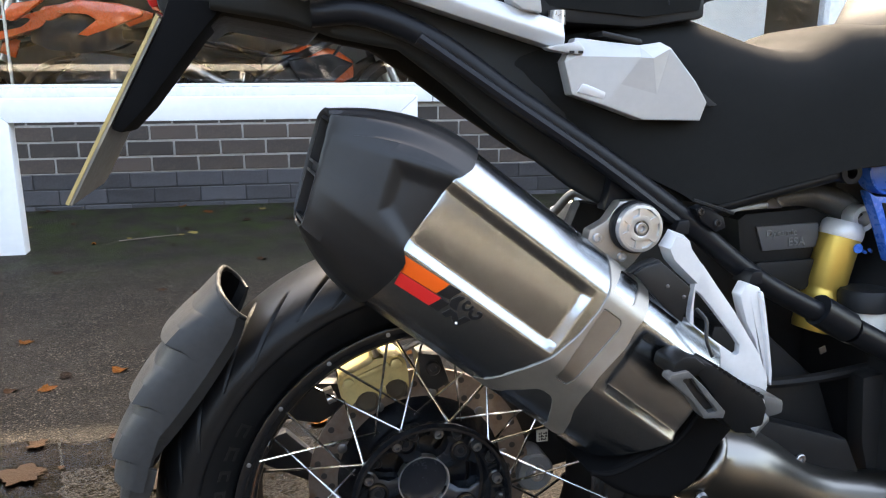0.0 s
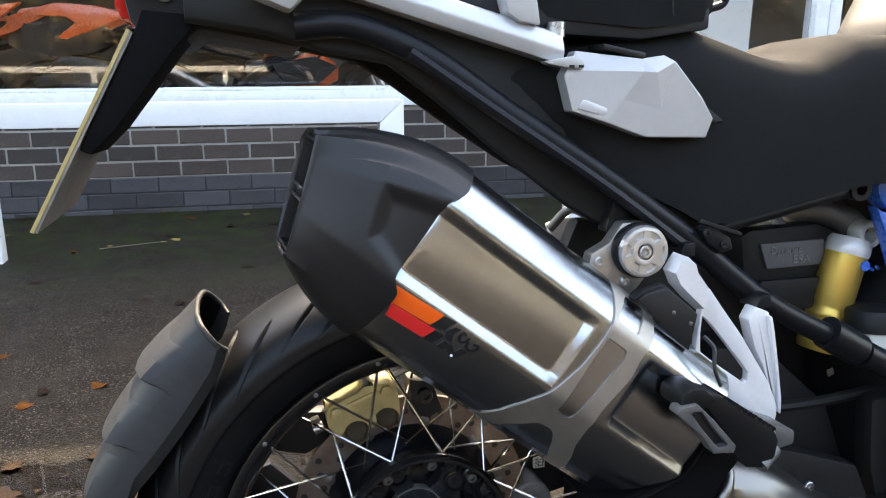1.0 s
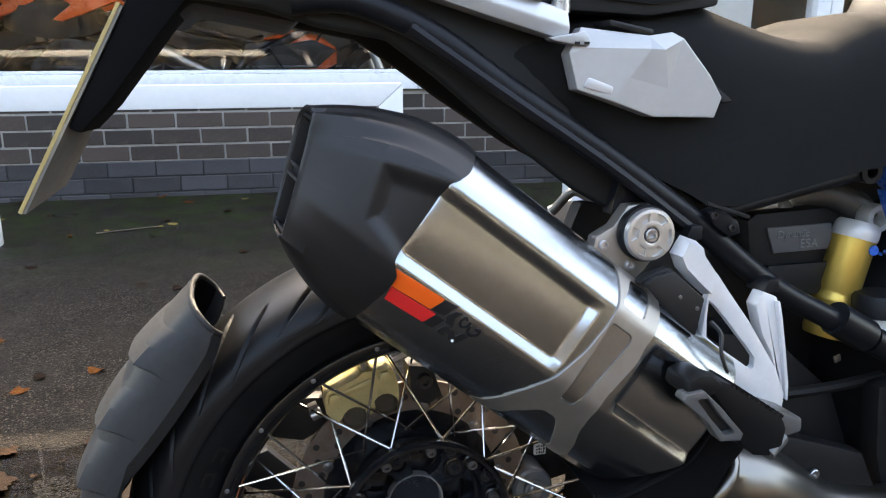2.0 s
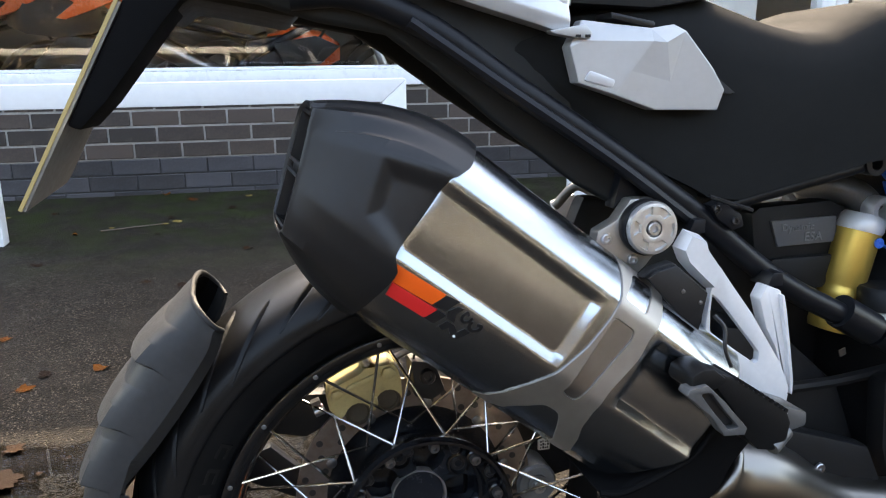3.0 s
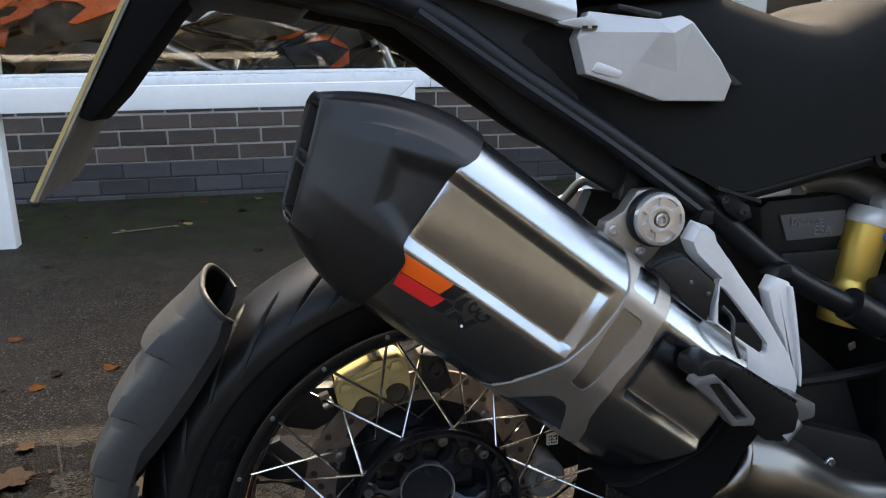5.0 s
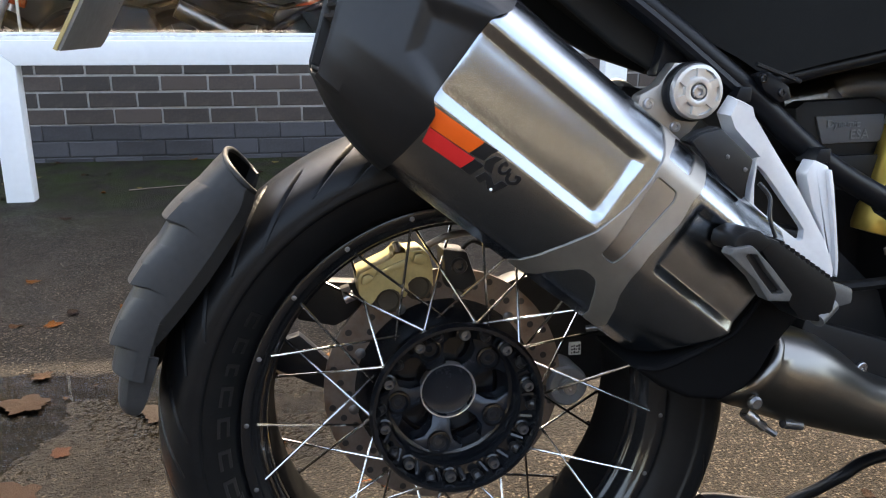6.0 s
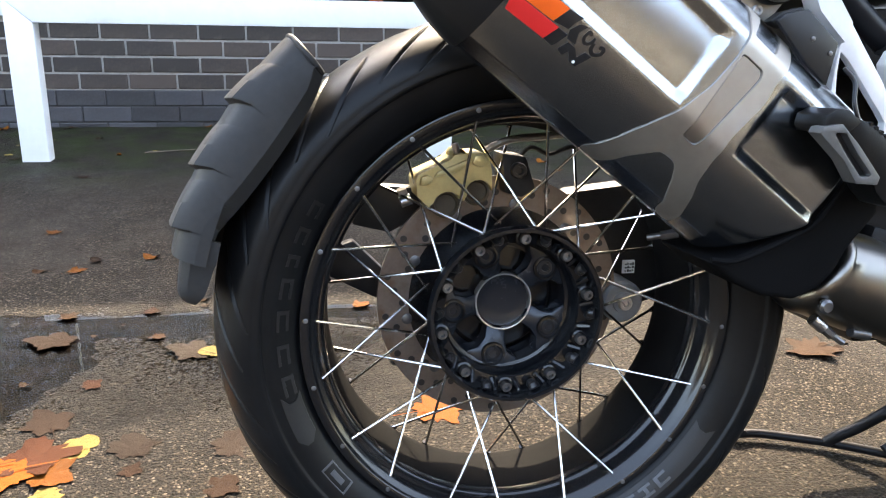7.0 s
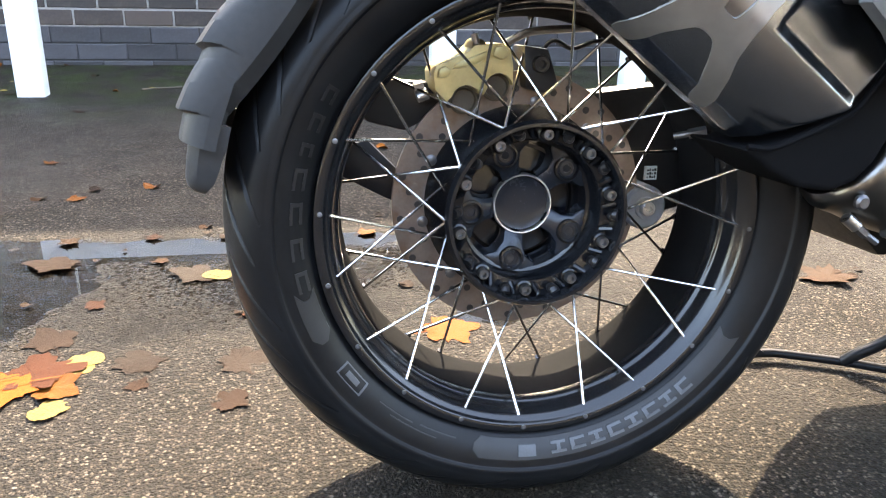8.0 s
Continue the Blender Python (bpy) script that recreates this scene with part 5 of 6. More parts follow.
part("footrest_pad", prism([(0.188, 0.211), (0.190, 0.221), (0.200, 0.2255), (0.211, 0.2250), (0.218, 0.219), (0.224, 0.2145), (0.213, 0.206), (0.191, 0.206)], -0.228, -0.188, 0.0035, 2), M_RUBBER, bracket)
part("footrest_frame", frame_plate([(0.1813, 0.2066), (0.1835, 0.2115), (0.2012, 0.2135), (0.2184, 0.1966), (0.2413, 0.1700), (0.2392, 0.1636), (0.2190, 0.1653), (0.2057, 0.1843)],
                                   [(0.1950, 0.2055), (0.1970, 0.2070), (0.2050, 0.2062), (0.2180, 0.1890), (0.2325, 0.1725), (0.2310, 0.1708), (0.2226, 0.1708), (0.2079, 0.1880)], -0.234, -0.218, 0.0018), M_CASTGREY, bracket, "bare alloy end of the footrest")
# Black slab in the opening; the hollow's shade is its colour.
part("footrest_dark_fill", prism([(0.1930, 0.2060), (0.2060, 0.2075), (0.2340, 0.1720), (0.2215, 0.1695)], -0.2255, -0.215, 0.001), M_BLACKST, bracket)
for k in range(11):
    part("rubber_rib", rod((0.234 + 0.0052 * k, -0.226, 0.2128 - 0.0035 * k), (0.234 + 0.0052 * k, -0.190, 0.2133 - 0.0035 * k), 0.0021, 6), M_RUBBER, bracket)
part("footrest_pivot", rod((0.276, -0.222, 0.141), (0.296, -0.214, 0.152), 0.0072, 16), M_CASTGREY, bracket)
part("pivot_pin", rod((0.286, -0.206, 0.170), (0.300, -0.200, 0.160), 0.007, 10), M_MACH, bracket)
part("pivot_lug", prism([(0.284, 0.170), (0.300, 0.172), (0.330, 0.160), (0.330, 0.146), (0.300, 0.140), (0.286, 0.150)], -0.200, -0.160, 0.004), M_CASTGREY, bracket)

# -- rear frame --
frame_tube = part("rear_frame", tube([(-0.125, -0.112, 0.545), (-0.075, -0.118, 0.545), (-0.010, -0.122, 0.518), (0.060, -0.124, 0.470), (0.150, -0.124, 0.412), (0.250, -0.120, 0.343), (0.345, -0.118, 0.270), (0.445, -0.116, 0.216), (0.60, -0.112, 0.135)], 0.0122, 14), M_FRAME, bike, "black painted tubular rear frame")
part("frame_flute", tube([(-0.03, -0.136, 0.522), (0.05, -0.139, 0.468), (0.15, -0.139, 0.402), (0.24, -0.134, 0.338)], 0.006, 8), M_FRAME, frame_tube)
part("tube_sleeve", rod((0.428, -0.117, 0.228), (0.470, -0.116, 0.204), 0.0185, 18), M_FRAME, frame_tube)
part("tube_sleeve", rod((0.476, -0.116, 0.200), (0.60, -0.112, 0.135), 0.0155, 16), M_FRAME, frame_tube)
part("diagonal_stay", rod((0.285, -0.108, 0.346), (0.462, -0.100, 0.380), 0.0075, 12), M_FRAME, frame_tube)
part("stay_joint", prism([(0.258, 0.352), (0.270, 0.356), (0.292, 0.342), (0.296, 0.330), (0.284, 0.326), (0.266, 0.338)], -0.136, -0.118, 0.003), M_FRAME, frame_tube)
for x, z in ((0.264, 0.349), (0.284, 0.336)):
    part("joint_bolt", disc_bolt((x, -0.136, z), 0.004, 0.003), M_DARKBOLT, frame_tube)
part("cable_tie", rod((0.252, -0.142, 0.362), (0.300, -0.140, 0.346), 0.0022, 6), M_BLACKPL, frame_tube)
part("stay_eye", lathe([(0.013, -0.010), (0.013, 0.010), (0.007, 0.010), (0.007, -0.010)], 20, True, "y", (0.466, -0.100, 0.381)), M_FRAME, frame_tube)
UNDER = ((-0.215, 0.585, 0.548), (-0.150, 0.590, 0.538), (-0.105, 0.590, 0.524), (-0.045, 0.575, 0.513), (-0.002, 0.56, 0.481), (0.050, 0.545, 0.437), (0.13, 0.52, 0.376), (0.19, 0.50, 0.342), (0.26, 0.48, 0.320))


def skirt(s_):
    """One side of the underbody: a plastic skin, its lower edge turned in."""
    bm = loft([[Vector((x, s_ * y, z)) for y, z in ((0.106, zt), (0.111, (zt + zb) / 2), (0.108, zb + 0.004), (0.103, zb), (0.099, zb + 0.003), (0.100, zt))] for x, zt, zb in ((p, q, r if s_ < 0 else r + (q - r) * 0.22) for p, q, r in UNDER)])
    soften(bm, 0.002, 2, 40)
    return bm


under = part("rear_underbody", skirt(-1), M_SIDE, bike, "black plastic rear underbody", smooth=40)
# The far skirt reaches low enough to keep sun off the mudguard's mouth.
part("far_skirt", skirt(1), M_SIDE, under, smooth=40)
part("seat_pan", loft([[Vector((x, y, z)) for y, z in ((-0.100, zt), (-0.100, zt - 0.03), (0.100, zt - 0.03), (0.100, zt))] for x, zt, zb in UNDER]), M_BLACKPL, under)

# -- side panel, seat, tank --
side_bm = prism([(0.02, 0.500), (0.10, 0.510), (0.20, 0.500), (0.30, 0.480), (0.40, 0.470), (0.52, 0.48), (0.62, 0.48), (0.62, 0.395), (0.50, 0.385), (0.462, 0.384), (0.292, 0.350), (0.240, 0.362), (0.13, 0.438), (0.05, 0.490)], -0.108, -0.07, 0.010, 3)
part("side_panel", side_bm, M_SIDE, bike, "matt black side panel under the seat")


def seat_loft(rows):
    rings = []
    for x, w, zt, zb in rows:
        rings.append([Vector((x, y * w, z)) for y, z in ((-0.96, zb), (-0.985, zb + (zt - zb) * 0.25), (-1.0, zb + (zt - zb) * 0.5), (-0.985, zb + (zt - zb) * 0.70), (-0.93, zb + (zt - zb) * 0.86), (-0.82, zb + (zt - zb) * 0.96), (-0.62, zt + 0.001), (-0.3, zt + 0.005), (0.3, zt + 0.005), (0.62, zt + 0.001), (0.82, zb + (zt - zb) * 0.96), (0.93, zb + (zt - zb) * 0.86), (0.985, zb + (zt - zb) * 0.70), (1.0, zb + (zt - zb) * 0.5), (0.985, zb + (zt - zb) * 0.25), (0.96, zb))])
    return loft(rings)


seat = part("rider_seat", seat_loft([(0.060, 0.108, 0.515, 0.486), (0.110, 0.114, 0.530, 0.455), (0.170, 0.119, 0.540, 0.415), (0.215, 0.122, 0.546, 0.384), (0.248, 0.124, 0.550, 0.368), (0.268, 0.125, 0.549, 0.356), (0.300, 0.126, 0.538, 0.354), (0.345, 0.127, 0.523, 0.364), (0.375, 0.127, 0.517, 0.370), (0.405, 0.127, 0.5165, 0.376), (0.430, 0.127, 0.527, 0.381), (0.452, 0.127, 0.540, 0.385), (0.48, 0.127, 0.5435, 0.388), (0.52, 0.126, 0.542, 0.39), (0.60, 0.12, 0.545, 0.39), (0.68, 0.11, 0.55, 0.40)]), M_SEAT, bike, "grey black stitched vinyl rider's seat", smooth=75)
pill = part("pillion_seat", seat_loft([(-0.02, 0.09, 0.605, 0.57), (0.04, 0.115, 0.63, 0.565), (0.12, 0.125, 0.636, 0.552), (0.20, 0.127, 0.632, 0.545), (0.262, 0.124, 0.622, 0.552), (0.278, 0.112, 0.605, 0.562)]), M_SEAT, bike, "black vinyl pillion seat with seams", smooth=60)
part("seat_seam", tube([(0.225, -0.1275, 0.556), (0.222, -0.1285, 0.585), (0.224, -0.118, 0.620)], 0.0012, 6), M_BLACKPL, pill)
part("seat_base", prism([(0.02, 0.555), (0.10, 0.540), (0.20, 0.535), (0.27, 0.545), (0.27, 0.565), (0.02, 0.575)], -0.118, 0.118, 0.004), M_BLACKPL, bike)
part("fuel_tank", seat_loft([(0.555, 0.06, 0.545, 0.50), (0.59, 0.10, 0.575, 0.48), (0.64, 0.13, 0.64, 0.46), (0.72, 0.15, 0.72, 0.44)]), M_SIDE, bike, "dark grey fuel tank", smooth=60)
part("seat_strap_clip", tube([(0.272, -0.10, 0.578), (0.292, -0.105, 0.586), (0.296, -0.10, 0.572), (0.280, -0.10, 0.566)], 0.004, 8), M_BLACKPL, bike)

# -- silver trim and luggage rail --
def folded_panel():
    """The trim panel: a ridge, a hollow wedge beside it and a thick edge all round."""
    def left(x, z):
        return (x, -0.1405 - 0.075 * (x - 0.1528) - 0.0066 * (z - 0.4586), z)

    def right(x, z):
        return (x, -0.1405 - 0.0048 * (x - 0.1528) - 0.06 * (z - 0.4586), z)

    P = dict(a=left(0.1117, 0.5009), b=left(0.1199, 0.4694), c=left(0.1528, 0.4586), d=left(0.1687, 0.4790), e=left(0.1888, 0.5043), p=left(0.1267, 0.5057),
             f=(0.1998, -0.1478, 0.5033), g=right(0.2075, 0.4691), h=right(0.2205, 0.5130), i=right(0.2495, 0.4808), j=right(0.2632, 0.4605), k=right(0.2568, 0.4421), l=right(0.1940, 0.4440),
             m=(0.1240, -0.1340, 0.5235), n=(0.1883, -0.1400, 0.5160), o=(0.2098, -0.1410, 0.5190))
    bm = bmesh.new()
    v = {key: bm.verts.new(at) for key, at in P.items()}
    for f in ("abp", "apm", "pbcd", "pde", "pen", "pnm", "nef", "nfo", "edgf", "fgh", "fho", "hig", "cld", "ldg", "lkg", "kjig"):
        bm.faces.new([v[key] for key in f])
    bmesh.ops.recalc_face_normals(bm, faces=bm.faces)
    g = bmesh.ops.extrude_face_region(bm, geom=bm.faces[:])
    for q in g["geom"]:
        if isinstance(q, bmesh.types.BMVert):
            q.co.y = -0.118
    bmesh.ops.recalc_face_normals(bm, faces=bm.faces)
    soften(bm, 0.0012, 2, 40)
    return bm


trim = part("silver_side_trim", folded_panel(), M_SILVER, bike, "silver angular plastic trim panel", smooth=3)
part("trim_slot", prism([(0.1248, 0.4722), (0.1290, 0.4790), (0.1310, 0.4797), (0.1530, 0.4719), (0.1540, 0.4700), (0.1518, 0.4650), (0.1490, 0.4650), (0.1260, 0.4712)], -0.1408, -0.1360, 0.0010), M_RAIL, trim, "pale slot tag in the trim")
part("trim_clip", prism([(0.0911, 0.5140), (0.1245, 0.5195), (0.1307, 0.5121), (0.1282, 0.5066), (0.1087, 0.5091), (0.0946, 0.5115)], -0.143, -0.128, 0.0015), M_SILVER, trim)
for x in (0.1145, 0.1235):
    part("clip_notch", box(x, x + 0.005, -0.1436, -0.1425, 0.5080, 0.5105, 0.0003), M_BLACKPL, trim, smooth=0)
part("trim_tab", prism([(0.2640, 0.4725), (0.2835, 0.4575), (0.2743, 0.4559), (0.2640, 0.4600)], -0.1275, -0.122, 0.001), M_HUGGER, trim)
part("trim_insert", prism([(0.1489, 0.5300), (0.1925, 0.5215), (0.1912, 0.5155), (0.1832, 0.5165), (0.1497, 0.5245)], -0.1395, -0.105, 0.002), M_BLACKSAT, trim, "glossy black insert along the top")
rail_bm = loft([[Vector((x, y, z)) for y, z in ((-0.135, zc - 0.008), (-0.139, zc + 0.004), (-0.134, zc + 0.018), (-0.118, zc + 0.022), (-0.108, zc + 0.016), (-0.110, zc - 0.008))] for x, zc in ((-0.20, 0.612), (-0.10, 0.582), (-0.03, 0.561), (0.04, 0.540), (0.112, 0.519))])
soften(rail_bm, 0.002, 2, 25)
rail = part("luggage_rail", rail_bm, M_RAIL, bike, "silver luggage rail along the tail")
part("rail_post", prism([(0.048, 0.590), (0.058, 0.555), (0.068, 0.548), (0.088, 0.545), (0.084, 0.572), (0.078, 0.60), (0.05, 0.60)], -0.142, -0.116, 0.003), M_SILVER, rail)
part("rail_bolt", rod((0.108, -0.126, 0.536), (0.108, -0.126, 0.549), 0.0085, 14), M_BOLT, rail)
part("rack_foot", prism([(-0.205, 0.640), (-0.180, 0.586), (-0.160, 0.566), (-0.130, 0.554), (-0.108, 0.576), (-0.10, 0.60)], -0.150, -0.118, 0.004), M_SILVER, bike, "silver foot of the luggage rack")
part("rack_slot", prism([(-0.154, 0.573), (-0.150, 0.580), (-0.134, 0.574), (-0.132, 0.567)], -0.1515, -0.1495, 0.0005), M_RAIL, bike)

# -- the far side repeats frame, rail and trim, unseen, to block sun on the mudguard --
far = folded_panel()
for v in far.verts:
    v.co.y = -v.co.y
part("far_side_trim", far, M_SILVER, bike, "silver trim panel on the far side", smooth=18)
part("far_luggage_rail", loft([[Vector((x, y, z)) for y, z in ((0.135, zc - 0.008), (0.139, zc + 0.004), (0.134, zc + 0.018), (0.118, zc + 0.022), (0.108, zc + 0.016), (0.110, zc - 0.008))] for x, zc in ((-0.20, 0.612), (-0.03, 0.561), (0.112, 0.519))]), M_RAIL, bike, "silver luggage rail on the far side")
part("far_footrest_bracket", prism([(0.21, 0.32), (0.24, 0.33), (0.30, 0.25), (0.34, 0.17), (0.32, 0.145), (0.25, 0.21)], 0.150, 0.164, 0.003), M_ALU, bike)

# -- tail, lamp and number plate --
tail = part("tail_unit", prism([(-0.262, 0.620), (-0.268, 0.585), (-0.262, 0.552), (-0.256, 0.545), (-0.222, 0.533), (-0.205, 0.546), (-0.12, 0.530), (-0.09, 0.56), (-0.10, 0.605)], -0.075, 0.075, 0.006, 2), M_BLACKPL, bike, "black plastic tail unit")
part("tail_lamp", prism([(-0.274, 0.605), (-0.276, 0.566), (-0.270, 0.554), (-0.263, 0.556), (-0.262, 0.605)], -0.06, 0.06, 0.004), M_LENS, tail, "red tail lamp lens")
part("indicator", tube([(-0.252, -0.080, 0.590), (-0.255, -0.105, 0.592)], 0.016, 16), M_BLACKPL, tail)
part("tail_bolt", disc_bolt((-0.232, -0.076, 0.577), 0.009, 0.004), M_BOLT, tail)
hold = loft([[Vector((x, y, z)) for x, z in ((a, za), (b, zb)) for y in ((-w, w * 0.42) if x == a else (-w * 0.10, -w))] for a, za, b, zb, w in ((-0.2500, 0.560, -0.200, 0.556, 0.098), (-0.2615, 0.531, -0.228, 0.524, 0.099), (-0.2965, 0.466, -0.277, 0.462, 0.099), (-0.3085, 0.444, -0.2990, 0.440, 0.098))])
soften(hold, 0.003, 2, 30)
part("plate_holder", hold, M_DEEPBLACK, tail, "black plastic number plate holder")
pd = Vector((0.2585 - 0.346, 0, 0.377 - 0.539)).normalized()
pn = Vector((pd.z, 0, -pd.x))
p0 = Vector((-0.2585, 0, 0.541))
def plate_box(y, l0, l1, t0, t1, cut=0.012):
    bm = bmesh.new()
    far = y * 0.44
    prof = [(-y, l0), (far, l0), (far, l1 - cut - 0.006), (far - cut * 0.6, l1 - 0.010), (-y, l1)]
    rings = [[p0 + pd * l + Vector((0, yy, 0)) + pn * t for yy, l in prof] for t in (t0, t1)]
    return loft(rings)
plate = part("number_plate", plate_box(0.1005, 0.0, 0.187, -0.0012, 0.0012), M_PLATEBK, tail, "number plate seen from its grey back", smooth=0)
part("plate_face", plate_box(0.1015, -0.001, 0.188, 0.0013, 0.0044), M_PLATE, plate, "yellow reflective face of the plate", smooth=0)

# -- behind the frame: suspension, electrics, engine --
S0, S1 = Vector((0.510, -0.010, 0.186)), Vector((0.541, -0.010, 0.298))
sd = (S1 - S0).normalized()
def along(profile, base, direction, seg=32):
    bm = lathe([(r * 0.76, h) for r, h in profile], seg, axis="z")
    q = Vector((0, 0, 1)).rotation_difference(direction)
    bm.transform(Matrix.Translation(base) @ q.to_matrix().to_4x4())
    return bm
shock = part("shock_absorber", along([(0.0, -0.018), (0.031, -0.017), (0.0335, -0.010), (0.0335, 0.010), (0.0305, 0.016), (0.0305, 0.022), (0.0335, 0.026), (0.0335, 0.032), (0.0312, 0.036), (0.0312, 0.040), (0.0340, 0.046), (0.0340, 0.107), (0.0, 0.109)], S0, sd), M_GOLDAN, bike, "gold anodised rear shock absorber reservoir")
part("shock_cap", along([(0.0350, 0.107), (0.0360, 0.112), (0.0350, 0.121), (0.028, 0.128), (0.0, 0.129)], S0, sd), M_ALU, shock)
part("shock_eye", lathe([(0.0165, -0.011), (0.0175, -0.009), (0.0175, 0.009), (0.0165, 0.011), (0.0100, 0.011), (0.0095, 0.0), (0.0100, -0.011)], 28, True, "y", (0.5645, -0.010, 0.3125)), M_ALU, shock)
part("shock_emblem", rod(S1 + Vector((0.004, -0.0255, -0.020)), S1 + Vector((0.004, -0.0275, -0.020)), 0.0062, 18), M_BLUE, shock)
for k, (a, b) in enumerate(((0.014, 0.024), (0.027, 0.036))):
    part("shock_mark", rod(S1 + Vector((a, -0.022 + 0.003 * k, -0.024)), S1 + Vector((b - 0.003, -0.020 + 0.004 * k, -0.027)), 0.0022, 6), M_BLUE, shock)
part("shock_mount", tube([(0.455, 0.045, 0.322), (0.490, 0.040, 0.336), (0.530, 0.030, 0.338), (0.556, 0.018, 0.327), (0.572, 0.010, 0.308)], 0.019, 14), M_CASTGREY, bike, "grey cast linkage arm over the shock absorber")
part("mount_collar", rod((0.462, 0.036, 0.330), (0.470, 0.024, 0.312), 0.0135, 14), M_MACH, bike)
esa = part("suspension_unit", prism([(0.398, 0.316), (0.410, 0.3235), (0.506, 0.3270), (0.522, 0.318), (0.526, 0.262), (0.500, 0.252), (0.425, 0.250), (0.405, 0.262)], 0.000, 0.07, 0.006), M_BLACKPL, bike, "black plastic suspension control box")
part("unit_plate", prism([(0.4227, 0.3063), (0.5118, 0.3080), (0.5149, 0.2764), (0.4334, 0.2748)], -0.0035, 0.001, 0.0015), M_UNIT, esa, "grey moulded name plate")
part("unit_step", box(0.422, 0.528, -0.010, 0.0, 0.222, 0.262, 0.004), M_BLACKPL, esa)


def words(text, size, at, parent, material):
    cu = bpy.data.curves.new("lettering", "FONT")
    cu.body, cu.size, cu.extrude, cu.align_x = text, size, 0.0006, "LEFT"
    cu.materials.append(material)
    ob = new("lettering", cu)
    ob.parent = parent
    ob.matrix_local = Matrix.Translation(at) @ Matrix.Rotation(radians(90), 4, "X")
    return ob


words("Dynamic", 0.0125, (0.4365, -0.0042, 0.2935), esa, M_PRINT)
words("ESA", 0.0155, (0.4680, -0.0042, 0.2800), esa, M_PRINT)
part("engine_block", prism([(0.36, 0.35), (0.30, 0.28), (0.33, 0.10), (0.40, 0.0), (0.50, -0.10), (0.75, -0.10), (0.75, 0.36), (0.58, 0.38)], 0.075, 0.24, 0.015), M_ENGINE, bike, "dark engine and gearbox casings")
part("gear_case", prism([(0.36, 0.19), (0.44, 0.17), (0.52, 0.10), (0.56, 0.0), (0.50, -0.04), (0.40, 0.04), (0.34, 0.10)], -0.02, 0.08, 0.012), M_ENGINE, bike)
part("rear_guard", prism([(0.20, 0.345), (0.27, 0.33), (0.36, 0.26), (0.36, 0.12), (0.28, 0.10), (0.19, 0.14), (0.16, 0.25)], 0.03, 0.06, 0.01), M_BLACKPL, bike, "black inner guard between wheel and engine")
part("silver_housing", rod((0.400, 0.045, 0.318), (0.560, 0.045, 0.340), 0.022, 20), M_PIPE, bike)
blue = part("blue_frame_ring", lathe([(0.0245, -0.052), (0.0262, -0.060), (0.0290, -0.062), (0.0305, -0.058), (0.0300, -0.040), (0.0245, -0.040)], 40, True, "y", (0.5605, 0.0, 0.3775)), M_BLUE, bike, "blue painted main frame ring")
part("ring_plug", lathe([(0.0250, -0.050), (0.0120, -0.053), (0.0, -0.053)], 32, at=(0.5605, 0.0, 0.3775)), M_BLUE, blue)
part("blue_strut", prism([(0.533, 0.354), (0.545, 0.346), (0.575, 0.344), (0.590, 0.270), (0.574, 0.262), (0.556, 0.306)], -0.060, -0.042, 0.004), M_BLUE, blue)
part("strut_pocket", prism([(0.553, 0.338), (0.572, 0.336), (0.577, 0.300), (0.566, 0.304)], -0.0612, -0.0590, 0.0008), M_FRAME, blue)
lug = part("blue_pedal_bracket", prism([(0.5460, -0.034), (0.5560, -0.018), (0.5760, -0.002), (0.60, 0.004), (0.60, -0.050), (0.556, -0.048)], -0.088, -0.072, 0.004), M_BLUE, bike, "blue anodised pedal bracket")
part("bracket_screw", disc_bolt((0.566, -0.088, -0.030), 0.0085, 0.005), M_BOLT, lug)
part("hose_clip", rod((0.530, -0.085, -0.020), (0.540, -0.088, -0.028), 0.0065, 12), M_DULLBOLT, bike)
res = part("brake_reservoir", lathe([(0.0, 0.160), (0.026, 0.162), (0.028, 0.170), (0.028, 0.205), (0.0, 0.206)], 32, axis="z", at=(0.548, -0.05, 0)), M_NYLON, bike, "white brake fluid reservoir")
part("reservoir_lid", lathe([(0.031, 0.204), (0.031, 0.226), (0.028, 0.230), (0.0, 0.231)], 32, axis="z", at=(0.548, -0.05, 0)), M_BLACKPL, res, "black ribbed lid")
part("front_footrest_plate", prism([(0.530, 0.125), (0.560, 0.128), (0.62, 0.10), (0.62, -0.04), (0.555, -0.03), (0.535, 0.04)], -0.08, -0.05, 0.008), M_BLACKPL, bike)
part("plate_screw", disc_bolt((0.432, -0.10, 0.040), 0.0062, 0.004), M_BOLT, bike)
part("pipe_guard", prism([(0.36, 0.10), (0.44, 0.075), (0.50, 0.055), (0.53, -0.01), (0.47, 0.0), (0.41, 0.03), (0.35, 0.06)], -0.098, -0.07, 0.006), M_BLACKPL, bike)
part("lower_hose", tube([(0.30, -0.04, 0.13), (0.38, -0.05, 0.12), (0.48, -0.05, 0.118), (0.60, -0.05, 0.13)], 0.007, 8), M_BLACKPL, bike)
part("earth_tag", prism([(0.472, 0.164), (0.481, 0.167), (0.483, 0.159), (0.475, 0.156)], -0.070, -0.068, 0.0005), M_DULLBOLT, bike)
part("cross_bar", tube([(0.205, 0.13, 0.318), (0.226, 0.11, 0.345), (0.25, 0.09, 0.33)], 0.006, 10), M_CASTGREY, bike)
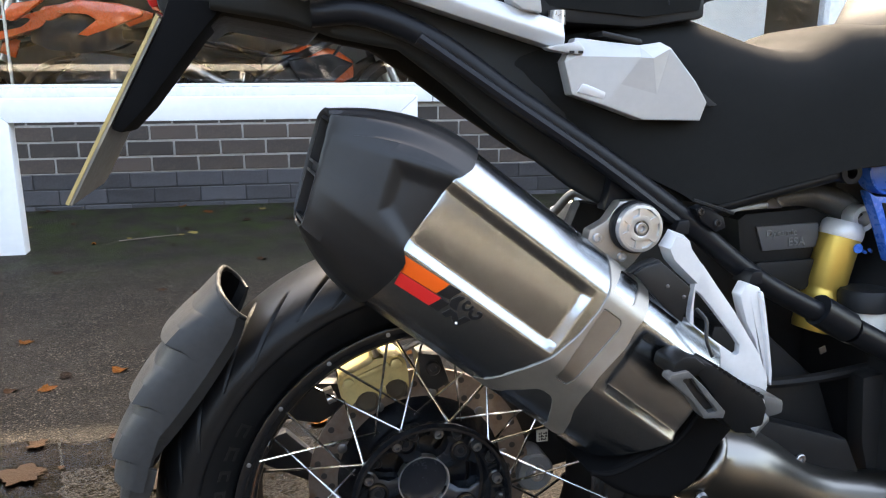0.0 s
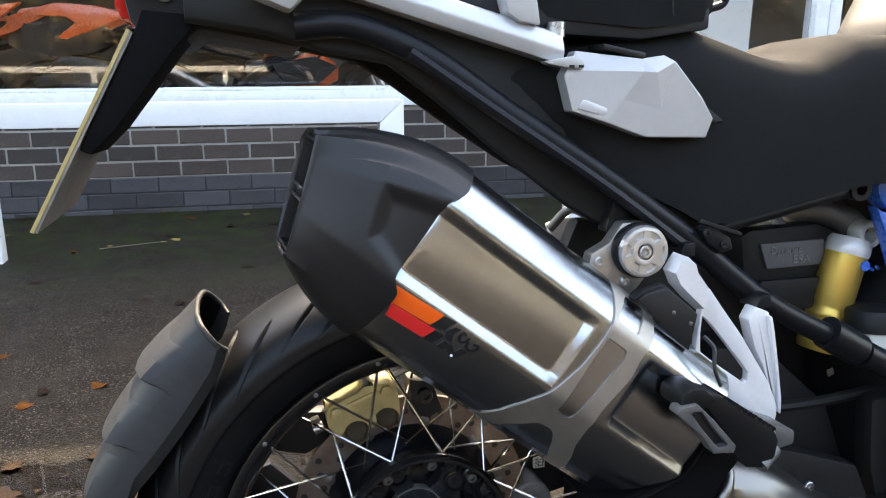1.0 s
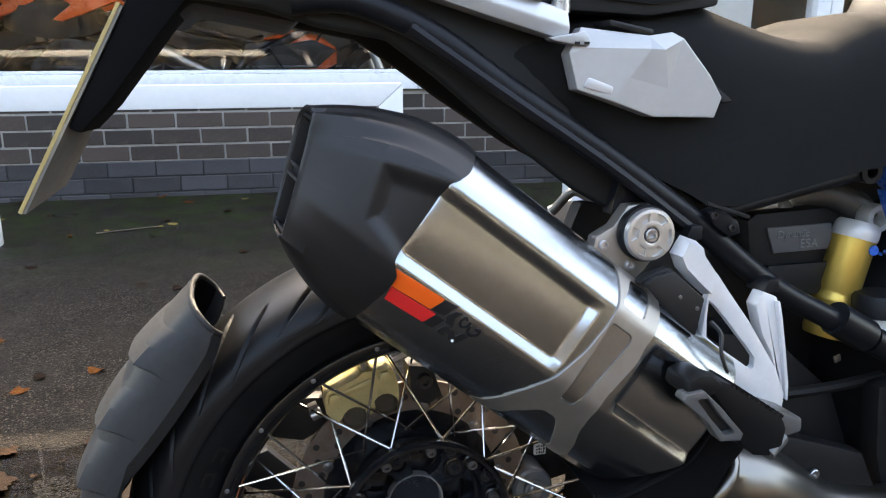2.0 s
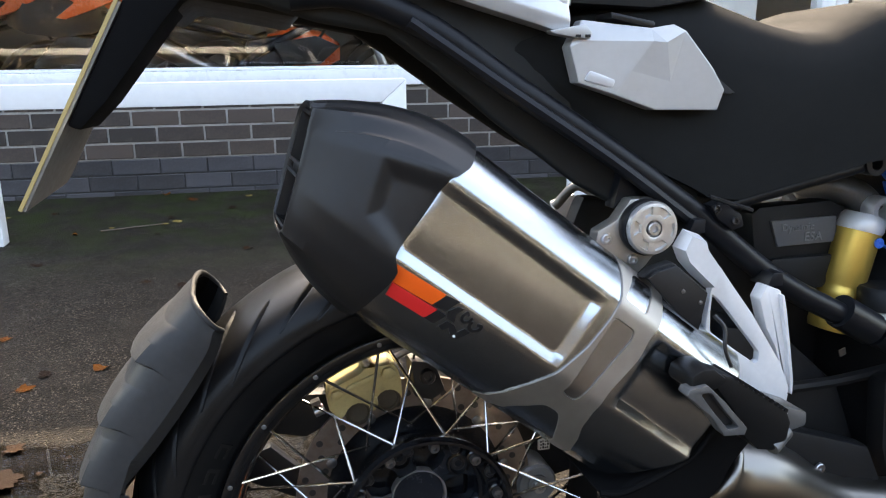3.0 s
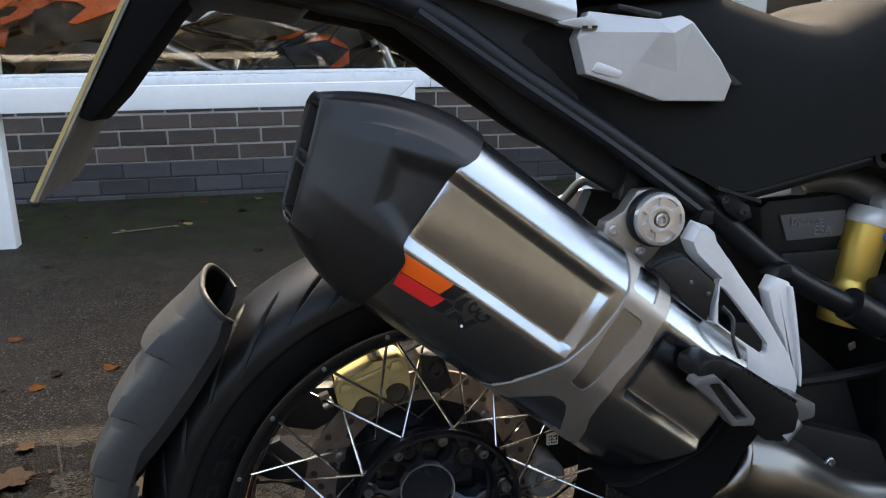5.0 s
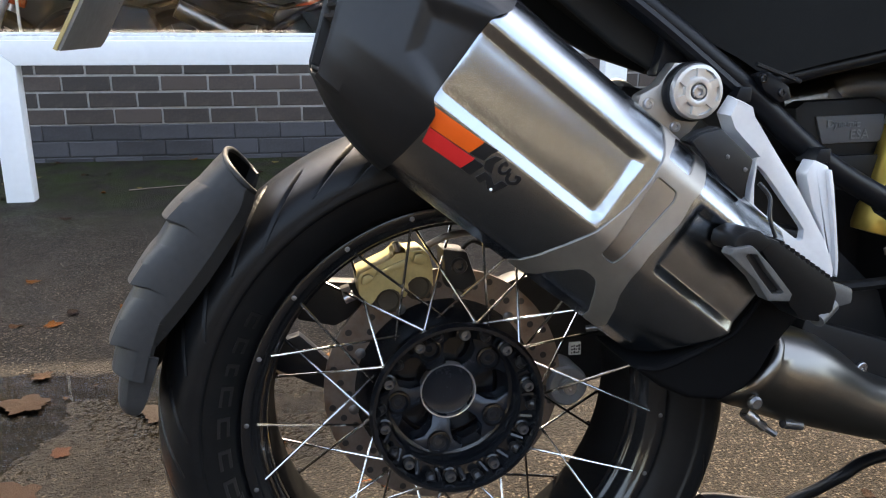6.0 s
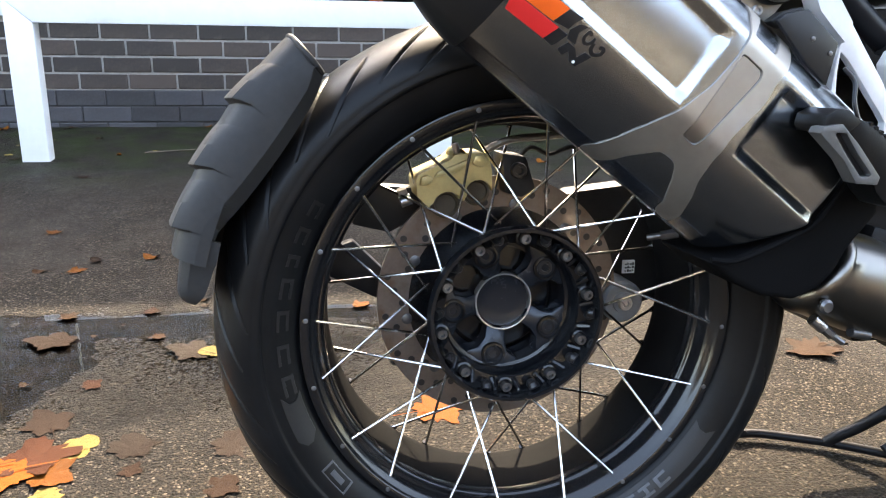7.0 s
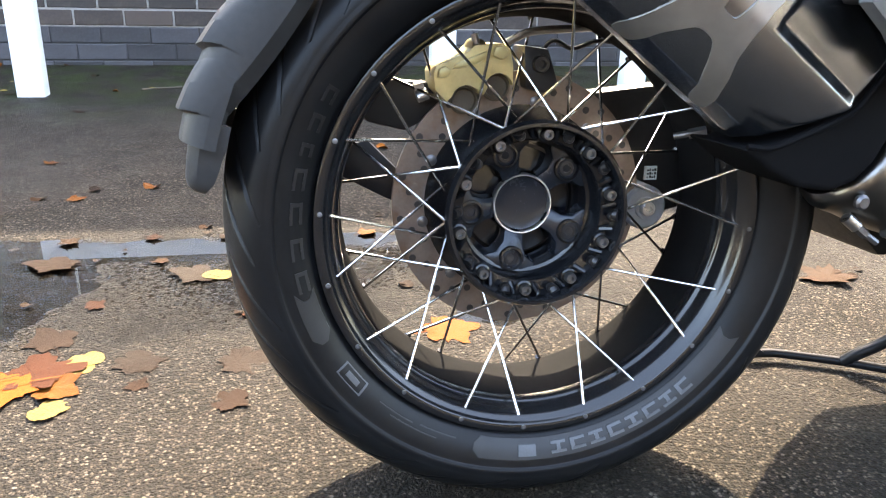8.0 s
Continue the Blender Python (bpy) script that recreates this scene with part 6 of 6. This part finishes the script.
stand = part("centre_stand", tube([(0.391, 0.218, -0.2835), (0.423, 0.209, -0.2845), (0.459, 0.204, -0.285), (0.503, 0.186, -0.287), (0.553, 0.161, -0.289), (0.615, 0.120, -0.2925), (0.664, 0.085, -0.296)], 0.0068, 10), M_FRAME, bike, "folded black centre stand close above the ground")
part("stand_arm", tube([(0.547, 0.163, -0.288), (0.558, 0.152, -0.273), (0.580, 0.138, -0.254), (0.604, 0.115, -0.222), (0.65, 0.112, -0.198), (0.74, 0.10, -0.180), (0.84, 0.10, -0.165)], 0.0088, 10), M_FRAME, stand)
part("stand_foot", prism([(0.414, -0.282), (0.430, -0.2745), (0.444, -0.283), (0.428, -0.287)], 0.201, 0.217, 0.001), M_FRAME, stand)
part("stand_tongue", tube([(0.600, 0.112, -0.272), (0.61, 0.10, -0.284), (0.65, 0.10, -0.292)], 0.006, 8), M_FRAME, stand)

# Made-up panel that keeps the gaps behind the suspension dark.
part("dark_backing", prism([(0.285, 0.35), (0.32, 0.40), (0.75, 0.42), (0.75, -0.05), (0.46, -0.02), (0.36, 0.08), (0.28, 0.10), (0.26, 0.20)], 0.078, 0.09, 0.004), M_BLACKPL, bike, "added black backing that darkens the gaps behind the suspension")
# -- the forward half, unseen and added to shade the rest --
part("crankcase", prism([(0.56, -0.12), (1.02, -0.12), (1.08, 0.10), (0.98, 0.30), (0.66, 0.34), (0.56, 0.20)], -0.14, 0.14, 0.03), M_ENGINE, bike, "dark boxer engine crankcase")
for s_ in (-1, 1):
    part("cylinder", rod((0.86, s_ * 0.13, 0.06), (0.86, s_ * 0.36, 0.10), 0.085, 20), M_ENGINE, bike)
    part("fork_leg", rod((1.52, s_ * 0.10, 0.02), (1.20, s_ * 0.10, 0.72), 0.028, 14), M_FRAME, bike)
part("tank_front", seat_loft([(0.70, 0.15, 0.72, 0.40), (0.85, 0.20, 0.74, 0.36), (1.02, 0.22, 0.72, 0.36), (1.16, 0.16, 0.66, 0.42)]), M_SIDE, bike, "dark grey front of the fuel tank", smooth=60)
front = part("front_wheel", lathe([(0.0, -0.05), (0.045, -0.05), (0.045, 0.05), (0.0, 0.05)], 24, at=(1.52, 0, 0.022)), M_HUB, bike)
part("front_tyre", lathe([(0.245, -0.05), (0.29, -0.06), (0.325, -0.035), (0.333, 0.0), (0.325, 0.035), (0.29, 0.06), (0.245, 0.05), (0.235, 0.0)], 72, True, at=(1.52, 0, 0.022)), M_RUBBER, front)
for k in range(12):
    part("front_spoke", rod(Vector((1.52, 0, 0.022)) + polar(0.04, 30 * k, 0), Vector((1.52, 0, 0.022)) + polar(0.245, 30 * k + 8, 0), 0.003, 5), M_SPOKE, front)
part("handlebar", tube([(1.02, -0.44, 0.86), (1.10, -0.25, 0.88), (1.16, 0.0, 0.84), (1.10, 0.25, 0.88), (1.02, 0.44, 0.86)], 0.014, 8), M_FRAME, bike)
part("side_stand", tube([(0.82, 0.13, -0.08), (0.86, 0.24, -0.22), (0.88, 0.32, -0.345)], 0.014, 10), M_FRAME, bike, "black side stand on the far side")
part("front_rim", lathe([(0.215, -0.035), (0.245, -0.045), (0.245, 0.045), (0.215, 0.035), (0.205, 0.0)], 60, True, at=(1.52, 0, 0.022)), M_RIM, front)
for k in range(16):
    part("front_spoke", rod(Vector((1.52, 0, 0.022)) + polar(0.04, 22.5 * k, 0), Vector((1.52, 0, 0.022)) + polar(0.22, 22.5 * k + 8, 0), 0.005, 6), M_SPOKE, front)
for s_ in (-1, 1):
    part("front_disc", lathe([(0.03, s_ * 0.07), (0.155, s_ * 0.07), (0.155, s_ * 0.075), (0.03, s_ * 0.075)], 60, True, at=(1.52, 0, 0.022)), M_DISC, front)
part("front_mudguard", tube([(1.28, 0, 0.30), (1.40, 0, 0.365), (1.52, 0, 0.38), (1.68, 0, 0.34), (1.80, 0, 0.24)], 0.075, 14, flat=0.3), M_SIDE, bike, "dark front mudguard")
part("front_fairing", prism([(0.98, 0.36), (1.10, 0.30), (1.30, 0.36), (1.46, 0.56), (1.40, 0.74), (1.16, 0.72), (1.02, 0.62)], -0.20, 0.20, 0.04), M_SIDE, bike, "dark front fairing and radiator covers")
part("bash_plate", prism([(0.62, -0.13), (1.08, -0.10), (1.16, 0.10), (1.10, 0.12), (1.02, -0.06), (0.64, -0.10)], -0.12, 0.12, 0.01), M_ALU, bike, "aluminium bash plate under the engine")


# ---- fallen leaves ----
def leaf_mesh(name, seed, lobes, curl, material, plain=False):
    rng = random.Random(seed)
    bm = bmesh.new()
    n = 40
    rim, mid = [], []
    c = bm.verts.new((0, 0, 0.05 * curl))
    lean = rng.uniform(0, 6.28)
    for k in range(n):
        a = 2 * math.pi * k / n
        if plain:
            r = 0.5 * (0.62 + 0.38 * abs(math.cos(a))) * rng.uniform(0.95, 1.05)
        else:
            r = 0.50 * (0.76 + 0.12 * math.cos(lobes * a + 0.5 * math.sin(2 * a + seed)) + 0.06 * math.cos(11 * a + seed) + 0.11 * rng.uniform(-1, 1))
            r *= 0.82 + 0.18 * math.cos(a)
        x, y = r * math.cos(a), r * math.sin(a)
        z = curl * (r ** 2 * 1.3 * (1 + 0.9 * math.cos(2 * (a - lean))) + 0.05 * math.sin(5 * a + seed))
        rim.append(bm.verts.new((x, y, max(0.004, z))))
        mid.append(bm.verts.new((x * 0.5, y * 0.5, max(0.004, z * 0.32 + 0.02 * curl * (1 if k % 4 else -1)))))
    for k in range(n):
        j = (k + 1) % n
        bm.faces.new((c, mid[k], mid[j]))
        bm.faces.new((mid[k], rim[k], rim[j], mid[j]))
    st = [bm.verts.new(p) for p in ((-0.10, -0.008, 0.03), (-0.10, 0.008, 0.03), (-0.52, 0.045, 0.012), (-0.52, 0.03, 0.012))]
    bm.faces.new(st)
    return finish(bm, name, material, 60)


LEAF_MESHES = [leaf_mesh("leaf", 3 + 5 * i, 5, (0.05, 0.10, 0.20)[i % 3], M_LEAVES[i % 6]) for i in range(12)]
PLAIN_MESHES = [leaf_mesh("leaf", 90 + i, 5, 0.12 + 0.10 * i, M_LEAVES[(3, 4, 5, 2)[i]], True) for i in range(4)]
LEAF_WORDS = ("orange", "russet brown", "amber", "yellow", "brown", "tan")


def leaf(x, y, size, turn, which, plain=False, lift=0.0015):
    me = (PLAIN_MESHES if plain else LEAF_MESHES)[which]
    ob = new("leaf", me)
    ob.matrix_world = pose(x, y, ground_z(y) + lift, random.uniform(-4, 4), random.uniform(-4, 4), turn) @ Matrix.Diagonal((size, size, size, 1))
    hue = LEAF_WORDS[(3, 4, 5, 2)[which] if plain else which % 6]
    return tagged(ob, f"fallen {hue} {'small' if plain else 'maple'} leaf lying on wet asphalt", "leaf", "fallen leaves on the forecourt")


for row in ((0.165, -3.065, 0.15, 200, 0), (0.19, -3.03, 0.15, 20, 1), (0.19, -2.93, 0.11, 120, 4), (0.225, -3.07, 0.10, 330, 2), (0.785, -2.965, 0.135, 15, 6), (0.115, -2.60, 0.13, 170, 4), (0.10, -2.475, 0.06, 60, 5), (0.045, -2.19, 0.062, 30, 2), (-0.095, -1.85, 0.06, 80, 2),
            (1.565, -2.825, 0.15, 200, 5), (0.70, -2.475, 0.06, 40, 2), (0.30, -2.60, 0.05, 200, 5), (0.38, -2.68, 0.12, 160, 4), (0.50, -2.70, 0.08, 300, 4), (0.27, -0.16, 0.09, 40, 0), (0.215, -1.415, 0.05, 10, 5),
            (0.41, -2.47, 0.05, 0, 4), (0.26, -2.46, 0.05, 0, 1), (0.33, -3.02, 0.10, 100, 10), (0.47, -3.03, 0.11, 20, 10), (0.46, -3.14, 0.08, 50, 10), (0.22, -2.80, 0.05, 50, 7), (0.48, -2.86, 0.06, 50, 1), (0.335, -3.08, 0.05, 60, 4), (0.60, -2.86, 0.05, 0, 4)):
    leaf(*row)
for row in ((0.252, -2.995, 0.052, 20, 0), (0.245, -3.02, 0.05, 200, 0), (0.238, -3.13, 0.055, 60, 0), (0.41, -2.685, 0.055, 165, 0), (0.80, -2.81, 0.035, 140, 0), (0.83, -2.79, 0.03, 60, 0), (1.09, -2.44, 0.05, 5, 3)):
    leaf(*row[:5], True)
rnd = random.Random(11)
for k in range(40):                       # small leaves drift together along the foot of the wall
    y = -rnd.uniform(0.03, 1.0) ** 1.3
    leaf(rnd.uniform(-0.9, 1.9), y, rnd.uniform(0.025, 0.06), rnd.uniform(0, 360), rnd.choice((0, 1, 2, 3)), True)
for k in range(20):
    leaf(rnd.uniform(-1.1, 1.8), rnd.uniform(-2.4, -0.9), rnd.uniform(0.02, 0.045), rnd.uniform(0, 360), rnd.choice((1, 2, 3)), True)
for k in range(26):                       # trodden scraps near the wheel
    leaf(rnd.uniform(0.0, 1.7), rnd.uniform(-3.35, -2.3), rnd.uniform(0.012, 0.03), rnd.uniform(0, 360), rnd.choice((1, 2)), True, 0.001)
bm = bmesh.new()
for k in range(3):
    a = Vector((-0.05 + 0.06 * k, -0.70 + 0.02 * k, ground_z(-0.7) + 0.004))
    join(bm, rod(a, a + Vector((0.12, 0.02, 0.004)), 0.003, 5, 0.0015))
thing("twig", bm, M_BARK, "broken brown twig on mossy asphalt by the wall", "twig")


# ---- inside the shop ----
# Pale panel added so that the second window's glass reads pale.
thing("partition", box(2.35, 3.9, 0.9, 0.98, 0.121, 2.3), M_WHITEPL, "pale panel added behind the second shop window", "partition", kind="structure", smooth=0)
bm = box(-0.634, -0.622, 0.10, 0.115, 0.121, 2.0, 0.002)
thing("display_upright", bm, M_CREAM, "slim cream timber upright behind the window", "display post")


def show_bike(x, y, turn, paint, accent, tank, tank_z, fair, seat_z, group="motorcycles in the showroom"):
    root = thing("showroom_motorcycle", None, None, "motorcycle with %s bodywork parked in the showroom" % paint[0], "motorcycle", group, m=pose(x, y, 0.12, 0, 0, turn))
    body = paint[1]
    for wx in (-0.68, 0.68):
        w = part("wheel", lathe([(0.0, -0.03), (0.05, -0.04), (0.05, 0.04), (0.0, 0.03)], 20, at=(wx, 0, 0.31)), M_ALU, root)
        part("tyre", lathe([(0.235, -0.045), (0.28, -0.055), (0.31, -0.03), (0.318, 0.0), (0.31, 0.03), (0.28, 0.055), (0.235, 0.045)], 48, True, at=(wx, 0, 0.31)), M_RUBBER, w)
        for k in range(10):
            part("wheel_spoke", rod((wx, 0, 0.31), Vector((wx, 0, 0.31)) + polar(0.24, 36 * k, 0), 0.004, 5), M_BOLT, w)
        part("disc", lathe([(0.07, -0.05), (0.13, -0.05), (0.13, -0.045), (0.07, -0.045)], 36, True, at=(wx, 0, 0.31)), M_DISC, w)
    part("engine", prism([(-0.22, 0.28), (0.20, 0.26), (0.26, 0.50), (0.10, 0.66), (-0.18, 0.62), (-0.26, 0.44)], -0.15, 0.15, 0.03), M_ENGINE, root)
    for k in range(5):
        part("cylinder_fin", prism([(0.00 + 0.02 * k, 0.47 + 0.035 * k), (0.20 + 0.01 * k, 0.45 + 0.035 * k), (0.20 + 0.01 * k, 0.46 + 0.035 * k), (0.0 + 0.02 * k, 0.48 + 0.035 * k)], -0.17, 0.17), M_ENGINE, root, smooth=0)
    part("frame_spar", tube([(0.42, -0.10, 0.80), (0.10, -0.16, 0.66), (-0.20, -0.14, 0.50), (-0.28, -0.10, 0.34)], 0.025, 10), M_FRAME, root)
    part("rear_subframe", tube([(-0.12, -0.09, 0.62), (-0.45, -0.09, 0.70), (-0.74, -0.05, 0.78)], 0.016, 8), M_FRAME, root)
    part("swing_arm", tube([(-0.22, -0.09, 0.40), (-0.45, -0.09, 0.34), (-0.70, -0.08, 0.31)], 0.026, 8), M_ALU, root)
    part("fork", rod((0.70, -0.09, 0.30), (0.44, -0.09, 0.92), 0.025, 12), M_MACH, root)
    part("fork", rod((0.70, 0.09, 0.30), (0.44, 0.09, 0.92), 0.025, 12), M_MACH, root)
    part("handlebar", tube([(0.30, -0.38, 0.98), (0.38, -0.22, 0.99), (0.43, 0.0, 0.95), (0.38, 0.22, 0.99), (0.30, 0.38, 0.98)], 0.011, 8), M_FRAME, root)
    part("fuel_tank", seat_loft([(-0.14, 0.06, tank_z - 0.09, tank_z - 0.16), (-0.06, 0.13, tank_z - 0.02, tank_z - 0.2), (0.10, 0.16, tank_z + 0.03, tank_z - 0.22), (0.26, 0.16, tank_z, tank_z - 0.2), (0.36, 0.10, tank_z - 0.06, tank_z - 0.16)]), tank, root, smooth=60)
    part("seat", seat_loft([(-0.66, 0.09, seat_z + 0.05, seat_z), (-0.40, 0.11, seat_z, seat_z - 0.06), (-0.16, 0.10, seat_z - 0.03, seat_z - 0.09), (-0.06, 0.08, seat_z, seat_z - 0.08)]), M_SEAT, root, smooth=60)
    for s in (-1, 1):
        part("fairing", prism([(a, b) for a, b in fair], s * 0.205, s * 0.165, 0.008), body, root)
    part("tail_fairing", prism([(-0.78, seat_z + 0.10), (-0.50, seat_z + 0.02), (-0.22, seat_z - 0.06), (-0.30, seat_z - 0.13), (-0.56, seat_z - 0.05), (-0.74, seat_z + 0.04)], -0.10, 0.10, 0.01), accent, root)
    part("front_mudguard", tube([(0.98, 0, 0.62), (0.84, 0, 0.70), (0.64, 0, 0.72), (0.46, 0, 0.66)], 0.05, 10, flat=0.25), body, root)
    part("silencer", rod((-0.30, -0.17, 0.40), (-0.72, -0.20, 0.62), 0.05, 16), M_PIPE, root)
    part("hose", tube([(0.42, -0.05, 0.90), (0.34, -0.18, 0.78), (0.20, -0.18, 0.60)], 0.008, 6), M_BLACKPL, root)
    return root


show_bike(-0.30, 0.72, 180, ("orange", M_KORANGE), M_WHITEPL, M_BLACKPL, 0.86, [(0.196, 0.851), (0.080, 0.917), (-0.128, 0.901), (-0.246, 0.865), (-0.234, 0.836), (-0.060, 0.769), (0.054, 0.730), (0.099, 0.739), (-0.001, 0.815), (0.042, 0.843)], 0.80)
show_bike(-1.15, 0.75, 172, ("orange", M_KORANGE), M_KORANGE, M_BLACKPL, 0.92, [(-0.41, 0.82), (-0.49, 0.895), (-0.65, 0.915), (-0.556, 0.849), (-0.479, 0.803)], 0.82)
show_bike(0.72, 0.85, 8, ("black", M_BLACKPL), M_BLACKPL, M_KORANGE, 0.66, [(-0.05, 0.60), (0.20, 0.64), (0.34, 0.58), (0.22, 0.48), (0.02, 0.48)], 0.66)
show_bike(1.95, 1.5, 20, ("blue", M_BLUE), M_WHITEPL, M_BLUE, 0.80, [(-0.05, 0.70), (0.24, 0.78), (0.42, 0.66), (0.22, 0.44), (0.02, 0.48)], 0.76)


# ---- across the road, seen in the window glass ----
def verge_bush(seed, x, y, r, h):
    rng = np.random.default_rng(seed)
    n = 6500
    d = rng.normal(size=(n, 3))
    d /= np.linalg.norm(d, axis=1)[:, None]
    rad = rng.random(n) ** 0.4
    c = np.stack([d[:, 0] * r * rad, d[:, 1] * r * 0.7 * rad, np.abs(d[:, 2]) * h * rad], 1)
    a = rng.normal(size=(n, 3)) * 0.075
    b = rng.normal(size=(n, 3)) * 0.075
    V = np.stack([c - a, c + b, c + a - b * 0.4], 1).reshape(-1, 3)
    me = bpy.data.meshes.new("bush")
    me.from_pydata(V.tolist(), [], np.arange(3 * n).reshape(-1, 3).tolist())
    me.materials.append(M_FOLIAGE)
    ob = new("bush", me)
    ob.location = (x, y, ground_z(y))
    return tagged(ob, "brown autumn bush on the verge across the road", "bush", "bushes across the road")


def tree(seed, x, y, h):
    rng = random.Random(seed)
    root = thing("tree", None, None, "autumn tree with thin brown foliage across the road", "tree", "trees across the road", m=pose(x, y, ground_z(y)))
    part("trunk", tube([(0, 0, -0.1), (rng.uniform(-0.1, 0.1), 0.05, h * 0.35), (rng.uniform(-0.3, 0.3), 0, h * 0.75)], 0.20, 8, end=0.06), M_BARK, root)
    tips = []
    for k in range(9):
        z = h * rng.uniform(0.28, 0.7)
        a = rng.uniform(0, 6.28)
        L = h * rng.uniform(0.18, 0.34)
        tip = Vector((L * math.cos(a), L * math.sin(a), z + L * rng.uniform(0.5, 1.0)))
        part("limb", tube([(0, 0, z), tip * 0.5 + Vector((0, 0, z * 0.5 + 0.1)), tip], 0.06, 6, end=0.015), M_BARK, root)
        tips.append(tip)
    n = 190
    V = []
    for tip in tips:
        for k in range(n):
            c = tip + Vector((rng.gauss(0, 1), rng.gauss(0, 1), rng.gauss(0, 0.7))) * h * 0.085
            a = Vector((rng.gauss(0, 1), rng.gauss(0, 1), rng.gauss(0, 1))) * 0.11
            b = Vector((rng.gauss(0, 1), rng.gauss(0, 1), rng.gauss(0, 1))) * 0.11
            V += [c - a, c + b, c + a - b * 0.3]
    me = bpy.data.meshes.new("crown")
    me.from_pydata([tuple(v) for v in V], [], [(3 * i, 3 * i + 1, 3 * i + 2) for i in range(len(V) // 3)])
    me.materials.append(M_FOLIAGE)
    ob = new("crown", me)
    ob.parent = root
    return root


for k in range(15):
    tree(40 + k, -17 + 2.5 * k + 0.8 * math.sin(5 * k), -14.5 - 1.5 * math.sin(k * 2.1) - (k % 3), 4.6 + 1.2 * math.sin(k * 1.7))
for k in range(24):
    verge_bush(70 + k, -17 + 1.5 * k, -13.6 - 0.8 * math.sin(k * 3.0), 1.7, 3.3 + 0.7 * math.sin(k * 1.3))
rail_root = thing("road_barrier", None, None, "cream painted low roadside barrier", "barrier", m=pose(0, -9.5, ground_z(-6)))
part("barrier_rail", box(-14, 16, -0.03, 0.03, 0.46, 0.56, 0.01), M_CREAM, rail_root)
for k in range(16):
    part("barrier_post", box(-14 + 2 * k, -13.92 + 2 * k, -0.035, 0.045, -0.02, 0.46, 0.004), M_CREAM, rail_root)
fence = thing("iron_fence", None, None, "dark upright iron fence behind the verge", "fence", m=pose(0, -12.2, ground_z(-6)))
for z in (0.25, 1.25):
    part("fence_rail", box(-13, 15, -0.015, 0.015, z, z + 0.04), M_IRON, fence, smooth=0)
bar_me = finish(box(-0.009, 0.009, -0.009, 0.009, -0.02, 1.4), "fence_bar", M_IRON, 0)
for k in range(230):
    ob = new("fence_bar", bar_me)
    ob.parent = fence
    ob.location = (-13 + 0.122 * k, 0.026, 0)

# ---- bricks of the plinth wall ----
def brick_mesh(name, w, h, material, seed):
    rng = random.Random(seed)
    bm = box(-w / 2, w / 2, 0.0, 0.05, -h / 2, h / 2, 0.0025, None, 1)
    for v in bm.verts:
        v.co += Vector((rng.uniform(-1, 1), rng.uniform(-1, 1), rng.uniform(-1, 1))) * 0.0008
    return finish(bm, name, material, 30)


BRICKS = {False: [brick_mesh("brick", PITCH - 0.010, COURSE - 0.011, M_BRICK, s) for s in range(4)], True: [brick_mesh("brick", PITCH - 0.006, COURSE - 0.007, M_BLUEBRICK, 9 + s) for s in range(4)]}
rnd = random.Random(4)
rest = bmesh.new()
for row in range(7):
    z = Z_A - COURSE * row
    off = 0.0 if row % 2 else -0.1125
    blue = row >= 4
    for k in range(-12, 49):
        x = PITCH * (k + 0.5) + off
        if not X_LO + 0.12 < x < X_HI - 0.12:
            continue
        y = rnd.uniform(-0.0018, 0.0014)
        if -1.3 < x < 3.0:
            ob = new("brick", rnd.choice(BRICKS[blue]))
            ob.parent = wall
            ob.matrix_local = pose(x, y, z, rnd.uniform(-0.3, 0.3), rnd.uniform(-0.25, 0.25), 0)
        else:
            join(rest, box(x - 0.1075, x + 0.1075, y, 0.05, z - 0.034, z + 0.034))
ob = part("brick_rest", rest, M_BRICK, wall, smooth=0)
tagged(ob, kind="stuff")
